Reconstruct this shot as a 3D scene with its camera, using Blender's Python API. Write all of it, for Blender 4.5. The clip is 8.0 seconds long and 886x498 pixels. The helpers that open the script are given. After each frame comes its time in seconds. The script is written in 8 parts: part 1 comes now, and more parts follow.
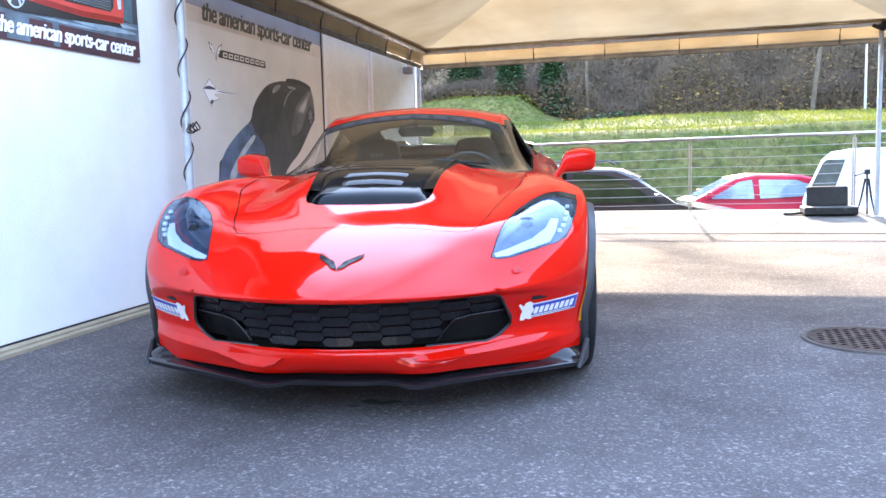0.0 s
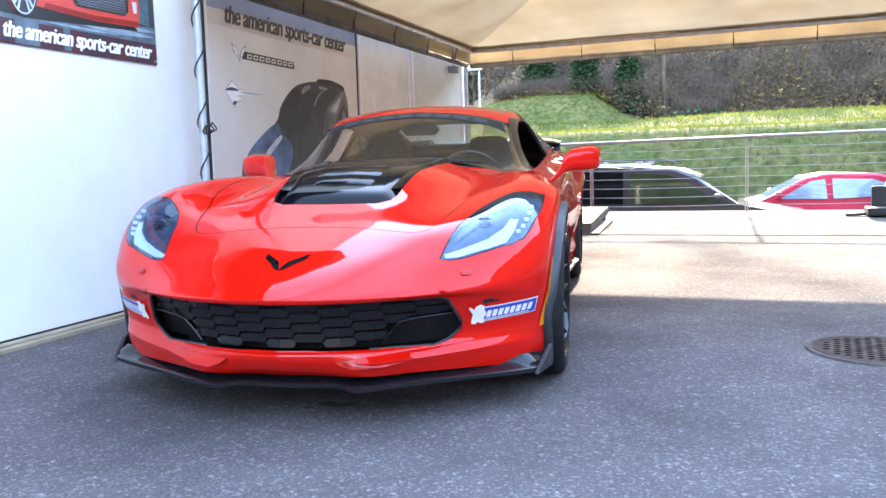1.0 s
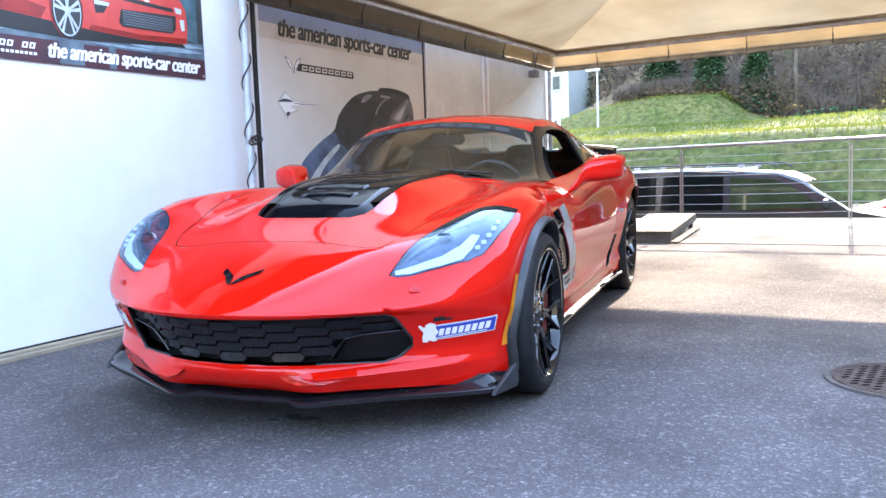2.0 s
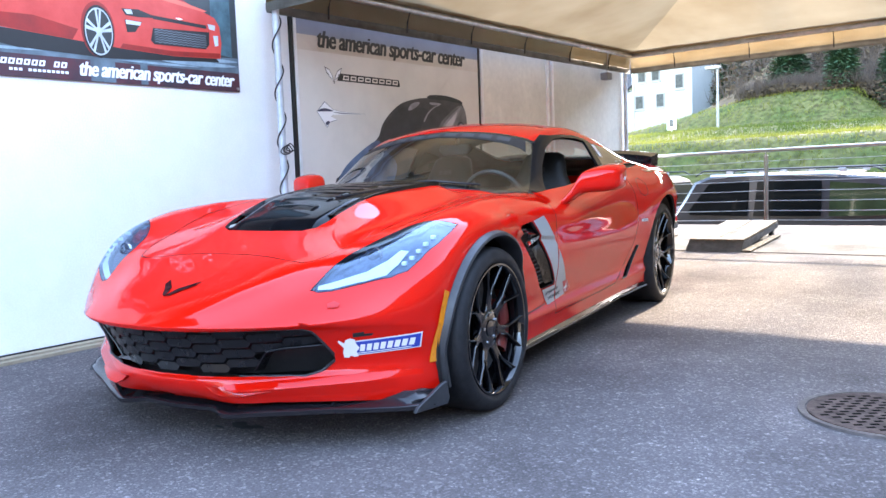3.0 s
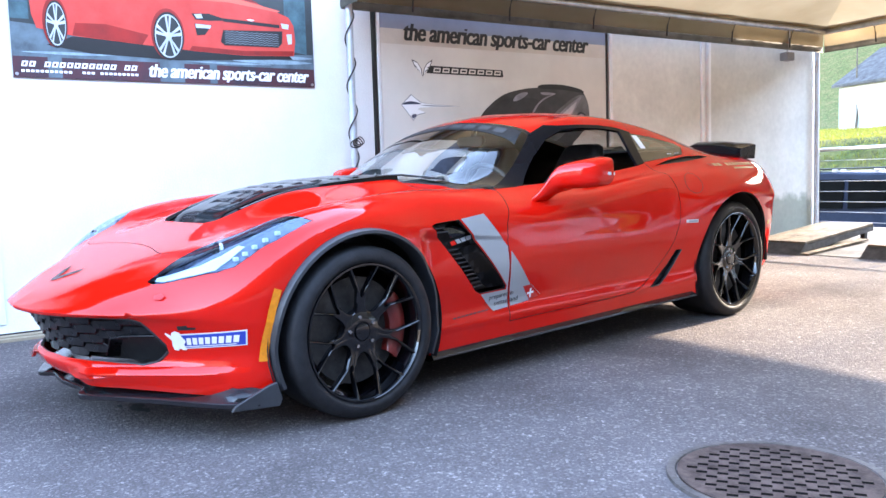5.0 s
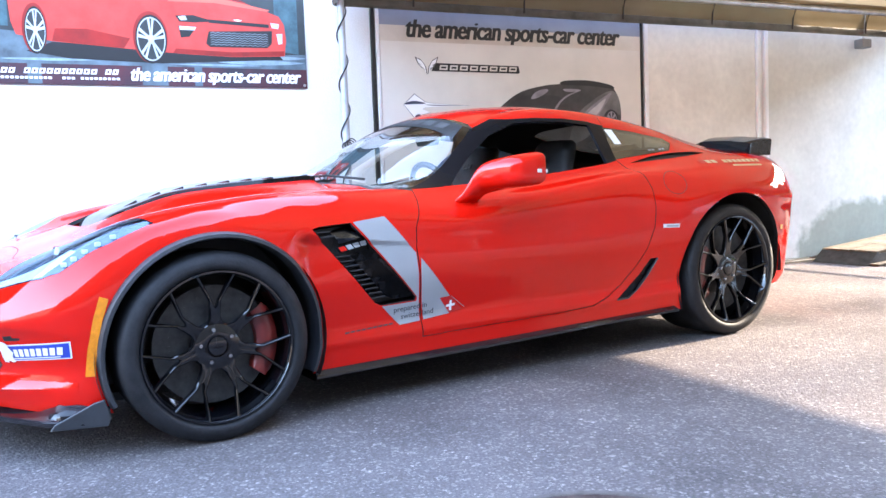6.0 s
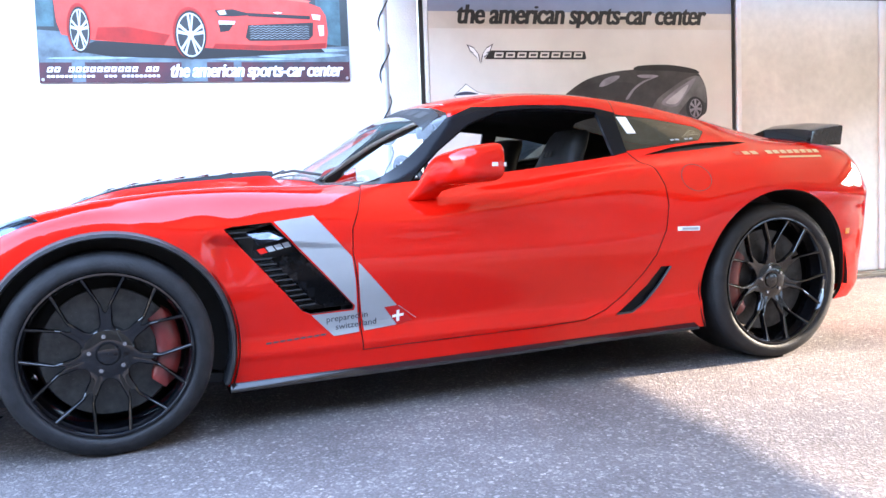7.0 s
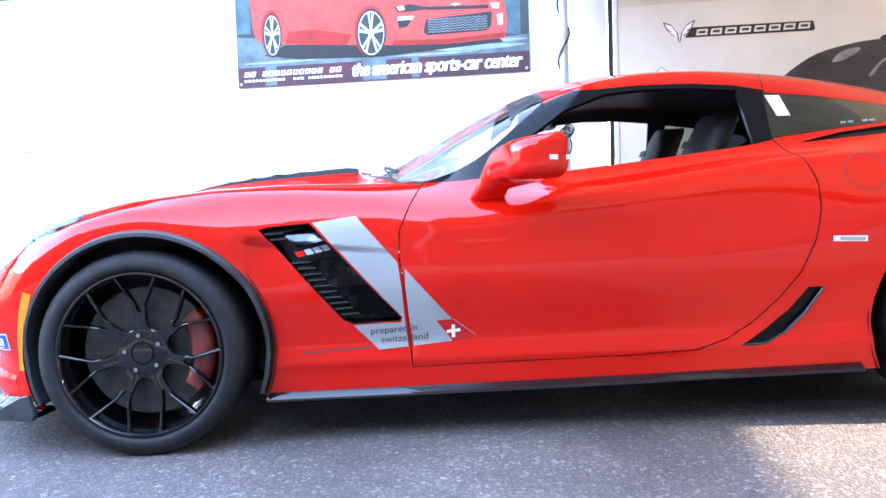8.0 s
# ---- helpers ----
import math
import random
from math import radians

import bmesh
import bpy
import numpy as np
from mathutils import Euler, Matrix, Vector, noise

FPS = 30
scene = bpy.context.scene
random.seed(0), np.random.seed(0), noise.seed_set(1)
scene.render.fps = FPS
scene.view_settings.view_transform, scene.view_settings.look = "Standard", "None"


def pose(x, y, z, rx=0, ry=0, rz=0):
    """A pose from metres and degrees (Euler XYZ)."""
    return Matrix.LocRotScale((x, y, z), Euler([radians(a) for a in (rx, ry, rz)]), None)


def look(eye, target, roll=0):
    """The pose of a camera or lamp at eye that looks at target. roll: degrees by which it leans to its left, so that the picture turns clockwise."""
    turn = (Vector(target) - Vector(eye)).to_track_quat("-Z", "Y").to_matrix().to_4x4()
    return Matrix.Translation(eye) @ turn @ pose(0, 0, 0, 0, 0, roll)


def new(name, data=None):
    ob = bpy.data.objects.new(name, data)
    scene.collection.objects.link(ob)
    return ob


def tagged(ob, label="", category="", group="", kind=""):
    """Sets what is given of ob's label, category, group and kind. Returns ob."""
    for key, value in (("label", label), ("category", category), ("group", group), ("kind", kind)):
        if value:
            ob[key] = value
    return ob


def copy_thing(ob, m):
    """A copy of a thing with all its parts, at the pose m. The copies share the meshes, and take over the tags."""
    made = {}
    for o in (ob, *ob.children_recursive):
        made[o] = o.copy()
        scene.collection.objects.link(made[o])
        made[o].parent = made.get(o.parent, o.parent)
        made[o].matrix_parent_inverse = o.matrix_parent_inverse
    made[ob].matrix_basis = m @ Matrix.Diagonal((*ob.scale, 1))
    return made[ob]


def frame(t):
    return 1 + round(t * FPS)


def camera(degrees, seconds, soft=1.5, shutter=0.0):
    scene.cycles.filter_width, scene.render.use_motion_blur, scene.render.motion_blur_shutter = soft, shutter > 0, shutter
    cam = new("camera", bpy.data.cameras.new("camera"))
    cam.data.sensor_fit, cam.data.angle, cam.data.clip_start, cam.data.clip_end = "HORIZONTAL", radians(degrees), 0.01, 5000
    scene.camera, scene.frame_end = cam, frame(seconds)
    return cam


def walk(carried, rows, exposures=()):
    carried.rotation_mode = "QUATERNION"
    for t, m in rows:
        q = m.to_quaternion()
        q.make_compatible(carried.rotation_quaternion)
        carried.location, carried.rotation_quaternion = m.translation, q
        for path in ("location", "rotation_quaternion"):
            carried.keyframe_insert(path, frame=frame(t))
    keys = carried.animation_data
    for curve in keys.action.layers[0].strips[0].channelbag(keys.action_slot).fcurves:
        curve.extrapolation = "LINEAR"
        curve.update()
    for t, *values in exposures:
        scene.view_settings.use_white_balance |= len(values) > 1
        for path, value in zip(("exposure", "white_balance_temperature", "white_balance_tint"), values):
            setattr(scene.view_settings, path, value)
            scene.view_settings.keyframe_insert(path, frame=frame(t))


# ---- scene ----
cam = camera(57.2, 8.0, soft=1.5)
PATH = [
    (0, (0.261, 0.13, 0.898), (-0.273, 2.046, 0.692), -1.5),
    (0.5, (0.452, 0.215, 0.883), (-0.186, 2.1, 0.679), -1.7),
    (1, (0.682, 0.345, 0.882), (-0.042, 2.198, 0.681), -1.7),
    (1.5, (0.922, 0.485, 0.889), (0.081, 2.29, 0.696), -1.9),
    (2, (1.206, 0.66, 0.906), (0.2, 2.379, 0.721), -2.0),
    (2.2, (1.314, 0.732, 0.909), (0.237, 2.408, 0.729), -2.1),
    (3.5, (2.054, 1.332, 0.942), (0.685, 2.78, 0.776), -2.1),
    (4, (2.306, 1.628, 0.912), (0.789, 2.922, 0.757), -2.1),
    (5.3, (2.684, 2.615, 0.869), (0.938, 3.579, 0.713), -1.9),
    (5.5, (2.706, 2.803, 0.833), (0.932, 3.715, 0.691), -2.1),
    (6, (2.712, 3.311, 0.823), (0.872, 4.083, 0.687), -2.1),
    (6.5, (2.695, 3.762, 0.804), (0.804, 4.4, 0.669), -2.0),
    (7, (2.599, 4.203, 0.796), (0.641, 4.592, 0.666), -2.0),
    (7.5, (2.45, 4.595, 0.793), (0.455, 4.662, 0.671), -1.9),
    (8, (2.232, 5.025, 0.775), (0.265, 4.683, 0.664), -1.8),
]
walk(cam, [(t, look(eye, target, roll)) for t, eye, target, roll in PATH],
     exposures=[(0, 4.46, 7100, 15), (4, 4.50, 7100, 15), (5.5, 4.90, 7000, 15), (6.5, 5.20, 7000, 15), (7, 5.36, 7000, 15), (8, 5.42, 7000, 15)])

# ---- light: a low sun behind the tent, clear sky ----
SUN_EL, SUN_AZ = 22.5, -4.0  # degrees; azimuth from +y towards +x
world = bpy.data.worlds.new("world")
scene.world = world
world.use_nodes = True
wn = world.node_tree.nodes
sky = wn.new("ShaderNodeTexSky")
sky.sky_type = "NISHITA"
sky.sun_disc = False
sky.sun_elevation = radians(SUN_EL)
sky.sun_rotation = radians(SUN_AZ)
sky.air_density, sky.dust_density, sky.ozone_density = 1.0, 0.4, 1.0
world.node_tree.links.new(sky.outputs[0], wn["Background"].inputs[0])
wn["Background"].inputs[1].default_value = 0.15
sun_data = bpy.data.lights.new("sun", "SUN")
sun_data.energy, sun_data.angle, sun_data.color = 1.06, radians(0.6), (1.0, 0.895, 0.735)
sun = new("sun", sun_data)
sd = Vector((math.sin(radians(SUN_AZ)) * math.cos(radians(SUN_EL)), math.cos(radians(SUN_AZ)) * math.cos(radians(SUN_EL)), math.sin(radians(SUN_EL))))
sun.matrix_world = look(sd * 40, (0, 0, 0))

# ---- materials ----
def mat(name, col, rough=0.6, metal=0.0, vary=0.12, scale=6.0, bump=0.0, bump_scale=60.0, coat=0.0, col2=None, spec=0.5, emit=None, rnd=0.0, sheen_scale=None, fine=0.0):
    """A surface with large stains, fine grain and relief, in object-independent metres."""
    m = bpy.data.materials.new(name)
    m.use_nodes = True
    nt, nd = m.node_tree, m.node_tree.nodes
    bs = nd["Principled BSDF"]
    if len(col) == 3:
        col = (*col, 1.0)
    bs.inputs["Roughness"].default_value = rough
    bs.inputs["Metallic"].default_value = metal
    bs.inputs["Coat Weight"].default_value = coat
    bs.inputs["Coat Roughness"].default_value = 0.03
    bs.inputs["Specular IOR Level"].default_value = spec
    geo = nd.new("ShaderNodeNewGeometry")
    if vary > 0:
        n1 = nd.new("ShaderNodeTexNoise")
        n1.inputs["Scale"].default_value = scale
        n1.inputs["Detail"].default_value = 6.0
        n1.inputs["Roughness"].default_value = 0.65
        nt.links.new(geo.outputs["Position"], n1.inputs["Vector"])
        mix = nd.new("ShaderNodeMix")
        mix.data_type = "RGBA"
        c2 = col2 if col2 else tuple(max(0.0, c * (1 - 2 * vary)) for c in col[:3]) + (1.0,)
        if len(c2) == 3:
            c2 = (*c2, 1.0)
        mix.inputs["A"].default_value = col if col2 else tuple(min(1.0, c * (1 + 0.6 * vary)) for c in col[:3]) + (1.0,)
        mix.inputs["B"].default_value = c2
        ramp = nd.new("ShaderNodeMapRange")
        ramp.inputs["From Min"].default_value = 0.35
        ramp.inputs["From Max"].default_value = 0.7
        nt.links.new(n1.outputs[0], ramp.inputs["Value"])
        nt.links.new(ramp.outputs[0], mix.inputs["Factor"])
        last = mix.outputs["Result"]
        if fine > 0:
            n3 = nd.new("ShaderNodeTexNoise")
            n3.inputs["Scale"].default_value = bump_scale
            n3.inputs["Detail"].default_value = 3.0
            nt.links.new(geo.outputs["Position"], n3.inputs["Vector"])
            r3 = nd.new("ShaderNodeMapRange")
            r3.inputs["From Min"].default_value, r3.inputs["From Max"].default_value = 0.3, 0.7
            r3.inputs["To Min"].default_value, r3.inputs["To Max"].default_value = 1 - fine, 1 + fine
            nt.links.new(n3.outputs[0], r3.inputs["Value"])
            mul = nd.new("ShaderNodeMix")
            mul.data_type, mul.blend_type = "RGBA", "MULTIPLY"
            mul.inputs["Factor"].default_value = 1.0
            nt.links.new(last, mul.inputs["A"])
            nt.links.new(r3.outputs[0], mul.inputs["B"])
            last = mul.outputs["Result"]
        if rnd > 0:
            oi = nd.new("ShaderNodeObjectInfo")
            hs = nd.new("ShaderNodeHueSaturation")
            mr = nd.new("ShaderNodeMapRange")
            mr.inputs["To Min"].default_value, mr.inputs["To Max"].default_value = 1 - rnd, 1 + rnd
            nt.links.new(oi.outputs["Random"], mr.inputs["Value"])
            nt.links.new(mr.outputs[0], hs.inputs["Value"])
            nt.links.new(last, hs.inputs["Color"])
            last = hs.outputs[0]
        nt.links.new(last, bs.inputs["Base Color"])
        rr = nd.new("ShaderNodeMapRange")
        rr.inputs["To Min"].default_value = max(0.0, rough * 0.85)
        rr.inputs["To Max"].default_value = min(1.0, rough * 1.15)
        nt.links.new(n1.outputs[0], rr.inputs["Value"])
        nt.links.new(rr.outputs[0], bs.inputs["Roughness"])
    else:
        bs.inputs["Base Color"].default_value = col
    if bump > 0:
        n2 = nd.new("ShaderNodeTexNoise")
        n2.inputs["Scale"].default_value = bump_scale
        n2.inputs["Detail"].default_value = 4.0
        nt.links.new(geo.outputs["Position"], n2.inputs["Vector"])
        bp = nd.new("ShaderNodeBump")
        bp.inputs["Strength"].default_value = bump
        bp.inputs["Distance"].default_value = 0.01
        nt.links.new(n2.outputs[0], bp.inputs["Height"])
        nt.links.new(bp.outputs[0], bs.inputs["Normal"])
    if emit:
        bs.inputs["Emission Color"].default_value = (*emit[:3], 1.0)
        bs.inputs["Emission Strength"].default_value = emit[3]
    return m


def glass(name, tint=(1, 1, 1), rough=0.0, clear=0.9, gloss=0.92, base=0.08, gloss_tint=(1, 1, 1)):
    """A thin pane: mostly clear, with the gloss of glass."""
    m = bpy.data.materials.new(name)
    m.use_nodes = True
    nt, nd = m.node_tree, m.node_tree.nodes
    nd.remove(nd["Principled BSDF"])
    tr = nd.new("ShaderNodeBsdfTransparent")
    tr.inputs[0].default_value = (*[c * clear for c in tint], 1.0)
    gl = nd.new("ShaderNodeBsdfGlossy")
    gl.inputs["Roughness"].default_value = rough
    gl.inputs["Color"].default_value = (*gloss_tint, 1.0)
    lw = nd.new("ShaderNodeLayerWeight")
    lw.inputs["Blend"].default_value = 0.5
    pw, fr = nd.new("ShaderNodeMath"), nd.new("ShaderNodeMath")
    pw.operation, pw.inputs[1].default_value = "POWER", 3.4
    fr.operation, fr.inputs[1].default_value, fr.inputs[2].default_value = "MULTIPLY_ADD", gloss, base
    nt.links.new(lw.outputs["Facing"], pw.inputs[0])
    nt.links.new(pw.outputs[0], fr.inputs[0])
    mx = nd.new("ShaderNodeMixShader")
    nt.links.new(fr.outputs[0], mx.inputs[0])
    nt.links.new(tr.outputs[0], mx.inputs[1])
    nt.links.new(gl.outputs[0], mx.inputs[2])
    nt.links.new(mx.outputs[0], nd["Material Output"].inputs[0])
    return m


M_ASPHALT = mat("asphalt", (0.139, 0.121, 0.119), 0.9, vary=0.20, scale=0.9, bump=0.8, bump_scale=110, fine=0.2, spec=0.08)


def speckle(m, scale, amount, big):
    """Adds the pale and dark stones of asphalt: each stone a cell of its own shade."""
    nt, nd = m.node_tree, m.node_tree.nodes
    bs = nd["Principled BSDF"]
    src = bs.inputs["Base Color"].links[0].from_socket
    geo = nd.new("ShaderNodeNewGeometry")
    out = src
    for sc, am in ((scale, amount), (scale * big, amount * 0.8)):
        vo = nd.new("ShaderNodeTexVoronoi")
        vo.inputs["Scale"].default_value = sc
        nt.links.new(geo.outputs["Position"], vo.inputs["Vector"])
        sep = nd.new("ShaderNodeSeparateColor")
        nt.links.new(vo.outputs["Color"], sep.inputs[0])
        pw = nd.new("ShaderNodeMath")
        pw.operation, pw.inputs[1].default_value = "POWER", 9.0
        nt.links.new(sep.outputs[0], pw.inputs[0])
        mr = nd.new("ShaderNodeMapRange")
        mr.inputs["To Min"].default_value, mr.inputs["To Max"].default_value = 1 - am * 0.4, 1 + am * 2.9
        nt.links.new(pw.outputs[0], mr.inputs["Value"])
        mx = nd.new("ShaderNodeMix")
        mx.data_type, mx.blend_type = "RGBA", "MULTIPLY"
        mx.inputs["Factor"].default_value = 1.0
        nt.links.new(out, mx.inputs["A"])
        nt.links.new(mr.outputs[0], mx.inputs["B"])
        out = mx.outputs["Result"]
    nt.links.new(out, bs.inputs["Base Color"])


speckle(M_ASPHALT, 150, 0.27, 0.5)
M_CONCRETE = mat("concrete", (0.135, 0.125, 0.113), 0.85, spec=0.1, vary=0.3, scale=1.6, bump=0.4, bump_scale=70, fine=0.2)
M_WALL = mat("white_render", (0.80, 0.80, 0.79), 0.85, vary=0.05, scale=1.2, bump=0.25, bump_scale=90, fine=0.03)
M_PANEL = mat("dusty_panel", (0.72, 0.70, 0.64), 0.5, vary=0.09, scale=1.3, bump=0.08, bump_scale=20, fine=0.05)
M_KERB = mat("kerb_stone", (0.36, 0.29, 0.20), 0.85, vary=0.2, scale=4, bump=0.4, bump_scale=60)
M_RED = mat("red_paint", (0.64, 0.008, 0.003), 0.5, vary=0.03, scale=3, coat=0.8, spec=0.0)
M_BLACKGLOSS = mat("black_gloss", (0.006, 0.006, 0.008), 0.12, vary=0.1, spec=0.14)
M_BLACK = mat("black_plastic", (0.012, 0.012, 0.013), 0.5, vary=0.25, scale=14, bump=0.05)
M_TRIM = mat("grey_plastic_trim", (0.03, 0.032, 0.036), 0.45, vary=0.2, scale=10)
M_RUBBER = mat("tyre_rubber", (0.014, 0.014, 0.016), 0.62, spec=0.3, vary=0.25, scale=18, bump=0.15, bump_scale=120)
M_STEEL = mat("galvanised_steel", (0.52, 0.53, 0.55), 0.38, metal=0.9, vary=0.15, scale=9, bump=0.05)
M_CANVAS = None
M_GRASS = mat("grass", (0.046, 0.062, 0.019), 0.9, spec=0.05, vary=0.3, scale=0.9, bump=1.0, bump_scale=5, col2=(0.095, 0.082, 0.036, 1), fine=0.5)
M_BARK = mat("bark", (0.058, 0.047, 0.038), 0.9, vary=0.3, scale=5, bump=0.6, bump_scale=25)
M_WHITEPAINT = mat("white_paint", (0.78, 0.78, 0.77), 0.5, vary=0.05)
M_GLASS = glass("clear_glass", (0.93, 0.98, 0.96), base=0.055)
# the blue of a mirrored sky is put into the lens's gloss colour
M_LENS = glass("blue_gloss_lens", (0.82, 0.92, 1.0), gloss=0.75, base=0.085, gloss_tint=(0.62, 0.80, 1.0))
M_DARKGLASS = glass("tinted_glass", (0.30, 0.33, 0.28))


def canvas():
    m = bpy.data.materials.new("cream_canvas")
    m.use_nodes = True
    nt, nd = m.node_tree, m.node_tree.nodes
    nd.remove(nd["Principled BSDF"])
    geo = nd.new("ShaderNodeNewGeometry")
    n1 = nd.new("ShaderNodeTexNoise")
    n1.inputs["Scale"].default_value, n1.inputs["Detail"].default_value = 1.4, 7.0
    nt.links.new(geo.outputs["Position"], n1.inputs["Vector"])
    ramp = nd.new("ShaderNodeValToRGB")
    ramp.color_ramp.elements[0].position, ramp.color_ramp.elements[0].color = 0.3, (0.265, 0.200, 0.118, 1)
    ramp.color_ramp.elements[1].position, ramp.color_ramp.elements[1].color = 0.7, (0.370, 0.295, 0.188, 1)
    nt.links.new(n1.outputs[0], ramp.inputs[0])
    d, t, mx = nd.new("ShaderNodeBsdfDiffuse"), nd.new("ShaderNodeBsdfTranslucent"), nd.new("ShaderNodeMixShader")
    mx.inputs[0].default_value = 0.26
    nt.links.new(ramp.outputs[0], d.inputs[0])
    nt.links.new(ramp.outputs[0], t.inputs[0])
    nt.links.new(d.outputs[0], mx.inputs[1])
    nt.links.new(t.outputs[0], mx.inputs[2])
    nt.links.new(mx.outputs[0], nd["Material Output"].inputs[0])
    return m


M_CANVAS = canvas()

# ---- mesh helpers ----
def thing(name, at=(0, 0, 0), label="", category="", group="", kind=""):
    e = new(name)
    e.location = at
    e.empty_display_size = 0.1
    return tagged(e, label, category, group, kind)


def finish(bm, name, material, smooth=False):
    me = bpy.data.meshes.new(name)
    bmesh.ops.recalc_face_normals(bm, faces=bm.faces)
    bm.to_mesh(me)
    bm.free()
    for m in (material if isinstance(material, (list, tuple)) else [material]):
        me.materials.append(m)
    if smooth:
        for p in me.polygons:
            p.use_smooth = True
        if smooth is not True:
            me.set_sharp_from_angle(angle=radians(smooth))
    return me


def part(name, bm, material, parent=None, label="", smooth=False):
    """Links a bmesh as one mesh object under a thing or a part; coordinates are the parent thing's."""
    ob = new(name, finish(bm, name, material, smooth))
    if parent is not None:
        ob.parent = parent
    if label:
        ob["label"] = label
    return ob


def solo(name, bm, material, label="", category="", group="", kind="", smooth=False):
    return tagged(part(name, bm, material, smooth=smooth), label, category, group, kind)


def box(bm, x0, y0, z0, x1, y1, z1, bevel=0.0, m=None, seg=2):
    r = bmesh.ops.create_cube(bm, size=1.0)
    vs = r["verts"]
    for v in vs:
        v.co = Vector((x0 + (v.co.x + 0.5) * (x1 - x0), y0 + (v.co.y + 0.5) * (y1 - y0), z0 + (v.co.z + 0.5) * (z1 - z0)))
    if bevel > 0:
        es = list({e for v in vs for e in v.link_edges})
        o = bmesh.ops.bevel(bm, geom=es, offset=bevel, segments=seg, affect="EDGES", profile=0.5)
        vs = list({v for f in o["faces"] for v in f.verts} | {v for v in vs if v.is_valid})
    if m is not None:
        bmesh.ops.transform(bm, matrix=m, verts=vs)
    return vs


def bmbox(*a, **k):
    bm = bmesh.new()
    box(bm, *a, **k)
    return bm


def tube(bm, pts, r, n=10, caps=True):
    """A round bar along a line of points; r is a number or one per point."""
    pts = [Vector(p) for p in pts]
    rs = r if isinstance(r, (list, tuple)) else [r] * len(pts)
    rings = []
    up = Vector((0, 0, 1))
    for i, p in enumerate(pts):
        d = (pts[min(i + 1, len(pts) - 1)] - pts[max(i - 1, 0)]).normalized()
        a = d.cross(up)
        if a.length < 1e-3:
            a = d.cross(Vector((1, 0, 0)))
        a.normalize()
        b = d.cross(a).normalized()
        rings.append([bm.verts.new(p + rs[i] * (math.cos(2 * math.pi * k / n) * a + math.sin(2 * math.pi * k / n) * b)) for k in range(n)])
    for q0, q1 in zip(rings, rings[1:]):
        for k in range(n):
            bm.faces.new((q0[k], q0[(k + 1) % n], q1[(k + 1) % n], q1[k]))
    if caps:
        bm.faces.new(rings[0][::-1])
        bm.faces.new(rings[-1])
    return bm


def prism(bm, pts, off, mat_index=0):
    """A flat outline (3D points in one plane) extruded by the vector off."""
    off = Vector(off)
    a = [bm.verts.new(Vector(p)) for p in pts]
    b = [bm.verts.new(Vector(p) + off) for p in pts]
    fs = [bm.faces.new(a[::-1]), bm.faces.new(b)]
    n = len(pts)
    for i in range(n):
        fs.append(bm.faces.new((a[i], a[(i + 1) % n], b[(i + 1) % n], b[i])))
    for f in fs:
        f.material_index = mat_index
    return fs


def grid_mesh(bm, rows, closed=False):
    """Quads over rows of points, all of one length."""
    vs = [[bm.verts.new(p) for p in r] for r in rows]
    for a, b in zip(vs, vs[1:]):
        for i in range(len(a) - 1 + (1 if closed else 0)):
            j = (i + 1) % len(a)
            if len({a[i], a[j], b[j], b[i]}) == 4:
                bm.faces.new((a[i], a[j], b[j], b[i]))
    return vs


def letters(text, size, squeeze=1.0, shear=0.0, thick=0.0015, bold=0.0, close=1.0):
    """A bmesh of lettering in Blender's own font, in the x-y plane, its left end on the origin."""
    cu = bpy.data.curves.new("letters", "FONT")
    cu.body, cu.size, cu.shear, cu.extrude, cu.offset = text, size, shear, thick / 2, bold
    cu.resolution_u = 3
    cu.space_character = close
    ob = bpy.data.objects.new("letters", cu)
    scene.collection.objects.link(ob)
    me = bpy.data.meshes.new_from_object(ob.evaluated_get(bpy.context.evaluated_depsgraph_get()))
    bpy.data.objects.remove(ob)
    bpy.data.curves.remove(cu)
    bm = bmesh.new()
    bm.from_mesh(me)
    bpy.data.meshes.remove(me)
    x0 = min(v.co.x for v in bm.verts)
    for v in bm.verts:
        v.co.x = (v.co.x - x0) * squeeze
    return bm


def fit_letters(text, width, height, shear=0.0, thick=0.0015, bold=0.0, tall=False):
    bm = letters(text, 1.0, 1.0, shear, thick, bold, 0.93 if tall else 1.0)
    if tall:
        # heavy upright strokes: the same letters again, a little to either side
        flat_copy = bm.copy()
        me = bpy.data.meshes.new("letters")
        flat_copy.to_mesh(me)
        flat_copy.free()
        for dx, dz in ((-0.030, 0.0002), (0.030, 0.0004)):
            k = len(bm.verts)
            bm.from_mesh(me)
            bm.verts.ensure_lookup_table()
            for v in bm.verts[k:]:
                v.co.x += dx
                v.co.z += dz
        bpy.data.meshes.remove(me)
        # condensed type: high small letters, short tails
        for v in bm.verts:
            v.co.y = float(np.interp(v.co.y, [-0.25, -0.03, 0.0, 0.53, 0.77], [-0.17, -0.03, 0.0, 0.605, 0.775]))
    w = max(v.co.x for v in bm.verts)
    cap = 0.73
    for v in bm.verts:
        v.co.x *= width / w
        v.co.y *= height / cap
    return bm


# ---- ground: asphalt yard, concrete lip, sunken car park, grassy hill ----
def yard_z(y):
    if y < 9.4:
        return 0.012 + 0.011 * (y - 3.65)
    return 0.0753 + (y - 9.4) * 0.075


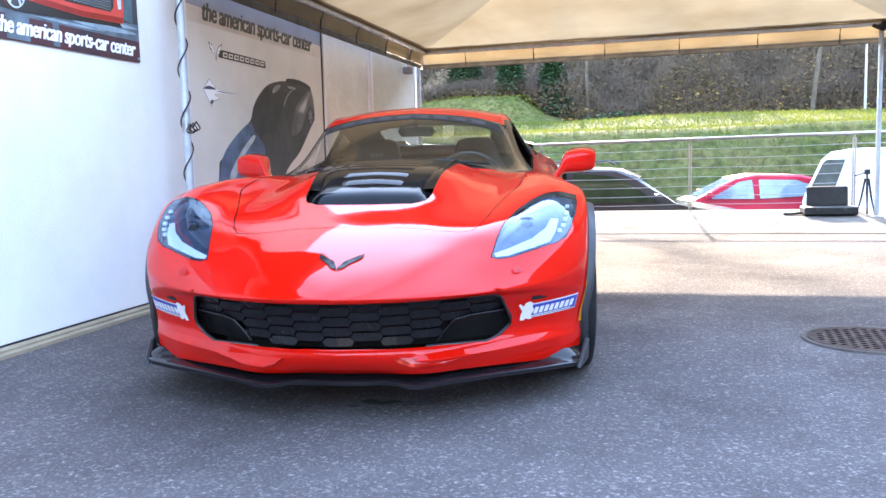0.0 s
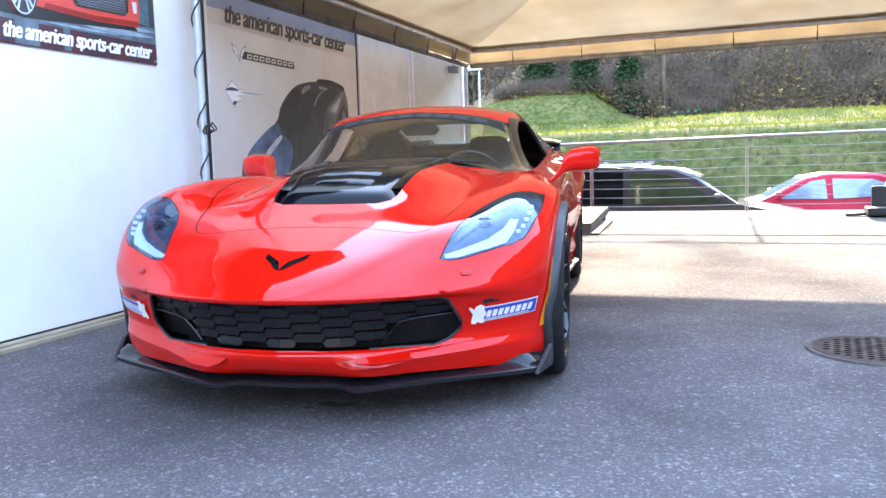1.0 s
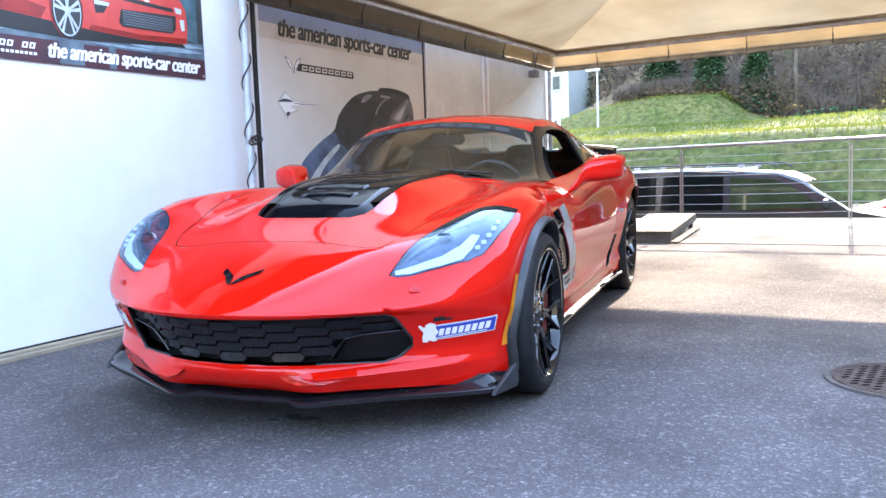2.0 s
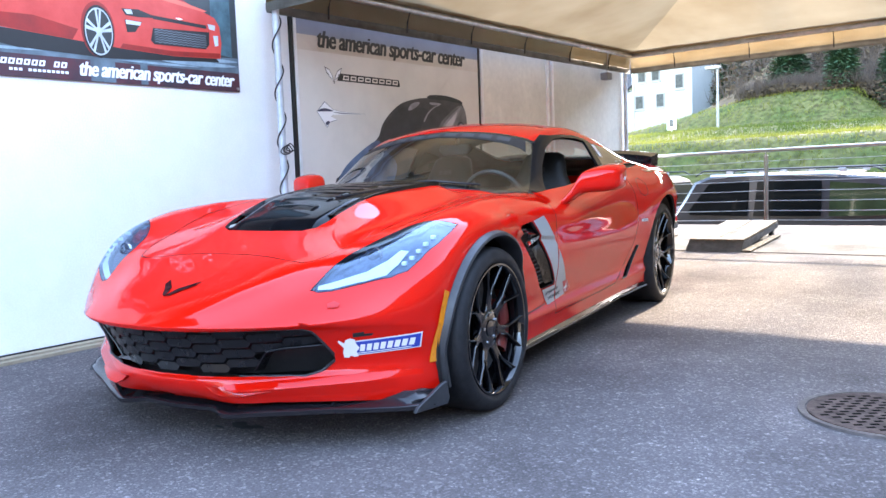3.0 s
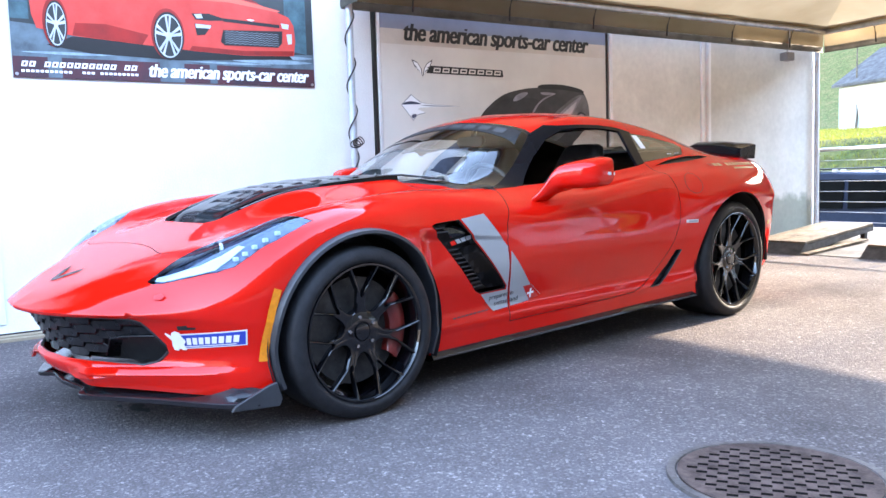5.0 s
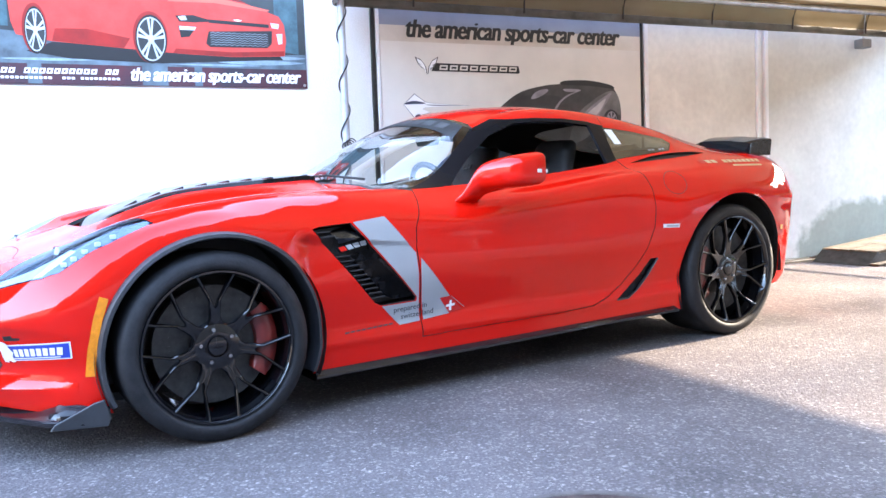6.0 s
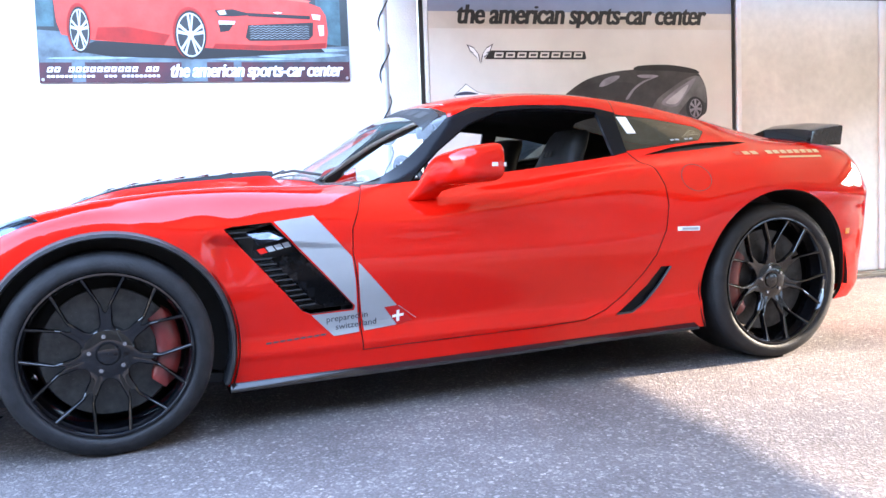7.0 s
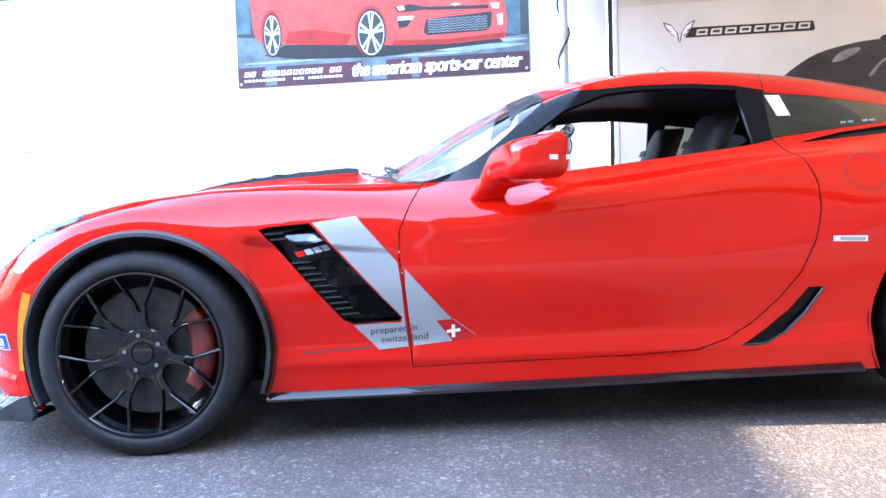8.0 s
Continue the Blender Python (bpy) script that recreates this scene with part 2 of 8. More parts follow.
def hill_z(x, y):
    """Ground beyond the car park: a steep bank, a flat meadow, a second bank."""
    z = -0.8

    def step(a, b, v):
        t = min(1.0, max(0.0, (v - a) / (b - a)))
        return t * t * (3 - 2 * t)
    z += 2.55 * step(20.2, 24.4, y)
    z += 0.85 * step(25.0, 37, y)
    z += 1.45 * step(37.5, 40.5, y) * step(-21, -9, x) * (1 - step(-6.8, -4.8, x)) + 0.15 * step(37, 41, y)
    z += 7.5 * step(40.5, 60, y) * step(-23, -9, x)
    # unseen far rise, higher in the east, added to block sky mirrored on the car
    z += 26.0 * step(72, 150, y) + 16.0 * step(50, 95, y) * step(7, 24, x)
    z += 0.18 * noise.noise(Vector((x * 0.15, y * 0.15, 0))) * step(19.5, 24, y)
    return z


def lin(a, b, n):
    return [a + (b - a) * i / n for i in range(n + 1)]


bm = bmesh.new()
ys = lin(-60, 0, 8) + lin(0.5, 9.4, 12)
xs = lin(-60, -10, 6) + lin(-8, 10, 18) + lin(14, 70, 6)
grid_mesh(bm, [[(x, y, yard_z(y)) for x in xs] for y in ys])
ground = solo("ground", bm, M_ASPHALT, "grey speckled asphalt yard", "ground", kind="structure")
bm = bmesh.new()
for (a, b) in ((9.4, 11.32),):
    prism(bm, [(-60, a, yard_z(a) - 0.3), (-60, a + 0.004, yard_z(a) + 0.004), (-60, b, yard_z(b)), (-60, b, -0.9), (-60, a, -0.9)], (130, 0, 0))
solo("concrete_apron", bm, M_CONCRETE, "pale worn concrete apron at the yard's edge", "ground", kind="structure")
bm = bmesh.new()
ys = lin(11.3, 19.5, 4) + lin(20, 45, 50) + lin(46, 70, 16) + lin(75, 140, 8) + [400, 1500]
xs = lin(-300, -60, 6) + lin(-56, 56, 80) + lin(60, 300, 6)
grid_mesh(bm, [[(x, y, hill_z(x, y)) for x in xs] for y in ys])
solo("hillside", bm, M_GRASS, "grassy hillside with shaded bank and sunlit meadow", "ground", kind="structure", smooth=True)
M_LITTER = mat("leaf_litter", (0.13, 0.085, 0.05), 0.95, spec=0.05, vary=0.3, scale=0.5, bump=1.0, bump_scale=6, col2=(0.055, 0.045, 0.028, 1), fine=0.4)
bm = bmesh.new()
xs = lin(-20, 60, 80)


def wood_edge(x):
    e = 40.2 + 0.5 * noise.noise(Vector((x * 0.3, 0, 5)))
    return e + 0.7 * min(1, max(0, (-3.5 - x) / 3)) + 22 * min(1, max(0, (-14 - x) / 6))


grid_mesh(bm, [[(x, wood_edge(x) + (110 - wood_edge(x)) * t, hill_z(x, wood_edge(x) + (110 - wood_edge(x)) * t) + 0.05) for x in xs] for t in [(i / 60) ** 1.5 for i in range(61)]])
solo("wood_floor", bm, M_LITTER, "brown leaf litter on the wooded slope", "ground", kind="structure", smooth=True)
bm = bmbox(-60, 11.33, -0.85, 70, 19.4, -0.795)
solo("car_park", bm, M_ASPHALT, "sunken asphalt car park below the yard", "ground", kind="structure")

# ---- building wall with its bays ----
WX = -3.0
bm = bmesh.new()
prism(bm, [(WX - 0.3, -14, yard_z(-14) + 0.03), (WX - 0.3, 5.19, yard_z(5.19) + 0.03), (WX - 0.3, 5.19, 4.6), (WX - 0.3, -14, 4.6)], (0.3, 0, 0))
solo("wall_main", bm, M_WALL, "rough white rendered wall, brightly lit", "wall", kind="structure")
bm = bmbox(WX - 0.3, 5.235, 0.07, WX - 0.01, 10.64, 4.6)
solo("wall_bay", bm, M_PANEL, "dusty pale panelled wall under the tent", "wall", kind="structure")
M_PANELDAMP = mat("damp_panel", (0.60, 0.58, 0.52), 0.5, vary=0.09, scale=1.3, bump=0.08, bump_scale=20, fine=0.05)


def damp(m, cy, cz, ry, rz):
    """A damp stain with a ragged edge, low on a panel."""
    nt, nd = m.node_tree, m.node_tree.nodes
    bs = nd["Principled BSDF"]
    src = bs.inputs["Base Color"].links[0].from_socket
    geo, mp, ln = nd.new("ShaderNodeNewGeometry"), nd.new("ShaderNodeVectorMath"), nd.new("ShaderNodeVectorMath")
    sc = nd.new("ShaderNodeVectorMath")
    mp.operation, mp.inputs[1].default_value = "SUBTRACT", (0, cy, cz)
    sc.operation, sc.inputs[1].default_value = "MULTIPLY", (0, 1 / ry, 1 / rz)
    ln.operation = "LENGTH"
    ns = nd.new("ShaderNodeTexNoise")
    ns.inputs["Scale"].default_value, ns.inputs["Detail"].default_value = 5.0, 6.0
    nt.links.new(geo.outputs["Position"], mp.inputs[0])
    nt.links.new(geo.outputs["Position"], ns.inputs["Vector"])
    nt.links.new(mp.outputs[0], sc.inputs[0])
    nt.links.new(sc.outputs[0], ln.inputs[0])
    ad = nd.new("ShaderNodeMath")
    ad.operation, ad.inputs[1].default_value = "MULTIPLY_ADD", 0.55
    nt.links.new(ns.outputs[0], ad.inputs[0])
    nt.links.new(ln.outputs["Value"], ad.inputs[2])
    mr = nd.new("ShaderNodeMapRange")
    mr.inputs["From Min"].default_value, mr.inputs["From Max"].default_value = 1.32, 1.18
    nt.links.new(ad.outputs[0], mr.inputs["Value"])
    mx = nd.new("ShaderNodeMix")
    mx.data_type, mx.blend_type = "RGBA", "MULTIPLY"
    mx.inputs["B"].default_value = (0.50, 0.54, 0.49, 1)
    nt.links.new(mr.outputs[0], mx.inputs["Factor"])
    nt.links.new(src, mx.inputs["A"])
    nt.links.new(mx.outputs["Result"], bs.inputs["Base Color"])


damp(M_PANELDAMP, 10.15, 0.02, 0.92, 0.62)
bm = bmbox(WX - 0.02, 7.590, 0.1, WX + 0.028, 7.632, 3.0, 0.010, seg=3)
solo("panel_joint", bm, M_WHITEPAINT, "pale rounded edge strip beside the banner", "trim", kind="structure")
for y0, y1 in ((7.634, 8.805), (8.948, 10.60)):
    bm = bmbox(WX - 0.02, y0, 0.10, WX + 0.012, y1, 3.0, 0.004)
    solo("wall_panel", bm, M_PANELDAMP if y0 > 8.9 else M_PANEL, "dusty off-white wall panel with water streaks", "wall", "wall panels", "structure")
bm = bmesh.new()
# two rounded beads with a shadow groove between them
for a, b, d in ((8.808, 8.850, 0.030), (8.902, 8.945, 0.034)):
    box(bm, WX - 0.02, a, 0.1, WX + d, b, 3.0, 0.012, seg=3)
box(bm, WX - 0.02, 8.850, 0.1, WX - 0.006, 8.902, 3.0)
solo("panel_joint", bm, M_WHITEPAINT, "pale metal joint strip between wall panels", "trim", kind="structure")
bm = bmbox(WX - 0.02, 5.20, 0.05, WX + 0.015, 5.228, 3.2, 0.004)
solo("dark_joint", bm, M_BLACK, "black rubber joint beside the banner", "trim", kind="structure")
bm = bmbox(WX - 0.2, 10.60, 0.0, WX + 0.02, 10.66, 3.4, 0.004)
solo("wall_end", bm, M_WHITEPAINT, "white corner post closing the wall", "trim", kind="structure")
M_KERBDARK = mat("joint_filler", (0.05, 0.045, 0.04), 0.9, vary=0.2, scale=9)
for x0, x1, h, mm, nm, lb in ((0.004, 0.014, 0.008, M_KERBDARK, "kerb_joint", "dark open joint at the wall foot"), (0.014, 0.078, 0.026, M_KERB, "kerb", "narrow tan stone kerb along the wall foot"), (0.078, 0.092, 0.010, M_KERBDARK, "kerb_joint", "dark joint between the kerb strips"), (0.092, 0.140, 0.018, M_KERB, "kerb", "second narrow tan kerb strip")):
    bm = bmesh.new()
    prism(bm, [(WX + x0, -14, yard_z(-14) - 0.05), (WX + x1, -14, yard_z(-14) - 0.05), (WX + x1, -14, yard_z(-14) + h), (WX + x0, -14, yard_z(-14) + h)], (0, 23.4, 23.4 * 0.011))
    solo(nm, bm, mm, lb, "kerb", kind="structure")
bm = bmesh.new()
prism(bm, [(WX - 0.05, -14, yard_z(-14) - 0.05), (WX + 0.004, -14, yard_z(-14) - 0.05), (WX + 0.004, -14, yard_z(-14) + 0.034), (WX - 0.05, -14, yard_z(-14) + 0.034)], (0, 19.19, 19.19 * 0.011))
solo("wall_foot", bm, M_BLACK, "dark gap at the wall foot", "trim", kind="structure")
bm = bmbox(-12, -14.3, 0, -3.0, -14, 4.6)
solo("wall_far", bm, M_WALL, "white rendered return wall", "wall", kind="structure")

# ---- tent ----
TX0, TX1, TY0, TY1, TZ, TP = -2.84, 2.72, 4.93, 10.6, 2.37, 3.35
M_LEG = mat("leg_paint", (0.50, 0.54, 0.58), 0.45, metal=0.2, vary=0.12, scale=9)
tent = thing("tent", (0, 0, 0), "cream canvas pavilion tent on galvanised steel legs", "tent")
for lx, ly in ((TX0 + 0.02, TY0), (TX0 - 0.09, TY1), (TX1, TY0), (TX1 - 0.12, TY1)):
    bm = bmesh.new()
    tube(bm, [(lx, ly, yard_z(min(ly, 9.4)) if ly < 9 else yard_z(ly)), (lx, ly, TZ)], 0.026, 14)
    lb = part("leg", bm, M_LEG, tent, smooth=40)
    bm = bmesh.new()
    gz = yard_z(ly)
    box(bm, lx - 0.06, ly - 0.06, gz - 0.005, lx + 0.06, ly + 0.06, gz + 0.012, 0.003)
    part("foot_plate", bm, M_STEEL, lb)
cx, cy = (TX0 + TX1) / 2, (TY0 + TY1) / 2


def eave(nm, a, b):
    bm = bmesh.new()
    tube(bm, [(*a, TZ), (*b, TZ)], 0.028, 12)
    part(nm, bm, M_STEEL, tent, smooth=40)


CORN = [(TX0, TY0), (TX1, TY0), (TX1, TY1), (TX0, TY1)]
for i in range(4):
    eave("eave_beam", CORN[i], CORN[(i + 1) % 4])


def roof_pt(s, side, h):
    """A point of the canopy: s along a side, h from eave (0) to peak (1), with the sag of cloth."""
    a, b = CORN[side], CORN[(side + 1) % 4]
    ex, ey = a[0] + (b[0] - a[0]) * s, a[1] + (b[1] - a[1]) * s
    x, y = ex + (cx - ex) * h, ey + (cy - ey) * h
    z = TZ + 0.03 + (TP - TZ) * (0.75 * h + 0.25 * h * h) - 0.07 * math.sin(math.pi * s) * math.sin(math.pi * min(1, h * 1.2))
    z += 0.012 * noise.noise(Vector((x * 2.5, y * 2.5, 3.0)))
    return (x, y, z)


for side in range(4):
    bm = bmesh.new()
    grid_mesh(bm, [[roof_pt(i / 18, side, h / 14) for i in range(19)] for h in range(15)])
    bmesh.ops.remove_doubles(bm, verts=bm.verts, dist=0.0005)
    part("roof_panel", bm, M_CANVAS, tent, smooth=True)
M_HEM = mat("grey_hem", (0.20, 0.185, 0.16), 0.8, vary=0.2, scale=5)
M_STRAP = mat("dark_strap", (0.05, 0.045, 0.04), 0.7)
for side in range(4):
    a, b = Vector((*CORN[side], 0)), Vector((*CORN[(side + 1) % 4], 0))
    d = (b - a).normalized()
    nrm = Vector((d.y, -d.x, 0))
    a2, b2 = a + nrm * 0.035 - d * 0.03, b + nrm * 0.035 + d * 0.03
    n = 40
    def val(z, off):
        return [tuple(a2.lerp(b2, i / n) + nrm * (off + (0.2 if side == 3 else 1.0) * (0.006 * math.sin(i * 1.7) + 0.004 * math.sin(i * 0.6))) + Vector((0, 0, z))) for i in range(n + 1)]
    bm = bmesh.new()
    grid_mesh(bm, [val(TZ + 0.052, -0.10), val(TZ + 0.045, -0.03), val(TZ - 0.02, 0.0), val(TZ - 0.08, 0.004), val(TZ - 0.15, 0.006)])
    bmesh.ops.solidify(bm, geom=bm.faces, thickness=0.002)
    vl = part("valance", bm, M_CANVAS, tent, smooth=True)
    bm = bmesh.new()
    grid_mesh(bm, [val(TZ - 0.15, 0.008), val(TZ - 0.19, 0.010), val(TZ - 0.215, 0.004)])
    bmesh.ops.solidify(bm, geom=bm.faces, thickness=0.004)
    part("hem", bm, M_HEM, vl, "grey weathered hem", smooth=True)
    L = (b2 - a2).length
    k = int(L / 0.92)
    for j in range(1, k + 1):
        p = a2.lerp(b2, (j - 0.35) / (k + 0.3))
        bm = bmesh.new()
        tube(bm, [p + nrm * 0.0 + Vector((0, 0, TZ + 0.03)), p - nrm * 0.045 + Vector((0, 0, TZ - 0.02)), p - nrm * 0.012 + Vector((0, 0, TZ - 0.10)), p - nrm * 0.004 + Vector((0, 0, TZ - 0.19))], 0.007, 6)
        part("strap", bm, M_STRAP, tent, smooth=True)

# ---- the red sports car: u runs from nose to tail, v to its left side, w up ----
def pchip(tab):
    """A smooth curve through (x, y) pairs that does not overshoot."""
    x = np.array([p[0] for p in tab], float)
    y = np.array([p[1] for p in tab], float)
    h, d = np.diff(x), np.diff(y) / np.diff(x)
    m = np.zeros(len(x))
    m[0], m[-1] = d[0], d[-1]
    for i in range(1, len(x) - 1):
        if d[i - 1] * d[i] > 0:
            w1, w2 = 2 * h[i] + h[i - 1], h[i] + 2 * h[i - 1]
            m[i] = (w1 + w2) / (w1 / d[i - 1] + w2 / d[i])

    def f(q):
        q = min(max(q, x[0]), x[-1])
        i = min(int(np.searchsorted(x, q, "right")) - 1, len(x) - 2)
        t = (q - x[i]) / h[i]
        return float((2 * t**3 - 3 * t**2 + 1) * y[i] + (t**3 - 2 * t**2 + t) * h[i] * m[i] + (3 * t**2 - 2 * t**3) * y[i + 1] + (t**3 - t**2) * h[i] * m[i + 1])
    return f


HUB_F, HUB_R, R_F, R_R = 0.763, 3.452, 0.325, 0.339
NOSE, TAIL = -0.205, 4.19
# shoulder line: half width in plan, and its height
V_ = pchip([(-0.205, 0), (-0.195, 0.115), (-0.16, 0.26), (-0.08, 0.425), (0.03, 0.568), (0.10, 0.655), (0.20, 0.765), (0.30, 0.843), (0.40, 0.880), (0.58, 0.897), (0.78, 0.905), (0.95, 0.893), (1.15, 0.868), (1.7, 0.862), (2.3, 0.868), (2.85, 0.888), (3.15, 0.922), (3.45, 0.938), (3.75, 0.925), (3.95, 0.885), (4.06, 0.825), (4.13, 0.66), (4.175, 0.38), (4.188, 0.16), (4.19, 0)])
S_ = pchip([(-0.205, 0.470), (0.03, 0.458), (0.12, 0.464), (0.22, 0.49), (0.33, 0.545), (0.45, 0.63), (0.60, 0.71), (0.78, 0.735), (1.0, 0.70), (1.3, 0.655), (1.8, 0.61), (2.5, 0.60), (2.9, 0.65), (3.2, 0.73), (3.45, 0.765), (3.75, 0.74), (4.06, 0.72), (4.19, 0.72)])
FR = [0.0, 0.28, 0.53, 0.65, 0.82, 0.93, 1.0]
DOORV = pchip([(0.9, 0.93), (1.4, 0.953), (1.8, 0.980), (2.3, 0.967), (2.76, 0.950), (3.1, 0.93)])
W_ = [
    pchip([(-0.205, 0.472), (-0.17, 0.497), (-0.10, 0.532), (0, 0.573), (0.2, 0.646), (0.49, 0.742), (0.6, 0.794), (0.7, 0.829), (0.8, 0.862), (0.9, 0.881), (1.1, 0.902), (1.3, 0.912), (1.405, 0.917), (1.425, 0.876), (1.46, 0.880), (1.64, 0.965), (1.82, 1.062), (2.0, 1.145), (2.14, 1.194), (2.25, 1.216), (2.40, 1.231), (2.55, 1.236), (2.7, 1.232), (2.9, 1.214), (3.25, 1.152), (3.53, 1.084), (3.82, 0.993), (4.1, 0.955), (4.17, 0.93), (4.19, 0.73)]),
    pchip([(-0.205, 0.471), (-0.10, 0.530), (0, 0.572), (0.2, 0.646), (0.49, 0.742), (0.6, 0.785), (0.7, 0.820), (0.8, 0.851), (0.9, 0.869), (1.0, 0.880), (1.1, 0.889), (1.3, 0.900), (1.405, 0.906), (1.425, 0.868), (1.47, 0.876), (1.64, 0.951), (1.82, 1.046), (2.0, 1.127), (2.14, 1.178), (2.25, 1.202), (2.40, 1.219), (2.55, 1.225), (2.7, 1.221), (2.9, 1.203), (3.25, 1.142), (3.53, 1.074), (3.82, 0.989), (4.1, 0.952), (4.17, 0.925), (4.19, 0.73)]),
    pchip([(-0.205, 0.471), (-0.10, 0.522), (0, 0.568), (0.12, 0.612), (0.22, 0.650), (0.45, 0.715), (0.7, 0.757), (1.0, 0.800), (1.3, 0.835), (1.50, 0.848), (1.57, 0.866), (1.82, 0.998), (2.0, 1.085), (2.14, 1.138), (2.25, 1.166), (2.40, 1.186), (2.55, 1.193), (2.7, 1.189), (2.9, 1.170), (3.25, 1.106), (3.53, 1.036), (3.82, 0.976), (4.1, 0.948), (4.17, 0.915), (4.19, 0.73)]),
    pchip([(-0.205, 0.471), (-0.10, 0.510), (0, 0.548), (0.12, 0.595), (0.22, 0.645), (0.45, 0.722), (0.66, 0.768), (1.0, 0.803), (1.3, 0.828), (1.58, 0.836), (1.65, 0.856), (1.82, 0.938), (2.0, 1.028), (2.15, 1.087), (2.30, 1.128), (2.45, 1.148), (2.6, 1.149), (2.75, 1.138), (2.9, 1.118), (3.25, 1.052), (3.45, 1.008), (3.7, 0.966), (4.1, 0.940), (4.17, 0.90), (4.19, 0.73)]),
    pchip([(-0.205, 0.470), (-0.10, 0.492), (0, 0.518), (0.12, 0.564), (0.22, 0.625), (0.31, 0.680), (0.51, 0.766), (0.65, 0.798), (0.83, 0.822), (1.02, 0.838), (1.2, 0.842), (1.49, 0.833), (1.70, 0.828), (2.16, 0.848), (2.76, 0.894), (3.0, 0.910), (3.18, 0.922), (3.5, 0.934), (3.75, 0.935), (4.05, 0.915), (4.17, 0.87), (4.19, 0.73)]),
    pchip([(-0.205, 0.470), (-0.10, 0.478), (0, 0.488), (0.12, 0.516), (0.22, 0.572), (0.31, 0.632), (0.42, 0.702), (0.61, 0.770), (0.78, 0.800), (1.0, 0.802), (1.2, 0.795), (1.5, 0.766), (1.65, 0.738), (1.8, 0.722), (2.03, 0.745), (2.3, 0.775), (2.6, 0.814), (2.8, 0.836), (3.0, 0.846), (3.2, 0.857), (3.45, 0.875), (3.75, 0.872), (4.05, 0.835), (4.17, 0.80), (4.19, 0.73)]),
    S_,
]
# below the shoulder: levels from it down to the sill, as heights and inward offsets at four places
LOW = [
    # front, corner, side, rear: (height, inset)
    ((0.455, 0.008), (0.44, 0.0), (0.53, -0.003), (0.66, 0.002)),
    ((0.428, 0.042), (0.40, 0.004), (0.46, 0.006), (0.55, 0.012)),
    ((0.295, 0.105), (0.32, 0.018), (0.39, 0.022), (0.45, 0.025)),
    ((0.264, 0.092), (0.27, 0.020), (0.325, 0.033), (0.38, 0.035)),
    ((0.238, 0.080), (0.235, 0.020), (0.268, 0.024), (0.32, 0.040)),
    ((0.205, 0.082), (0.19, 0.024), (0.235, 0.030), (0.27, 0.050)),
    ((0.180, 0.094), (0.155, 0.030), (0.165, 0.036), (0.22, 0.080)),
]
LKEY = (-0.05, 0.36, 1.15, 2.9, 3.7)


def low_at(u):
    out = []
    mid = math.exp(-(((u - NOSE) / 0.05) ** 2))
    for i, (f, c, s, r) in enumerate(LOW):
        q = [(f[0], f[1] + (0, 0, 0, 0, 0.02, 0.045, 0.07)[i] * mid), c, s, s, r]
        out.append((float(np.interp(u, LKEY, [a[0] for a in q])), float(np.interp(u, LKEY, [a[1] for a in q]))))
    return out


def catmull(pts, n):
    out = []
    p = [np.array(q, float) for q in pts]
    p = [2 * p[0] - p[1]] + p + [2 * p[-1] - p[-2]]
    for i in range(1, len(p) - 2):
        for k in range(n):
            t = k / n
            out.append(0.5 * ((2 * p[i]) + (-p[i - 1] + p[i + 1]) * t + (2 * p[i - 1] - 5 * p[i] + 4 * p[i + 1] - p[i + 2]) * t * t + (-p[i - 1] + 3 * p[i] - 3 * p[i + 1] + p[i + 2]) * t**3))
    out.append(p[-2])
    return out


def stations():
    us = [NOSE + 0.0005 + 0.62 * (i / 34) ** 2 for i in range(34)]
    u = us[-1]
    us += lin(us[-1] + 0.03, 3.86, 112)
    us += [TAIL - 0.0005 - 0.33 * (1 - i / 22) ** 2 for i in range(1, 23)]
    return us


NS = 7


def vent_step(u, w):
    """The fender's flank steps in below the crease that runs back from the side vent."""
    line = 0.727 + 0.072 * (u - 1.10)
    k = min(1.0, max(0.0, (u - 1.075) / 0.035)) * min(1.0, max(0.0, (1.66 - u) / 0.52))
    return 0.030 * k * min(1.0, max(0.0, (line - w) / (0.006 + 0.022 * k))) * min(1.0, max(0.0, (w - 0.34) / 0.30))



def body_rows():
    """For each station: points from the middle of the top out to the shoulder and down to the sill."""
    rows = []
    us = stations()
    for i, u in enumerate(us):
        V = V_(u) if i else 0.0
        e = 1e-3
        du, dv = 2 * e, V_(min(u + e, TAIL)) - V_(max(u - e, NOSE))
        L = math.hypot(du, dv) or 1
        nu, nv = -dv / L, du / L  # outward plan normal
        tp = [(V * (DOORV(u) if k == 5 else f), W_[k](u)) for k, f in enumerate(FR)]
        lows = low_at(u)
        one = catmull(tp + [(V - d, w) for w, d in lows], NS)
        two = catmull(tp, NS)[:-1] + [np.array((V - q[1], q[0])) for q in catmull([(S_(u), 0.0)] + lows, NS)]
        k = min(1.0, max(0.0, (u - 0.12) / 0.3)) * min(1.0, max(0.0, (4.12 - u) / 0.15))
        k = k * k * (3 - 2 * k)
        row = []
        for j, (p1, p2) in enumerate(zip(one, two)):
            p = p1 * k + p2 * (1 - k)
            if j <= (len(FR) - 1) * NS:
                row.append((u, max(0.0, float(p[0])), float(p[1])))
            else:
                d = V - float(p[0]) + vent_step(u, float(p[1]))
                row.append((u - nu * d, max(0.0, V - nv * d), float(p[1])))
        rows.append(row)
    return rows


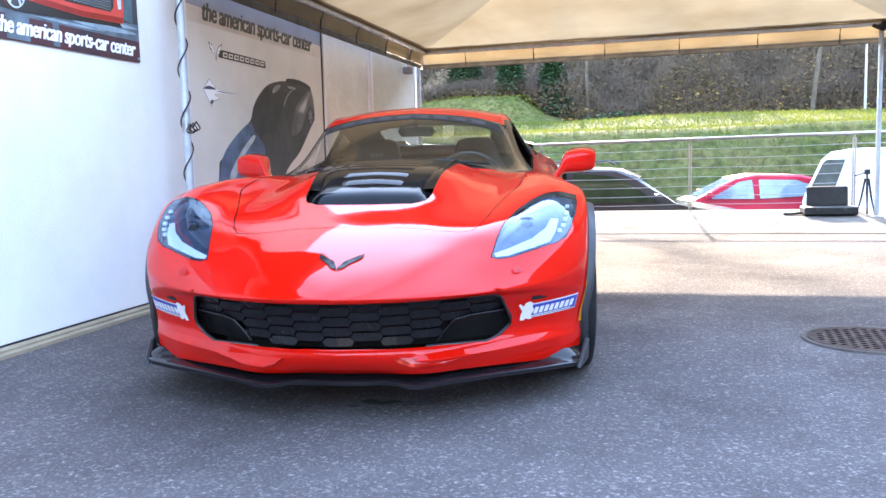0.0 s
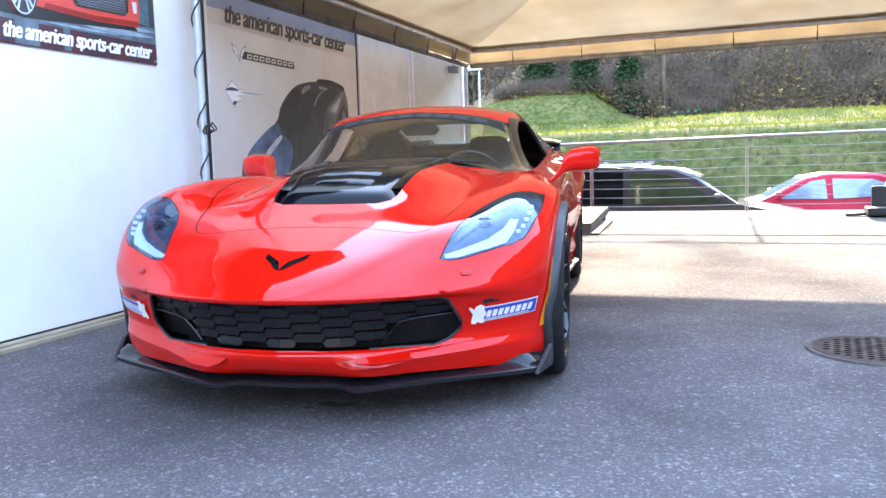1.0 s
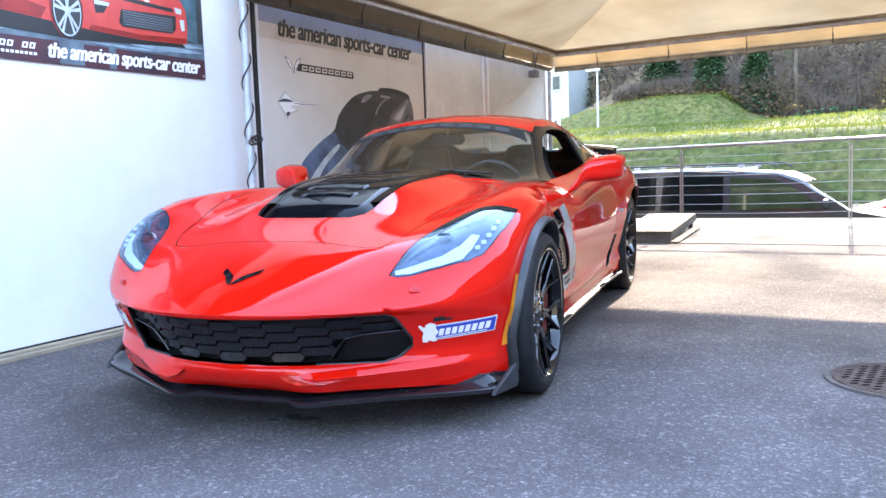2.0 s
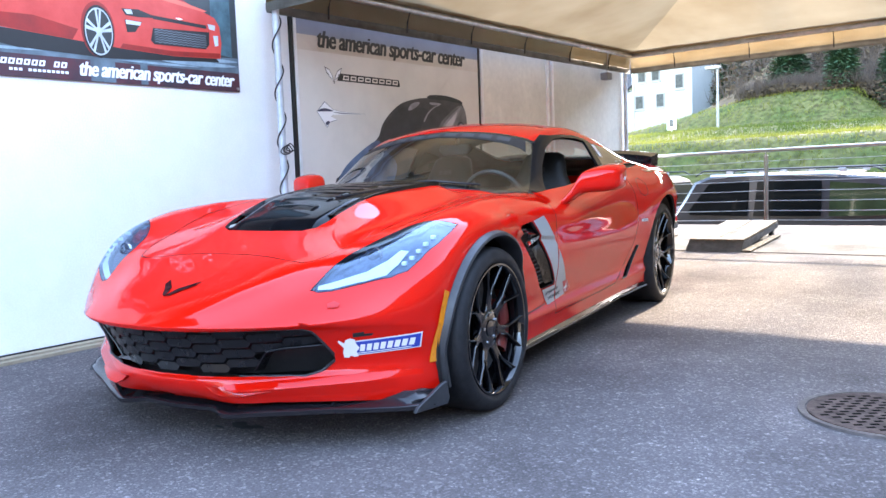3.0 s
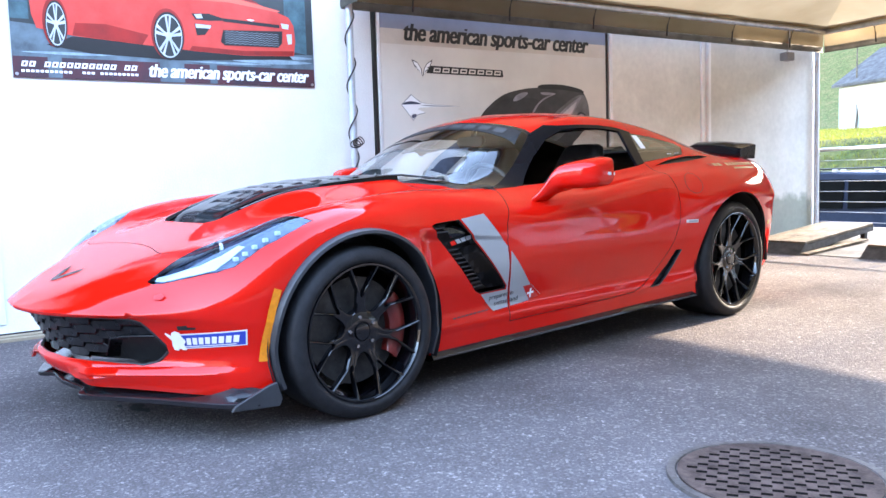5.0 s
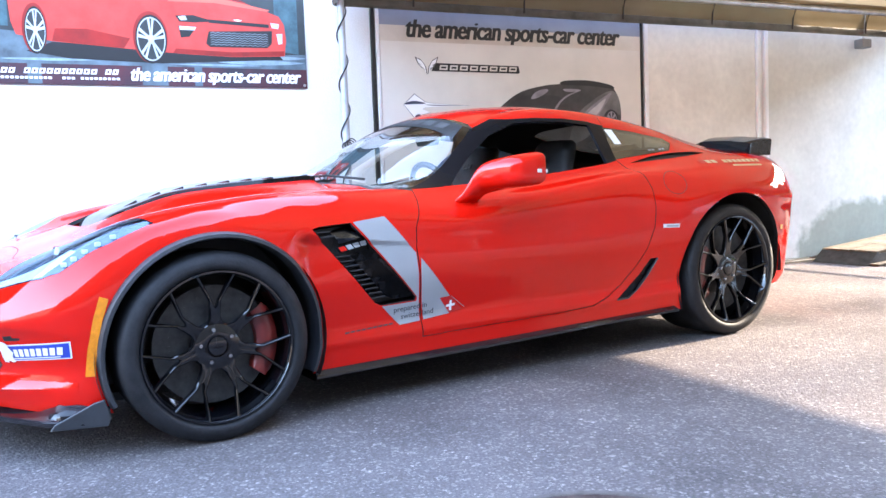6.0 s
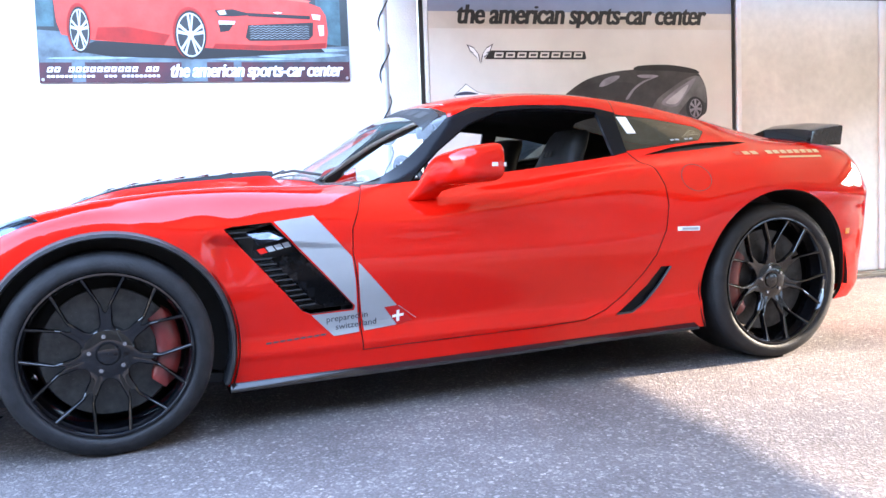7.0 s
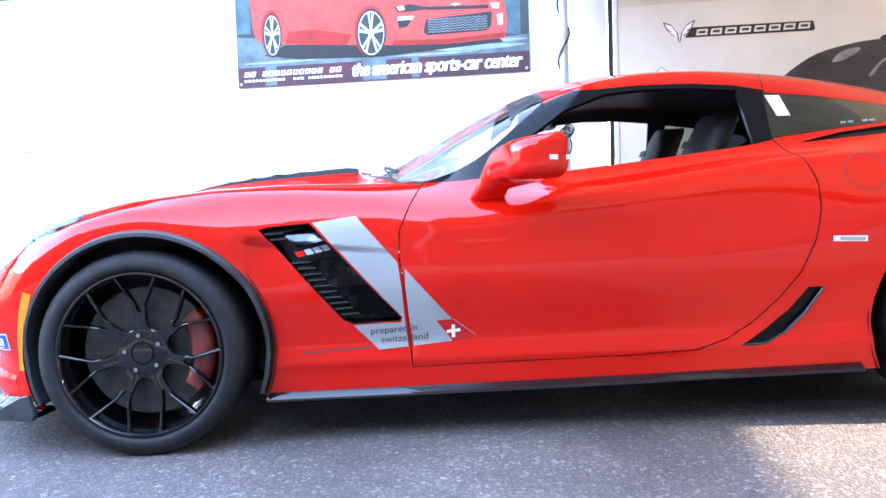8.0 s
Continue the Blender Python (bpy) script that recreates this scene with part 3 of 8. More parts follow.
CAR_YAW = 10.0
b_ = Vector((-math.sin(radians(CAR_YAW)), math.cos(radians(CAR_YAW)), 0.0115)).normalized()
s_ = Vector((math.cos(radians(CAR_YAW)), math.sin(radians(CAR_YAW)), -0.008))
s_ = (s_ - b_ * s_.dot(b_)).normalized()
n_ = s_.cross(b_)
# the car's own axes: x = its left side (v), y = towards its tail (u), z = up (w)
CAR_M = Matrix(((s_.x, b_.x, n_.x, -0.8463), (s_.y, b_.y, n_.y, 2.749), (s_.z, b_.z, n_.z, 0.012 - 0.0115 * 0.779), (0, 0, 0, 1)))
car = thing("sports_car", label="glossy red two-seat sports car with black wheels, window down", category="car")
car.matrix_world = CAR_M

# -- the skin: half the body, cut along its seams into panels --
from mathutils.bvhtree import BVHTree
from mathutils.kdtree import KDTree

skin = bmesh.new()
grid_mesh(skin, [[(v, u, w) for u, v, w in r] for r in body_rows()])
bmesh.ops.remove_doubles(skin, verts=skin.verts, dist=0.0008)
bmesh.ops.recalc_face_normals(skin, faces=skin.faces)
skin.normal_update()
if sum(f.normal.x for f in skin.faces) < 0:
    bmesh.ops.reverse_faces(skin, faces=skin.faces)
    skin.normal_update()
SKIN = BVHTree.FromBMesh(skin)
KD = KDTree(len(skin.verts))
KN = []
for i, v in enumerate(skin.verts):
    KD.insert(v.co, i)
    n = v.normal.copy()
    if v.co.x < 0.004:
        n.x = 0
        n.normalize()
    KN.append(n)
KD.balance()


def skin_normal(p):
    """The smooth normal of the whole skin near p (also for the mirrored side)."""
    q = Vector((abs(p.x), p.y, p.z))
    acc = Vector()
    for co, i, d in KD.find_n(q, 4):
        acc += KN[i] / (d + 0.002)
    if p.x < 0:
        acc.x = -acc.x
    return acc.normalized()


def on_side(u, w, lift=0.0):
    """The point of the car's left flank seen straight from the side at (u, w)."""
    p, n, i, d = SKIN.ray_cast(Vector((2.0, u, w)), Vector((-1, 0, 0)))
    if p is None:
        p = SKIN.find_nearest(Vector((0.8, u, w)))[0]
    return p + skin_normal(p) * lift


def on_top(u, v, lift=0.0):
    p, n, i, d = SKIN.ray_cast(Vector((abs(v), u, 2.0)), Vector((0, 0, -1)))
    if p is None:
        p = SKIN.find_nearest(Vector((abs(v), u, 0.6)))[0]
    p = p + skin_normal(p) * lift
    return Vector((math.copysign(p.x, v) if v else p.x, p.y, p.z))


def on_front(v, w, lift=0.0):
    p, n, i, d = SKIN.ray_cast(Vector((abs(v), -2.0, w)), Vector((0, 1, 0)))
    if p is None:
        p = SKIN.find_nearest(Vector((abs(v), 0.1, w)))[0]
    p = p + skin_normal(p) * lift
    return Vector((math.copysign(p.x, v) if v else p.x, p.y, p.z))


def inside(poly, a, b):
    c = False
    n = len(poly)
    for i in range(n):
        (x1, y1), (x2, y2) = poly[i], poly[(i + 1) % n]
        if (y1 > b) != (y2 > b) and a < (x2 - x1) * (b - y1) / (y2 - y1) + x1:
            c = not c
    return c


PROJ = {"side": (1, 2), "top": (1, 0), "front": (0, 2)}
PANEL = skin.faces.layers.int.new("panel")


def cut(code, poly, proj, keep=lambda f: True, over=(0,)):
    """Cuts the skin along an outline seen from the side, top or front, and gives the inside a panel code."""
    ia, ib = PROJ[proj]
    lo = [min(p[k] for p in poly) - 0.02 for k in (0, 1)]
    hi = [max(p[k] for p in poly) + 0.02 for k in (0, 1)]
    n = len(poly)

    def near():
        out = []
        for f in skin.faces:
            if f[PANEL] in over and keep(f):
                c = f.calc_center_median()
                if lo[0] - 0.05 < c[ia] < hi[0] + 0.05 and lo[1] - 0.05 < c[ib] < hi[1] + 0.05:
                    out.append(f)
        return out
    for i in range(n):
        (a1, b1), (a2, b2) = poly[i], poly[(i + 1) % n]
        co, no = Vector(), Vector()
        co[ia], co[ib] = a1, b1
        no[ia], no[ib] = b2 - b1, -(a2 - a1)
        if no.length < 1e-6:
            continue
        L2 = (a2 - a1) ** 2 + (b2 - b1) ** 2
        fs = []
        for f in near():
            for v in f.verts:
                t = ((v.co[ia] - a1) * (a2 - a1) + (v.co[ib] - b1) * (b2 - b1)) / L2
                t = min(1, max(0, t))
                if math.hypot(v.co[ia] - a1 - t * (a2 - a1), v.co[ib] - b1 - t * (b2 - b1)) < 0.07:
                    fs.append(f)
                    break
        geom = list({e for f in fs for e in f.edges}) + list({v for f in fs for v in f.verts}) + fs
        if fs:
            bmesh.ops.bisect_plane(skin, geom=geom, plane_co=co, plane_no=no.normalized(), dist=1e-5)
    for f in near():
        c = f.calc_center_median()
        if inside(poly, c[ia], c[ib]):
            f[PANEL] = code


def arc(cu, cw, r, a0, a1, n):
    return [(cu + r * math.cos(radians(a0 + (a1 - a0) * i / n)), cw + r * math.sin(radians(a0 + (a1 - a0) * i / n))) for i in range(n + 1)]


HOLE, HOOD, INSERT, SHIELD, WINDOW, PILLAR, QUARTER, DOOR, VENT, LAMP, GRILLE, BUMPER, ROOF, HATCH, COVE, SLIT, COWL = range(1, 18)
flank = lambda f: f.calc_center_median().x > 0.35
SIDE_WINDOW = [(1.86, 0.838), (2.02, 0.965), (2.16, 1.062), (2.30, 1.112), (2.42, 1.122), (2.60, 1.119), (2.752, 1.104), (2.765, 0.912), (2.45, 0.878), (2.15, 0.852)]
QUARTER_GLASS = [(2.838, 1.092), (3.02, 1.070), (3.235, 1.030), (3.262, 1.008), (3.20, 0.968), (3.02, 0.950), (2.83, 0.930)]
PILLAR_OUT = [(1.60, 0.8305), (1.80, 0.8335), (1.86, 0.838), (2.15, 0.852), (2.45, 0.878), (2.765, 0.912), (2.83, 0.925), (2.845, 1.10), (2.75, 1.122), (2.60, 1.136), (2.42, 1.138), (2.28, 1.132), (2.20, 1.135), (2.0, 1.055), (1.80, 0.945)]
DOOR_OUT = [(1.66, 0.828), (1.62, 0.76), (1.585, 0.68), (1.58, 0.60), (1.592, 0.50), (1.60, 0.37), (1.608, 0.240), (1.9, 0.244), (2.3, 0.248), (2.52, 0.258), (2.62, 0.292), (2.70, 0.34), (2.78, 0.42), (2.84, 0.50), (2.885, 0.60), (2.908, 0.70), (2.905, 0.78), (2.88, 0.85), (2.83, 0.925), (2.765, 0.914), (2.45, 0.880), (2.15, 0.854), (1.86, 0.8385), (1.80, 0.834)]
VENT_OUT = [(1.145, 0.700), (1.17, 0.707), (1.300, 0.714), (1.575, 0.405), (1.572, 0.392), (1.425, 0.388), (1.395, 0.402)]
COVE_OUT = [(2.866, 0.448), (2.911, 0.447), (2.86, 0.365), (2.80, 0.305), (2.735, 0.271), (2.666, 0.269), (2.74, 0.315), (2.81, 0.375)]
SLIT_OUT = [(2.925, 0.912), (3.05, 0.938), (3.20, 0.953), (3.36, 0.957), (3.43, 0.951), (3.28, 0.936), (3.10, 0.922)]
LAMP_OUT = [(0.108, 0.522), (0.190, 0.540), (0.300, 0.569), (0.405, 0.615), (0.475, 0.670), (0.525, 0.725), (0.558, 0.780), (0.590, 0.850), (0.532, 0.852), (0.445, 0.842), (0.358, 0.819), (0.305, 0.796), (0.260, 0.757), (0.196, 0.676), (0.137, 0.593), (0.112, 0.550)]
HOOD_OUT = [(0.262, -0.1), (0.258, 0.10), (0.245, 0.22), (0.222, 0.33), (0.212, 0.40), (0.225, 0.445), (0.275, 0.474), (0.36, 0.502), (0.46, 0.524), (0.61, 0.567), (0.80, 0.622), (1.0, 0.640), (1.3, 0.658), (1.57, 0.672), (1.565, 0.60), (1.53, 0.46), (1.46, 0.30), (1.428, 0.22), (1.424, -0.1)]
INSERT_OUT = [(0.48, -0.1), (0.48, 0.195), (0.510, 0.245), (0.56, 0.262), (0.78, 0.278), (1.0, 0.290), (1.25, 0.302), (1.33, 0.305), (1.402, 0.325), (1.403, 0.24), (1.403, -0.1)]
SHIELD_OUT = [(1.445, -0.1), (1.447, 0.15), (1.475, 0.30), (1.545, 0.46), (1.60, 0.600), (1.648, 0.690), (1.80, 0.635), (1.95, 0.585), (2.05, 0.552), (2.090, 0.532), (2.100, 0.500), (2.098, 0.40), (2.090, 0.2), (2.086, -0.1)]
HATCH_OUT = [(3.2, -0.1), (3.2, 0.32), (3.23, 0.40), (3.3, 0.415), (3.62, 0.40), (3.72, 0.34), (3.74, -0.1)]
ROOF_OUT = [(2.086, -0.1), (2.090, 0.2), (2.098, 0.40), (2.100, 0.50), (2.092, 0.534), (2.16, 0.60), (2.28, 0.62), (2.84, 0.62), (2.86, 0.50), (2.87, -0.1)]
GRILLE_OUT = [(-0.1, 0.452), (0.25, 0.451), (0.45, 0.448), (0.535, 0.446), (0.558, 0.432), (0.592, 0.345), (0.588, 0.318), (0.545, 0.283), (0.50, 0.270), (0.30, 0.276), (-0.1, 0.282)]
ARCH_R_F, ARCH_R_R = 0.388, 0.400
cut(HOLE, arc(HUB_F + 0.012, 0.328, ARCH_R_F, -60, 240, 44), "side", flank)
cut(HOLE, arc(HUB_R + 0.010, 0.338, ARCH_R_R, -60, 240, 44), "side", flank)
cut(SHIELD, SHIELD_OUT, "top", lambda f: f.calc_center_median().z > 0.82)
cut(WINDOW, SIDE_WINDOW, "side", lambda f: f.calc_center_median().x > 0.3)
cut(QUARTER, QUARTER_GLASS, "side", lambda f: f.calc_center_median().x > 0.3)
cut(PILLAR, PILLAR_OUT, "side", lambda f: f.calc_center_median().x > 0.45)
cut(DOOR, DOOR_OUT, "side", lambda f: f.calc_center_median().x > 0.6)
cut(VENT, VENT_OUT, "side", lambda f: f.calc_center_median().x > 0.6)
cut(COVE, COVE_OUT, "side", lambda f: f.calc_center_median().x > 0.6)
cut(SLIT, SLIT_OUT, "side", lambda f: f.calc_center_median().x > 0.45)
cut(LAMP, LAMP_OUT, "top", lambda f: f.calc_center_median().z > 0.50)
cut(INSERT, INSERT_OUT, "top", lambda f: f.calc_center_median().z > 0.6)
cut(HOOD, HOOD_OUT, "top", lambda f: f.calc_center_median().z > 0.6)
cut(COWL, [(1.40, -0.1), (1.40, 0.30), (1.50, 0.52), (1.56, 0.68), (1.66, 0.72), (1.66, -0.1)], "top", lambda f: f.calc_center_median().z > 0.8)
cut(HATCH, HATCH_OUT, "top", lambda f: f.calc_center_median().z > 0.8)
cut(ROOF, ROOF_OUT, "top", lambda f: f.calc_center_median().z > 1.0)
cut(GRILLE, GRILLE_OUT, "front", lambda f: f.calc_center_median().y < 0.4)
cut(BUMPER, [(-0.3, -0.1), (0.262, -0.1), (0.258, 0.10), (0.245, 0.22), (0.222, 0.33), (0.212, 0.40), (0.225, 0.445), (0.182, 0.543), (0.108, 0.520), (0.138, 0.583), (0.20, 0.668), (0.278, 0.76), (0.345, 0.803), (0.40, 0.86), (0.40, 1.0), (-0.3, 1.0)], "top", lambda f: f.calc_center_median().y < 0.45)


def panel_bm(codes, sides=(1, -1), gap=0.002, flange=0.014, push=0.0, limit=None):
    """A bmesh of some panels of the skin, on one side or mirrored to both, with seam gaps and inward flanges."""
    bm = bmesh.new()
    lay = bm.faces.layers.int.new("outer")
    idx = {}
    for sg in sides:
        for f in skin.faces:
            if f[PANEL] not in codes or (limit and not limit(f.calc_center_median())):
                continue
            vs = []
            for v in f.verts:
                key = (v.index, sg if v.co.x > 1e-5 else 1)
                if key not in idx:
                    idx[key] = bm.verts.new((max(0, v.co.x) * sg, v.co.y, v.co.z))
                vs.append(idx[key])
            if len(set(vs)) < 3:
                continue
            try:
                nf = bm.faces.new(vs if sg == 1 else vs[::-1])
                nf[lay] = 1
            except ValueError:
                pass
    bm.normal_update()
    if gap > 0:
        bmesh.ops.inset_region(bm, faces=list(bm.faces), thickness=gap, use_even_offset=True, use_boundary=True)
        rim = [f for f in bm.faces if f[lay] == 1 and any(e.is_boundary for e in f.edges) and f.calc_area() < 0.0035 * max(e.calc_length() for e in f.edges)]
        bmesh.ops.delete(bm, geom=rim, context="FACES")
    if push:
        for v in bm.verts:
            v.co -= skin_normal(v.co) * push
    if flange > 0:
        edges = [e for e in bm.edges if e.is_boundary and not (abs(e.verts[0].co.x) < 1e-4 and abs(e.verts[1].co.x) < 1e-4)]
        ex = bmesh.ops.extrude_edge_only(bm, edges=edges)
        for g in ex["geom"]:
            if isinstance(g, bmesh.types.BMVert):
                g.co -= skin_normal(g.co) * flange
            elif isinstance(g, bmesh.types.BMFace):
                g[lay] = 0
    return bm


skin.verts.index_update()


def panel(name, bm, material, parent, label=""):
    """Links a panel with the smooth normals of the whole skin."""
    lay = bm.faces.layers.int["outer"]
    outer = [f[lay] == 1 for f in bm.faces]
    me = bpy.data.meshes.new(name)
    bm.to_mesh(me)
    bm.free()
    me.materials.append(material)
    if material == M_RED:
        me.materials.append(M_BLACK)
    vn = [skin_normal(v.co) for v in me.vertices]
    norms = []
    for p in me.polygons:
        p.use_smooth = True
        if material == M_RED and not outer[p.index]:
            p.material_index = 1
        for li in p.loop_indices:
            n = vn[me.loops[li].vertex_index]
            norms.append(n if outer[p.index] else p.normal)
    me.normals_split_custom_set([tuple(n) for n in norms])
    ob = new(name, me)
    ob.parent = parent
    if label:
        ob["label"] = label
    return ob


def decal(poly, where, lift=0.0025, grid=0.03, bm=None):
    """A thin sticker laid on the skin: an outline in the (u, w), (u, v) or (v, w) of where()."""
    bm = bm or bmesh.new()
    start = len(bm.verts)
    b2 = bmesh.new()
    b2.faces.new([b2.verts.new((a, b, 0)) for a, b in poly])
    lo = [min(p[k] for p in poly) for k in (0, 1)]
    hi = [max(p[k] for p in poly) for k in (0, 1)]
    for k in (0, 1):
        q = math.ceil(lo[k] / grid) * grid
        while q < hi[k]:
            co, no = Vector(), Vector()
            co[k], no[k] = q, 1
            bmesh.ops.bisect_plane(b2, geom=b2.verts[:] + b2.edges[:] + b2.faces[:], plane_co=co, plane_no=no, dist=1e-6)
            q += grid
    m = {v: bm.verts.new(where(v.co.x, v.co.y, lift)) for v in b2.verts}
    for f in b2.faces:
        bm.faces.new([m[v] for v in f.verts])
    b2.free()
    return bm


# bluish base: part of the sky's reflection is put into the bowl's colour
M_LAMPBOWL = mat("lamp_bowl", (0.050, 0.068, 0.105), 0.25, metal=0.2, vary=0.3, scale=25)
body = panel("body", panel_bm({0, BUMPER}), M_RED, car, "glossy red fenders, pillars and tail")
panel("cowl", panel_bm({COWL}, gap=0.001), M_BLACK, car, "black plastic cowl under the windscreen")
hood = panel("hood", panel_bm({HOOD}), M_RED, car)
panel("roof", panel_bm({ROOF}, gap=0.001), M_RED, car)
panel("windscreen", panel_bm({SHIELD}, gap=0.001, flange=0.004), M_GLASS, car, "raked clear windscreen reflecting the wall").visible_shadow = False
panel("rear_glass", panel_bm({HATCH}, gap=0.001, flange=0.004), M_GLASS, car, "clear hatch glass")
for sg in (1, -1):
    panel("door", panel_bm({DOOR}, (sg,)), M_RED, car, "red door, its window lowered" if sg == 1 else "red door")
    panel("front_pillar", panel_bm({PILLAR}, (sg,), gap=0.0, limit=lambda c: c.y < 2.4), M_BLACKGLOSS, car, "black gloss front pillar")
    panel("door_pillar", panel_bm({PILLAR}, (sg,), gap=0.0, limit=lambda c: c.y >= 2.4), M_BLACKGLOSS, car, "black gloss pillar behind the window")
    panel("quarter_window", panel_bm({QUARTER}, (sg,), gap=0.001, flange=0.004), M_DARKGLASS, car, "smoky tinted quarter window")
    panel("shoulder_vent", panel_bm({SLIT}, (sg,), gap=0.0, push=0.012), M_BLACK, car, "black air slit below the quarter window")
    panel("headlight_bowl", panel_bm({LAMP}, (sg,), gap=0.001, push=0.020, flange=-0.018), M_LAMPBOWL, car, "dark headlight bowl")
    panel("headlight_lens", panel_bm({LAMP}, (sg,), gap=0.0015, flange=0.01), M_LENS, car, "clear swept headlight lens").visible_shadow = False

# -- lining, wheel wells and underside --
cab = lambda c: 1.62 < c.y < 4.18 and c.z > 0.25
panel("cabin_lining", panel_bm({0, DOOR, ROOF, PILLAR, SLIT, COVE}, gap=0, flange=0, push=0.016, limit=cab), M_BLACK, car, "black interior lining")
bm = bmesh.new()
box(bm, -0.62, 0.30, 0.14, 0.62, 3.9, 0.17)
box(bm, -0.50, 0.22, 0.21, 0.50, 0.30, 0.50)
box(bm, -0.80, 1.25, 0.17, 0.80, 1.40, 0.70)
box(bm, -0.60, 1.40, 0.60, 0.60, 1.46, 0.80)
part("underbody", bm, M_BLACK, car)
for sg in (1, -1):
    for u0, w0, rr_, x0, a0, a1 in ((HUB_F + 0.012, 0.328, ARCH_R_F, 0.868, -24, 204), (HUB_R + 0.010, 0.338, ARCH_R_R, 0.885, -6, 203)):
        bm = bmesh.new()
        rows = []
        for x in (x0, x0 - 0.02, 0.58):
            rows.append([(sg * x, p[0], p[1]) for p in arc(u0, w0, rr_ + 0.012, a0, a1, 30)])
        rows.append([(sg * 0.58, u0, w0)] * 31)
        grid_mesh(bm, rows)
        bmesh.ops.remove_doubles(bm, verts=bm.verts, dist=0.001)
        part("wheel_well", bm, M_BLACK, car, smooth=40)
    # grey lip round the front arch, black lip behind
    bm = bmesh.new()
    rows = []
    for a in lin(-23, 203, 46):
        c, s = math.cos(radians(a)), math.sin(radians(a))
        row = []
        for r, dx in ((ARCH_R_F + 0.004, 0.0015), (ARCH_R_F + 0.001, 0.018), (ARCH_R_F - 0.004, 0.029), (ARCH_R_F - 0.015, 0.031), (ARCH_R_F - 0.019, 0.022), (ARCH_R_F - 0.019, -0.05)):
            q = on_side((HUB_F + 0.012) + (ARCH_R_F + 0.006) * c, 0.328 + (ARCH_R_F + 0.006) * s)
            row.append((sg * (q.x + dx), (HUB_F + 0.012) + r * c, 0.328 + r * s))
        rows.append(row)
    grid_mesh(bm, rows)
    part("arch_lip", bm, M_TRIM, car, "dull grey wheel arch lip", smooth=50)


# -- wheels --
def wheel_parts(parent, R, rim, width, hubd, side_c):
    """A wheel about the origin, its face towards +x: tyre, rim with seven forked spokes, disc, caliper, nuts."""
    n = 72
    rm = bmesh.new()
    prof = [(-0.012, rim + 0.003), (-0.004, rim), (-0.004, rim - 0.006), (-0.012, rim - 0.012), (-0.03, rim - 0.016), (-0.07, rim - 0.022), (-0.20, rim - 0.03)]
    grid_mesh(rm, [[(x, r * math.cos(2 * math.pi * k / n), r * math.sin(2 * math.pi * k / n)) for k in range(n)] for x, r in prof], closed=True)
    rimo = parent = part("wheel", rm, M_WHEEL, parent, "gloss black forked-spoke wheel with low tyre", smooth=45)
    bm = bmesh.new()
    prof = [(-width, R * 0.80), (-width, R - 0.03), (-width + 0.02, R - 0.006), (-width + 0.06, R), (-0.055, R), (-0.028, R - 0.003), (-0.012, R - 0.012), (-0.003, R - 0.03), (0.0, R - 0.045), (-0.002, rim + 0.012), (-0.008, rim + 0.004), (-0.02, rim - 0.002)]
    grid_mesh(bm, [[(x, r * math.cos(2 * math.pi * k / n), r * math.sin(2 * math.pi * k / n)) for k in range(n)] for x, r in prof], closed=True)
    part("tyre", bm, M_RUBBER, parent, "wide low-profile black tyre", smooth=45)
    for i in range(7):
        a0 = 2 * math.pi * (i + 0.5) / 7 - math.pi / 2
        bm = bmesh.new()
        # an arm that forks into two straight prongs; between neighbouring arms lies a round-bottomed gap
        for sd2 in (-1, 1):
            rows = []
            for j in range(19):
                q = j / 18
                r = 0.066 + (rim - 0.007 - 0.066) * q
                k = r / rim
                out = float(np.interp(k, [0.25, 0.31, 0.335, 0.38, 0.60, 1.0], [0.0335, 0.0335, 0.0245, 0.0195, 0.0205, 0.0740])) * rim / 0.259
                inn = max(0.0, float(np.interp(k, [0.25, 0.500, 0.530, 0.60, 1.0], [0.0, 0.0, 0.0055, 0.0100, 0.0600])) * rim / 0.259)
                x = hubd + (-0.007 - hubd) * q ** 1.4
                pr = []
                for d, dx in ((inn, -0.026), (inn, -0.006), (inn + min(0.003, inn), -0.001), ((inn + out) / 2, 0.0), (out - 0.004, -0.001), (out, -0.007), (out - 0.002, -0.026)):
                    ca, sa = math.cos(a0 + sd2 * d / r), math.sin(a0 + sd2 * d / r)
                    pr.append(Vector((x + dx, r * ca, r * sa)))
                rows.append(pr)
            grid_mesh(bm, rows)
        part("spoke", bm, M_WHEEL, rimo, smooth=40)
    bm = bmesh.new()
    prof = [(hubd - 0.03, 0.085), (hubd - 0.003, 0.080), (hubd + 0.001, 0.074), (hubd + 0.001, 0.037), (hubd - 0.003, 0.035), (hubd - 0.003, 0.033), (hubd + 0.004, 0.031), (hubd + 0.006, 0.020), (hubd + 0.006, 0.0005)]
    grid_mesh(bm, [[(x, r * math.cos(2 * math.pi * k / 32), r * math.sin(2 * math.pi * k / 32)) for k in range(32)] for x, r in prof], closed=True)
    part("hub_cap", bm, M_WHEEL, rimo, smooth=40)
    for i in range(5):
        a = 2 * math.pi * i / 5 + 0.5
        bm = bmesh.new()
        tube(bm, [(hubd - 0.01, 0.057 * math.cos(a), 0.057 * math.sin(a)), (hubd + 0.007, 0.057 * math.cos(a), 0.057 * math.sin(a))], [0.0085, 0.0070], 6)
        part("lug_nut", bm, M_CHROME, rimo, "bright steel nut")
    bm = bmesh.new()
    prof = [(-0.115, 0.07), (-0.095, 0.075), (-0.095, rim - 0.055), (-0.120, rim - 0.055)]
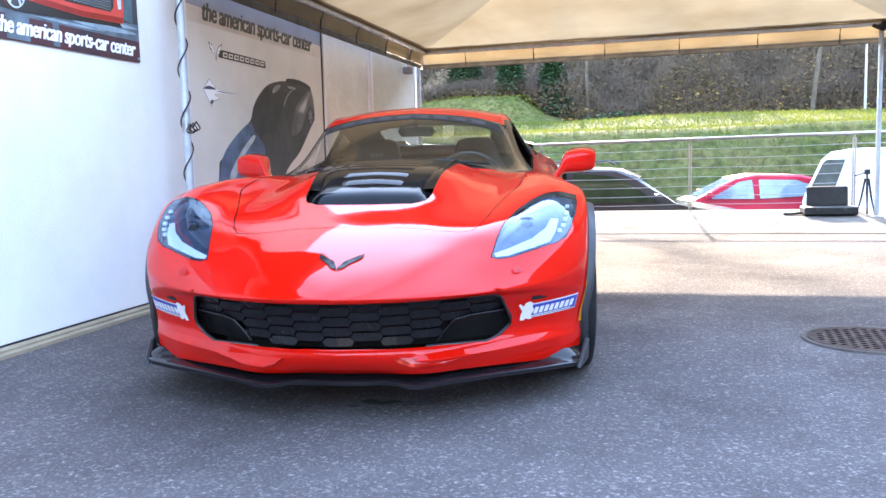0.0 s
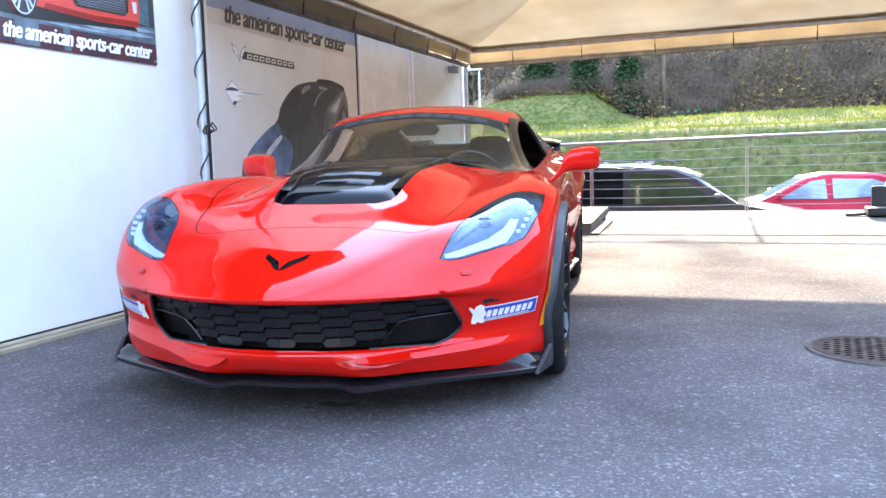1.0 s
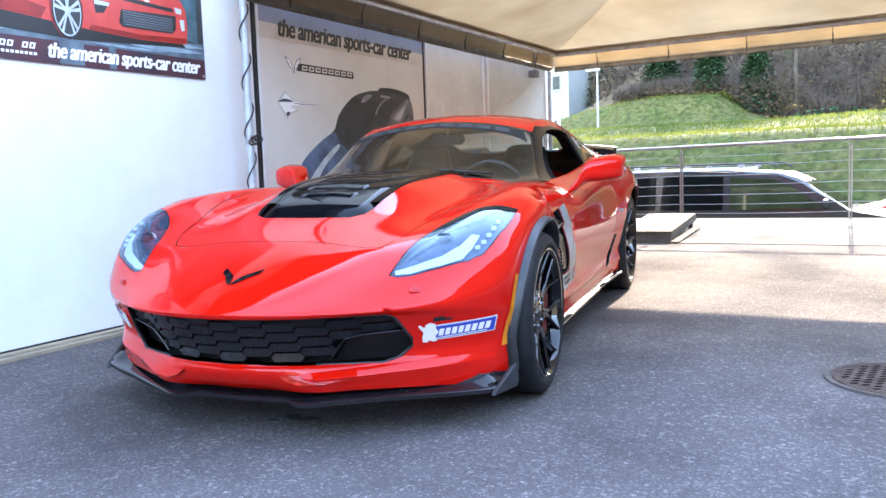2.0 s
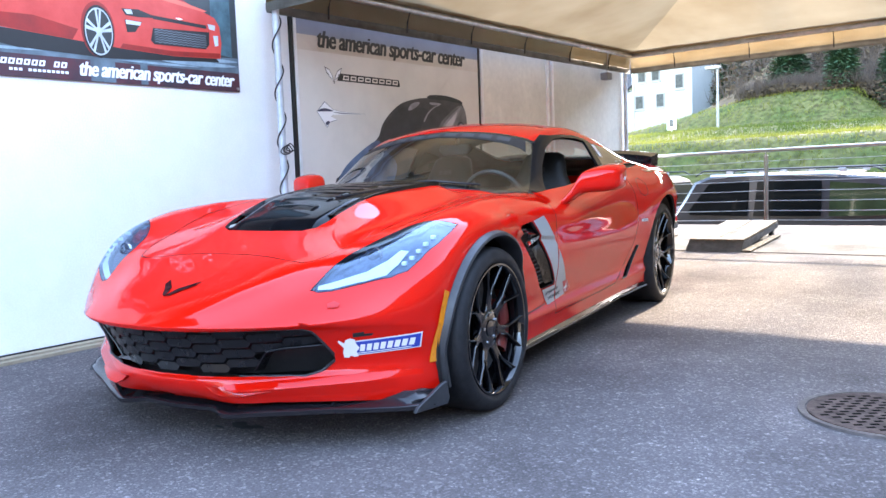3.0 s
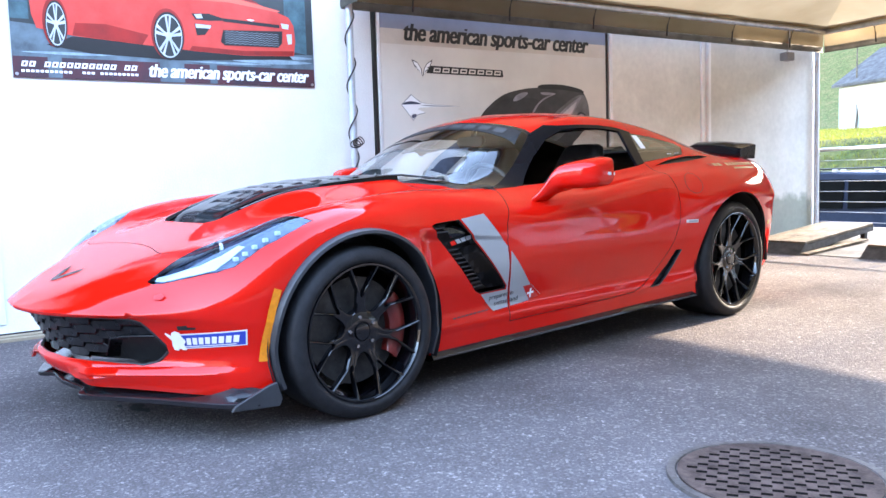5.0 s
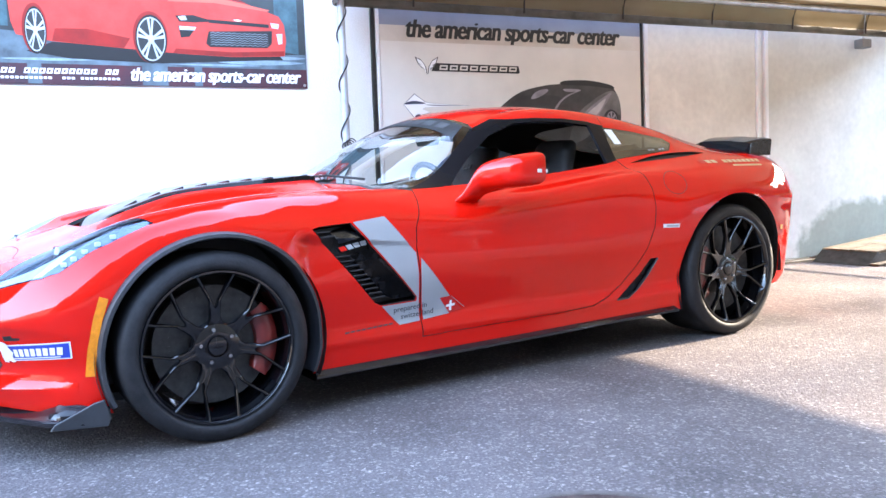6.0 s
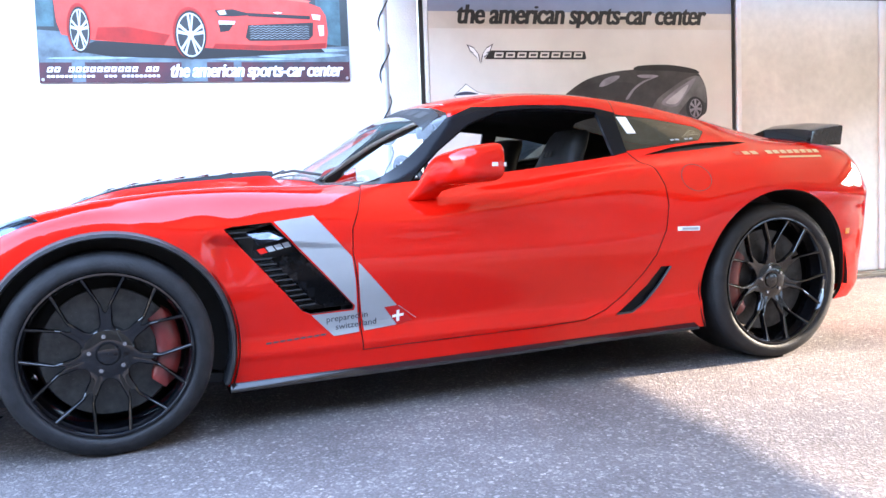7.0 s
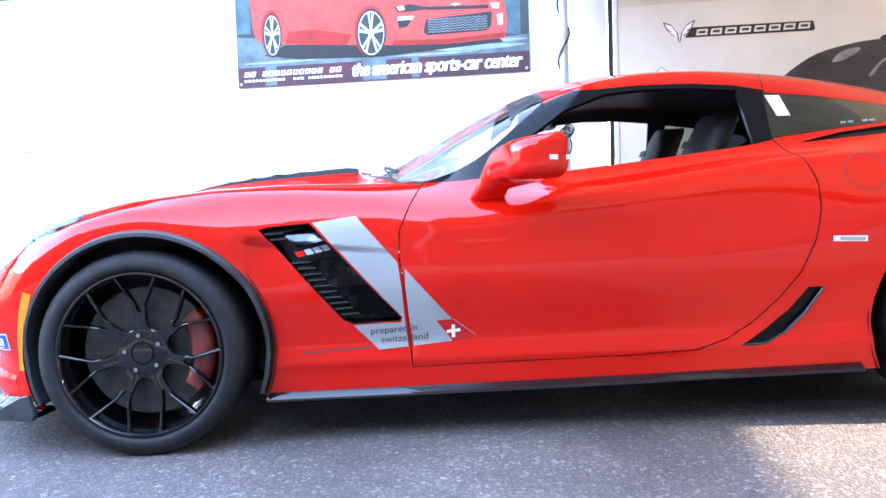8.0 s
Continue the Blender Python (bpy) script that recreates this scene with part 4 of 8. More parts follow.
    grid_mesh(bm, [[(x, r * math.cos(2 * math.pi * k / 40), r * math.sin(2 * math.pi * k / 40)) for k in range(40)] for x, r in prof], closed=True)
    for k in range(48):
        a, r = k * 2.399, 0.10 + (rim - 0.165) * ((k * 0.618) % 1)
        tube(bm, [(-0.0949, r * math.cos(a), r * math.sin(a)), (-0.0935, r * math.cos(a), r * math.sin(a))], 0.004, 6)
    part("brake_disc", bm, M_DISC, parent, "grey cross-drilled brake disc", smooth=35)
    bm = bmesh.new()
    rows = []
    for a in lin(-38, 38, 10):
        c, s = side_c * math.cos(radians(a)), math.sin(radians(a))
        e = 0.010 if abs(a) > 35 else 0.0
        rows.append([(x, r * c, r * s) for x, r in ((-0.13, rim - 0.036 - e), (-0.066, rim - 0.038 - e), (-0.056, rim - 0.048), (-0.050, rim - 0.075), (-0.056, rim - 0.100), (-0.066, rim - 0.112 + e), (-0.13, rim - 0.114 + e))])
    grid_mesh(bm, rows)
    part("brake_caliper", bm, M_CALIPER, parent, "red painted brake caliper", smooth=40)
    return rimo


M_CHROME = mat("bright_steel", (0.45, 0.45, 0.46), 0.25, metal=1.0, vary=0.08)
M_WHEEL = mat("wheel_black", (0.003, 0.003, 0.004), 0.09, vary=0.15, scale=15, coat=1.0, spec=0.15)
M_DISC = mat("brake_steel", (0.058, 0.057, 0.056), 0.45, metal=0.6, vary=0.25, scale=20)
M_CALIPER = mat("caliper_red", (0.14, 0.009, 0.006), 0.40, vary=0.2, scale=20, coat=0.4)
for u0, w0, R, rim, wd, hubd, face in ((HUB_F, R_F + 0.006, R_F, 0.259, 0.28, -0.044, 0.928), (HUB_R, R_R + 0.006, R_R, 0.274, 0.33, -0.05, 0.915)):
    for sg in (1, -1):
        wh = wheel_parts(car, R, rim, wd, hubd, sg * (1 if u0 < 2 else -1))
        wh.location = (sg * face, u0, w0)
        wh.rotation_euler = (0, 0, 0 if sg == 1 else math.pi)

# -- hood insert with louvres --
M_CARBON = mat("carbon_black", (0.005, 0.005, 0.006), 0.06, vary=0.3, scale=30, spec=0.18)
bm = bmesh.new()
box(bm, -0.30, 0.47, 0.60, 0.30, 1.40, 0.64)
part("engine_bay_tray", bm, M_BLACK, car)
ramp01 = lambda q: (lambda t: t * t * (3 - 2 * t))(min(1.0, max(0.0, q)))
bm = bmesh.new()
rows = []
for k in range(51):
    u = 0.482 + (1.400 - 0.482) * k / 50
    half = float(np.interp(u, [0.48, 0.51, 0.56, 0.78, 1.0, 1.25, 1.33, 1.40], [0.192, 0.242, 0.259, 0.275, 0.287, 0.299, 0.302, 0.320]))
    row = []
    for j in range(29):
        v = half * (j - 14) / 14
        p = on_top(u, v, 0.0)
        # the dome lies in a scoop that is open along the front and dies out along the sides
        front = 0.034 * (1 - ramp01((u - 0.490) / 0.085))
        flank_ = 0.026 * (1 - ramp01((half - abs(v)) / 0.055)) * (1 - ramp01((u - 0.55) / 0.45))
        row.append((p.x, p.y, p.z - 0.002 - max(front, flank_)))
    rows.append(row)
grid_mesh(bm, rows)
part("hood_insert", bm, M_CARBON, hood, "glossy black carbon hood insert", smooth=60)
for k in range(7):
    u = 0.70 + 0.094 * k
    hw = 0.150 + 0.015 * k
    bm = bmesh.new()
    rws = []
    for du, dz in ((-0.066, -0.010), (-0.052, -0.004), (0.0, 0.0015), (0.014, 0.0035), (0.019, 0.002), (0.018, -0.014)):
        rws.append([tuple(on_top(u + du - 0.030 * (abs(j) / 6) ** 2, hw * j / 6, 0.0) + Vector((0, 0, dz if abs(j) < 6 else -0.012))) for j in range(-6, 7)])
    grid_mesh(bm, rws)
    part("louvre", bm, M_CARBON, hood, smooth=50)
for sg in (1, -1):
    bm = bmesh.new()
    rws = []
    for k in range(25):
        u = 0.62 + (1.408 - 0.62) * k / 24
        half = float(np.interp(u, [0.56, 0.78, 1.0, 1.25, 1.33, 1.41], [0.259, 0.275, 0.287, 0.299, 0.302, 0.312]))
        h = 0.002 + 0.016 * ramp01((u - 0.62) / 0.78)
        p = on_top(min(u, 1.400), sg * half, 0.0)
        rws.append([(p.x - sg * d, u, p.z + q) for d, q in ((-0.008, -0.004), (-0.002, h), (0.012, h), (0.040, h * 0.3), (0.060, -0.004))])
    grid_mesh(bm, rws)
    bmesh.ops.holes_fill(bm, edges=[e for e in bm.edges if e.is_boundary])
    part("insert_ridge", bm, M_CARBON, hood, "raised black edge beside the louvres", smooth=35)
# bulge sides beside the insert stay red; the rear of the bulge is an open dark mouth
bm = bmesh.new()
grid_mesh(bm, [[(v, 1.414, 0.896 - 0.006 * (v / 0.2) ** 2), (v, 1.412, 0.872)] for v in lin(-0.21, 0.21, 10)])
part("bulge_mouth", bm, M_BLACK, hood)

# -- headlights --
M_DRL = mat("light_guide", (0.62, 0.66, 0.72), 0.25, vary=0.03)
M_LED = mat("led_white", (0.75, 0.80, 0.9), 0.2, vary=0.03)
for sg in (1, -1):
    w_ = lambda u, v, l, sg=sg: on_top(u, sg * v, l)
    bm = decal([(0.122, 0.540), (0.141, 0.583), (0.209, 0.682), (0.256, 0.740), (0.300, 0.762), (0.356, 0.774), (0.346, 0.745), (0.290, 0.722), (0.232, 0.672), (0.172, 0.592), (0.134, 0.534)], w_, -0.008)
    part("light_guide", bm, M_DRL, car, "white L-shaped daytime light strip")
    for k in range(5):
        u, v = ((0.316, 0.778), (0.345, 0.793), (0.378, 0.803), (0.418, 0.810), (0.466, 0.815))[k]
        c = on_top(u, sg * v, -0.010)
        bm = bmesh.new()
        box(bm, c.x - 0.008, c.y - 0.009, c.z - 0.008, c.x + 0.008, c.y + 0.009, c.z + 0.006, 0.003)
        part("led_unit", bm, M_LED, car)
    c = on_top(0.31, sg * 0.65, -0.036)
    bm = bmesh.new()
    bmesh.ops.create_uvsphere(bm, u_segments=20, v_segments=12, radius=0.030, matrix=Matrix.Translation(c))
    pj = part("projector_lens", bm, M_BLACKGLOSS, car, "dark round projector lens", smooth=True)
    bm = bmesh.new()
    tube(bm, [c + Vector((0, -0.020, 0.012)), c + Vector((0, -0.008, 0.008))], [0.034, 0.037], 24, caps=False)
    part("bezel", bm, M_CHROME, pj, smooth=True)
    bm = decal([(0.38, 0.63), (0.50, 0.665), (0.54, 0.72), (0.54, 0.77), (0.46, 0.765), (0.41, 0.71)], w_, -0.015)
    part("reflector", bm, M_LAMPBOWL, car, "dull metal reflector plate")
    bm = decal([(0.17, 0.548), (0.24, 0.570), (0.34, 0.62), (0.30, 0.635), (0.22, 0.580)], w_, -0.014)
    part("reflector", bm, M_LAMPBOWL, car)

# -- grille --
M_GRILLE = mat("grille_black", (0.008, 0.008, 0.010), 0.28, vary=0.2, scale=20, spec=0.34)
bm = bmesh.new()
rows = []
for v in lin(-0.60, 0.60, 30):
    p = [on_front(v, w, 0) for w in (0.455, 0.27)]
    rows.append([(v, q.y + 0.085, q.z) for q in p])
grid_mesh(bm, rows)
back = part("grille_backing", bm, M_BLACK, car)
bm = bmesh.new()


def gp(v, w, d=0.028):
    q = on_front(v, min(max(w, 0.285), 0.445), 0)
    return Vector((v, q.y + d, w))


def gbar(a, b, r=0.003):
    n = 3
    pts = [gp(a[0] + (b[0] - a[0]) * i / n, a[1] + (b[1] - a[1]) * i / n) for i in range(n + 1)]
    tube(bm, pts, r, 6)


CW, CH = 0.100, 0.0385
for col in range(-6, 7):
    for row in range(-1, 6):
        vc, wc = col * CW, 0.302 + CH * (row + (0.5 if col % 2 else 0))
        if abs(vc) > 0.565 or not 0.296 < wc < 0.446 or (abs(vc) > 0.37 and wc < 0.36) or (abs(vc) > 0.30 and wc < 0.30):
            continue
        hx = [(vc - CW / 2 + 0.008, wc - CH / 2), (vc + CW / 2 - 0.008, wc - CH / 2), (vc + CW / 2 + 0.008, wc), (vc + CW / 2 - 0.008, wc + CH / 2), (vc - CW / 2 + 0.008, wc + CH / 2), (vc - CW / 2 - 0.008, wc)]
        for i in (1, 2, 4, 5):
            gbar(hx[i], hx[(i + 1) % 6], 0.0030)
        # a blade leaning back across each cell, its ends pointed, with a dark slot above it
        lo, hi = wc - CH / 2 + 0.0015, wc + CH / 2 - 0.0085
        md = (lo + hi) / 2
        for k in range(2):
            a0, a1 = (vc - CW / 2 + 0.006, vc) if k == 0 else (vc, vc + CW / 2 - 0.006)
            tip = a0 - 0.010 if k == 0 else a1 + 0.010
            pts = [gp(a0, lo, 0.022), gp(a1, lo, 0.022), gp(a1, hi, 0.034), gp(a0, hi, 0.034)]
            pts = pts + [gp(tip, md, 0.028)] if k == 0 else pts[:2] + [gp(tip, md, 0.028)] + pts[2:]
            prism(bm, pts, (0, 0.004, -0.003))
part("grille", bm, M_GRILLE, car, "black honeycomb front grille", smooth=40)
for sg in (1, -1):
    bm = bmesh.new()
    pts = [gp(sg * 0.335, 0.286, 0.02), gp(sg * 0.372, 0.335, 0.018), gp(sg * 0.395, 0.362, 0.016), gp(sg * 0.45, 0.372, 0.014), gp(sg * 0.565, 0.378, 0.012)]
    tube(bm, pts, 0.0035, 6)
    pts2 = [p + Vector((0, 0.05, -0.004)) for p in pts]
    grid_mesh(bm, [pts, pts2])
    part("duct_frame", bm, M_GRILLE, car, "grey edged brake duct frame", smooth=40)
    bm = bmesh.new()
    outer = [(p[0], p[1]) for p in GRILLE_OUT[1:-1]]
    tube(bm, [on_front(sg * a, b, -0.004) for a, b in outer], 0.006, 6)
    part("grille_rim", bm, M_TRIM, car, smooth=True)

# -- small flared wings in the chin, over the kinks of the lip --
for sg in (1, -1):
    flare = lambda v, w, l, sg=sg: on_front(sg * v, w, 0.0015 + 0.5 * max(0.0, 0.246 - w))
    bm = decal([(0.187, 0.247), (0.25, 0.246), (0.31, 0.245), (0.385, 0.241), (0.455, 0.231), (0.393, 0.226), (0.335, 0.218), (0.255, 0.218), (0.215, 0.230)], flare, 0.0, 0.02)
    if sg == -1:
        bmesh.ops.reverse_faces(bm, faces=bm.faces)
    bmesh.ops.solidify(bm, geom=bm.faces, thickness=0.012)
    part("chin_wing", bm, M_RED, car, smooth=25)

# -- splitter with end plates --
M_SPLIT = mat("splitter_black", (0.012, 0.010, 0.012), 0.14, vary=0.2, scale=12, spec=0.5)
side = []
for i in range(31):
    u = NOSE + 0.0005 + 0.60 * (i / 30) ** 2
    V = V_(u)
    e = 1e-3
    du, dv = 2 * e, V_(u + e) - V_(max(u - e, NOSE))
    L = math.hypot(du, dv)
    side.append((u, V if i else 0.0, -dv / L if i else -1.0, du / L if i else 0.0))
# the lip's own plan: blunt, with a kink each side of the middle, running back to the end plates
lip_u = pchip([(0, -0.052), (0.10, -0.044), (0.17, -0.036), (0.235, -0.066), (0.26, -0.070), (0.31, -0.052), (0.38, -0.018), (0.60, 0.108), (0.68, 0.150), (0.77, 0.203), (0.84, 0.256), (0.868, 0.32), (0.884, 0.41)])
lip_v = lin(0, 0.38, 26) + lin(0.40, 0.84, 16) + [0.852, 0.862, 0.870, 0.877, 0.884]
half = [(lip_u(v), v) for v in lip_v]
path = [(u, -v) for u, v in reversed(half[1:])] + half
rows = []
for i, (u, v) in enumerate(path):
    a, b = path[max(i - 1, 0)], path[min(i + 1, len(path) - 1)]
    du, dv = b[0] - a[0], b[1] - a[1]
    L = math.hypot(du, dv)
    nu, nv = -dv / L, du / L
    sag = 0.006 * math.exp(-((abs(v) - 0.27) / 0.07) ** 2)
    sp = lambda d, w: (v - nv * d, u - nu * d, w - sag)
    deep = 0.105 * min(1.0, max(0.15, (0.88 - abs(v)) / 0.25))
    rows.append([sp(deep + 0.03, 0.196), sp(deep, 0.176), sp(deep - 0.005, 0.171), sp(0.012, 0.1585), sp(0.002, 0.1565), sp(-0.002, 0.153), sp(-0.002, 0.139), sp(0.006, 0.135), sp(0.16, 0.138)])
bm = bmesh.new()
grid_mesh(bm, rows)
part("front_splitter", bm, M_SPLIT, car, "low black front splitter lip", smooth=45)
for sg in (1, -1):
    # angled red shelf low on each side of the bumper
    rws = []
    for u, v, nu, nv in side:
        if v < 0.26 or u > 0.33:
            continue
        k = min(1.0, max(0.0, (v - 0.27) / 0.08))
        k = k * k * (3 - 2 * k) * min(1.0, max(0.0, (0.29 - u) / 0.16))
        lv = sorted(low_at(u))
        off = lambda w: float(np.interp(w, [q[0] for q in lv], [q[1] for q in lv]))
        rise = 0.018 * min(1.0, max(0.0, (v - 0.35) / 0.45))
        rws.append([(sg * (v - nv * (off(w) - p)), u - nu * (off(w) - p), w) for w, p in ((0.258 + rise, -0.002), (0.236 + rise, 0.003 + 0.011 * k), (0.230 + rise, 0.004 + 0.011 * k), (0.196, 0.002 * k - 0.002))])
    bm = bmesh.new()
    grid_mesh(bm, rws)
    part("bumper_shelf", bm, M_RED, car, "angled red shelf low on the bumper", smooth=25)
    bm = bmesh.new()
    prism(bm, [(sg * 0.832, 0.240, 0.130), (sg * 0.872, 0.405, 0.126), (sg * 0.875, 0.415, 0.150), (sg * 0.875, 0.398, 0.212), (sg * 0.868, 0.37, 0.206), (sg * 0.838, 0.255, 0.150)], (sg * 0.016, -0.006, 0))
    bmesh.ops.bevel(bm, geom=bm.edges[:], offset=0.003, segments=1, affect="EDGES")
    part("splitter_end_plate", bm, M_TRIM, car, "dull black end plate")
    # sill skirt
    bm = bmesh.new()
    rws = []
    for k in range(31):
        u = 1.135 + (3.03 - 1.135) * k / 30
        v0 = V_(u) - 0.036
        t = k / 30
        lift = 0.010 * t + 0.020 * t ** 3
        o = 0.018 + 0.014 * t - 0.008 * math.exp(-((u - 2.55) / 0.15) ** 2)
        rws.append([(sg * (v0 - 0.02), u, 0.190), (sg * (v0 + 0.004), u, 0.172 + lift), (sg * (v0 + o), u, 0.158 + lift), (sg * (v0 + o + 0.002), u, 0.148 + lift), (sg * (v0 - 0.01), u, 0.136 + lift), (sg * (v0 - 0.20), u, 0.14)])
    grid_mesh(bm, rws)
    part("side_skirt", bm, M_SPLIT, car, "black sill skirt", smooth=40)

# -- fender vents, coves --
M_SMOKE = mat("smoked_chrome", (0.20, 0.22, 0.26), 0.10, metal=1.0, vary=0.1)
M_SILVER = mat("silver_film", (0.36, 0.38, 0.40), 0.34, metal=0.35, vary=0.04, scale=3)
for sg in (1, -1):
    mir = Matrix.Diagonal((sg, 1, 1, 1))

    def flip(b):
        bmesh.ops.transform(b, matrix=mir, verts=b.verts)
        return b
    bm = bmesh.new()
    decal([(a, b) for a, b in VENT_OUT], on_side, -0.045, 0.05, bm)
    part("vent_backing", flip(bm), M_BLACK, car)
    vl = lambda t, d: (1.145 + 0.25 * t + d, 0.700 - 0.298 * t)
    vr = lambda t, d=0.0: (1.300 + 0.275 * t + d, 0.712 - 0.309 * t)
    bm = decal([vl(0.36, 0.058), vr(0.33), vr(0.985), vl(0.985, 0.085), vl(0.93, 0.064)], on_side, -0.006)
    bmesh.ops.solidify(bm, geom=bm.faces, thickness=0.012)
    part("vent_panel", flip(bm), M_CARBON, car, "flat satin black vent panel")
    # the upper plate leans back and so mirrors the sky
    tl, tr, br, bl = vl(0.045, 0.060), vr(0.015), vr(0.165), vl(0.205, 0.060)
    lean = lambda a, b, l: on_side(a, b, 0.0) + Vector((-0.004 - 0.55 * max(0.0, b - 0.655), 0, 0))
    bm = decal([tl, tr, br, bl], lean, 0.0, 0.03)
    bmesh.ops.solidify(bm, geom=bm.faces, thickness=0.006)
    part("vent_panel", flip(bm), M_SMOKE, car, "smoked bright upper vent panel")
    for k in range(15):
        t = 0.05 + 0.90 * k / 14
        if 0.16 < t < 0.33:
            continue
        a = vl(t, 0.0)
        bm = bmesh.new()
        p = [on_side(a[0] + du, a[1] + dw, d) for du, dw, d in ((0.002, 0.0, -0.003), (0.060, 0.002, -0.006), (0.060, -0.006, -0.034), (0.0, -0.008, -0.032))]
        prism(bm, p, (0, 0.0, 0.0045))
        part("vent_slat", flip(bm), M_TRIM, car)
    bm = decal([vl(0.250, 0.028), vr(0.200), vr(0.268), vl(0.318, 0.030)], on_side, -0.001)
    bd = part("badge_plate", flip(bm), M_BLACKGLOSS, car, "black badge plate with bright marks in the vent")
    for q0, q1, mm in ((0.06, 0.27, M_RED), (0.31, 0.50, M_SILVER), (0.54, 0.73, M_SILVER), (0.77, 0.95, M_SILVER)):
        lo0, lo1, hi0, hi1 = Vector(vl(0.310, 0.030)), Vector(vr(0.262)), Vector(vl(0.257, 0.030)), Vector(vr(0.207))
        pts = [lo0.lerp(lo1, q0), lo0.lerp(lo1, q1), hi0.lerp(hi1, q1 + 0.02), hi0.lerp(hi1, q0 + 0.02)]
        part("badge_mark", flip(decal([tuple(p) for p in pts], on_side, 0.001)), mm, bd)
    bm = decal(COVE_OUT, on_side, -0.012)
    part("cove_duct", flip(bm), M_BLACKGLOSS, car, "black brake duct ahead of the rear wheel")
    bm = bmesh.new()
    tube(bm, [on_side(a, b, 0.001) for a, b in COVE_OUT[1:6]], 0.004, 6)
    part("cove_trim", flip(bm), M_TRIM, car, "grey duct edge")

# -- door mirrors --
def mirror_housing(sg):
    """A wedge-shaped housing that sweeps up and back from its foot on the door."""
    secs = [(0.795, 1.815, 1.925, 0.760, 0.786), (0.825, 1.834, 1.932, 0.776, 0.820), (0.850, 1.850, 1.950, 0.796, 0.862), (0.872, 1.868, 2.045, 0.812, 0.915), (0.900, 1.882, 2.088, 0.816, 0.940), (0.955, 1.902, 2.098, 0.818, 0.951), (1.000, 1.922, 2.100, 0.822, 0.954), (1.035, 1.946, 2.097, 0.830, 0.949), (1.053, 1.970, 2.091, 0.842, 0.941), (1.060, 2.000, 2.080, 0.858, 0.930)]
    bm = bmesh.new()
    rows = []
    for p in catmull(secs, 3):
        v, u0, u1, w0, w1 = [float(q) for q in p]
        row = []
        for a in range(24):
            th = 2 * math.pi * a / 24
            c, sn = math.cos(th), math.sin(th)
            x = math.copysign(abs(c) ** (0.30 if c > 0 else 0.55), c)
            y = math.copysign(abs(sn) ** 0.55, sn)
            # the nose of the housing hangs lower than its back edge
            row.append((sg * v, (u0 + u1) / 2 + (u1 - u0) / 2 * x, (w0 + w1) / 2 + (w1 - w0) / 2 * y + 0.013 * x * min(1.0, max(0.0, (v - 0.85) / 0.08)) * (y > 0) * y))
        rows.append(row)
    grid_mesh(bm, rows, closed=True)
    bmesh.ops.holes_fill(bm, edges=[e for e in bm.edges if e.is_boundary])
    hs = part("mirror", bm, M_RED, car, "red wedge-shaped door mirror swept up from its foot", smooth=60)
    bm = bmesh.new()
    prism(bm, [(sg * 0.92, 2.094, 0.850), (sg * 1.025, 2.098, 0.872), (sg * 1.030, 2.098, 0.940), (sg * 0.93, 2.094, 0.945)], (0, 0.003, 0))
    part("mirror_glass", bm, M_CHROME, hs, "silvered mirror glass")
    bm = bmesh.new()
    prism(bm, [(sg * 1.050, 2.040, 0.876), (sg * 1.040, 2.098, 0.874), (sg * 1.040, 2.098, 0.888), (sg * 1.050, 2.040, 0.890)], (sg * 0.014, 0, 0))
    part("marker_strip", bm, M_WHITEPAINT, hs, "white reflective strip")


mirror_housing(1)
mirror_housing(-1)

# -- rear spoiler --
bm = bmesh.new()
rows = []
for k in range(41):
    v = -0.735 + 1.47 * k / 40
    a = abs(v) / 0.735
    up = 0.052 + 0.036 * min(1.0, max(0.0, (a - 0.40) / 0.05))
    fwd = -0.10 * a ** 3
    base = on_top(min(4.02, 3.99 + fwd), v, 0).z
    u0, u1 = 3.86 + fwd + 0.055 * min(1.0, max(0.0, (a - 0.40) / 0.05)), 4.045 + 0.35 * fwd
    rows.append([(v, u0, base + 0.012), (v, u0 + 0.012, base + up * 0.72), (v, u1 - 0.06, base + up - 0.006), (v, u1, base + up), (v, u1 + 0.004, base + up - 0.006), (v, u1 - 0.01, base - 0.002), (v, u0, base + 0.0)])
grid_mesh(bm, rows)
bmesh.ops.holes_fill(bm, edges=[e for e in bm.edges if e.is_boundary])
part("rear_spoiler", bm, M_CARBON, car, "gloss black raised tail spoiler", smooth=35)

# -- cabin --
M_BANDGREY = mat("grey_film", (0.055, 0.055, 0.058), 0.5, vary=0.1)
M_LEATHER = mat("black_leather", (0.018, 0.018, 0.019), 0.5, vary=0.2, scale=20, bump=0.15, bump_scale=200)


def shell(bm, rows):
    grid_mesh(bm, rows, closed=True)
    bmesh.ops.holes_fill(bm, edges=[e for e in bm.edges if e.is_boundary])


def oval(cx, cy, cz, hx, hy, n=18, p=0.6):
    return [(cx + hx * math.copysign(abs(math.cos(2 * math.pi * i / n)) ** p, math.cos(2 * math.pi * i / n)), cy + hy * math.copysign(abs(math.sin(2 * math.pi * i / n)) ** p, math.sin(2 * math.pi * i / n)), cz) for i in range(n)]


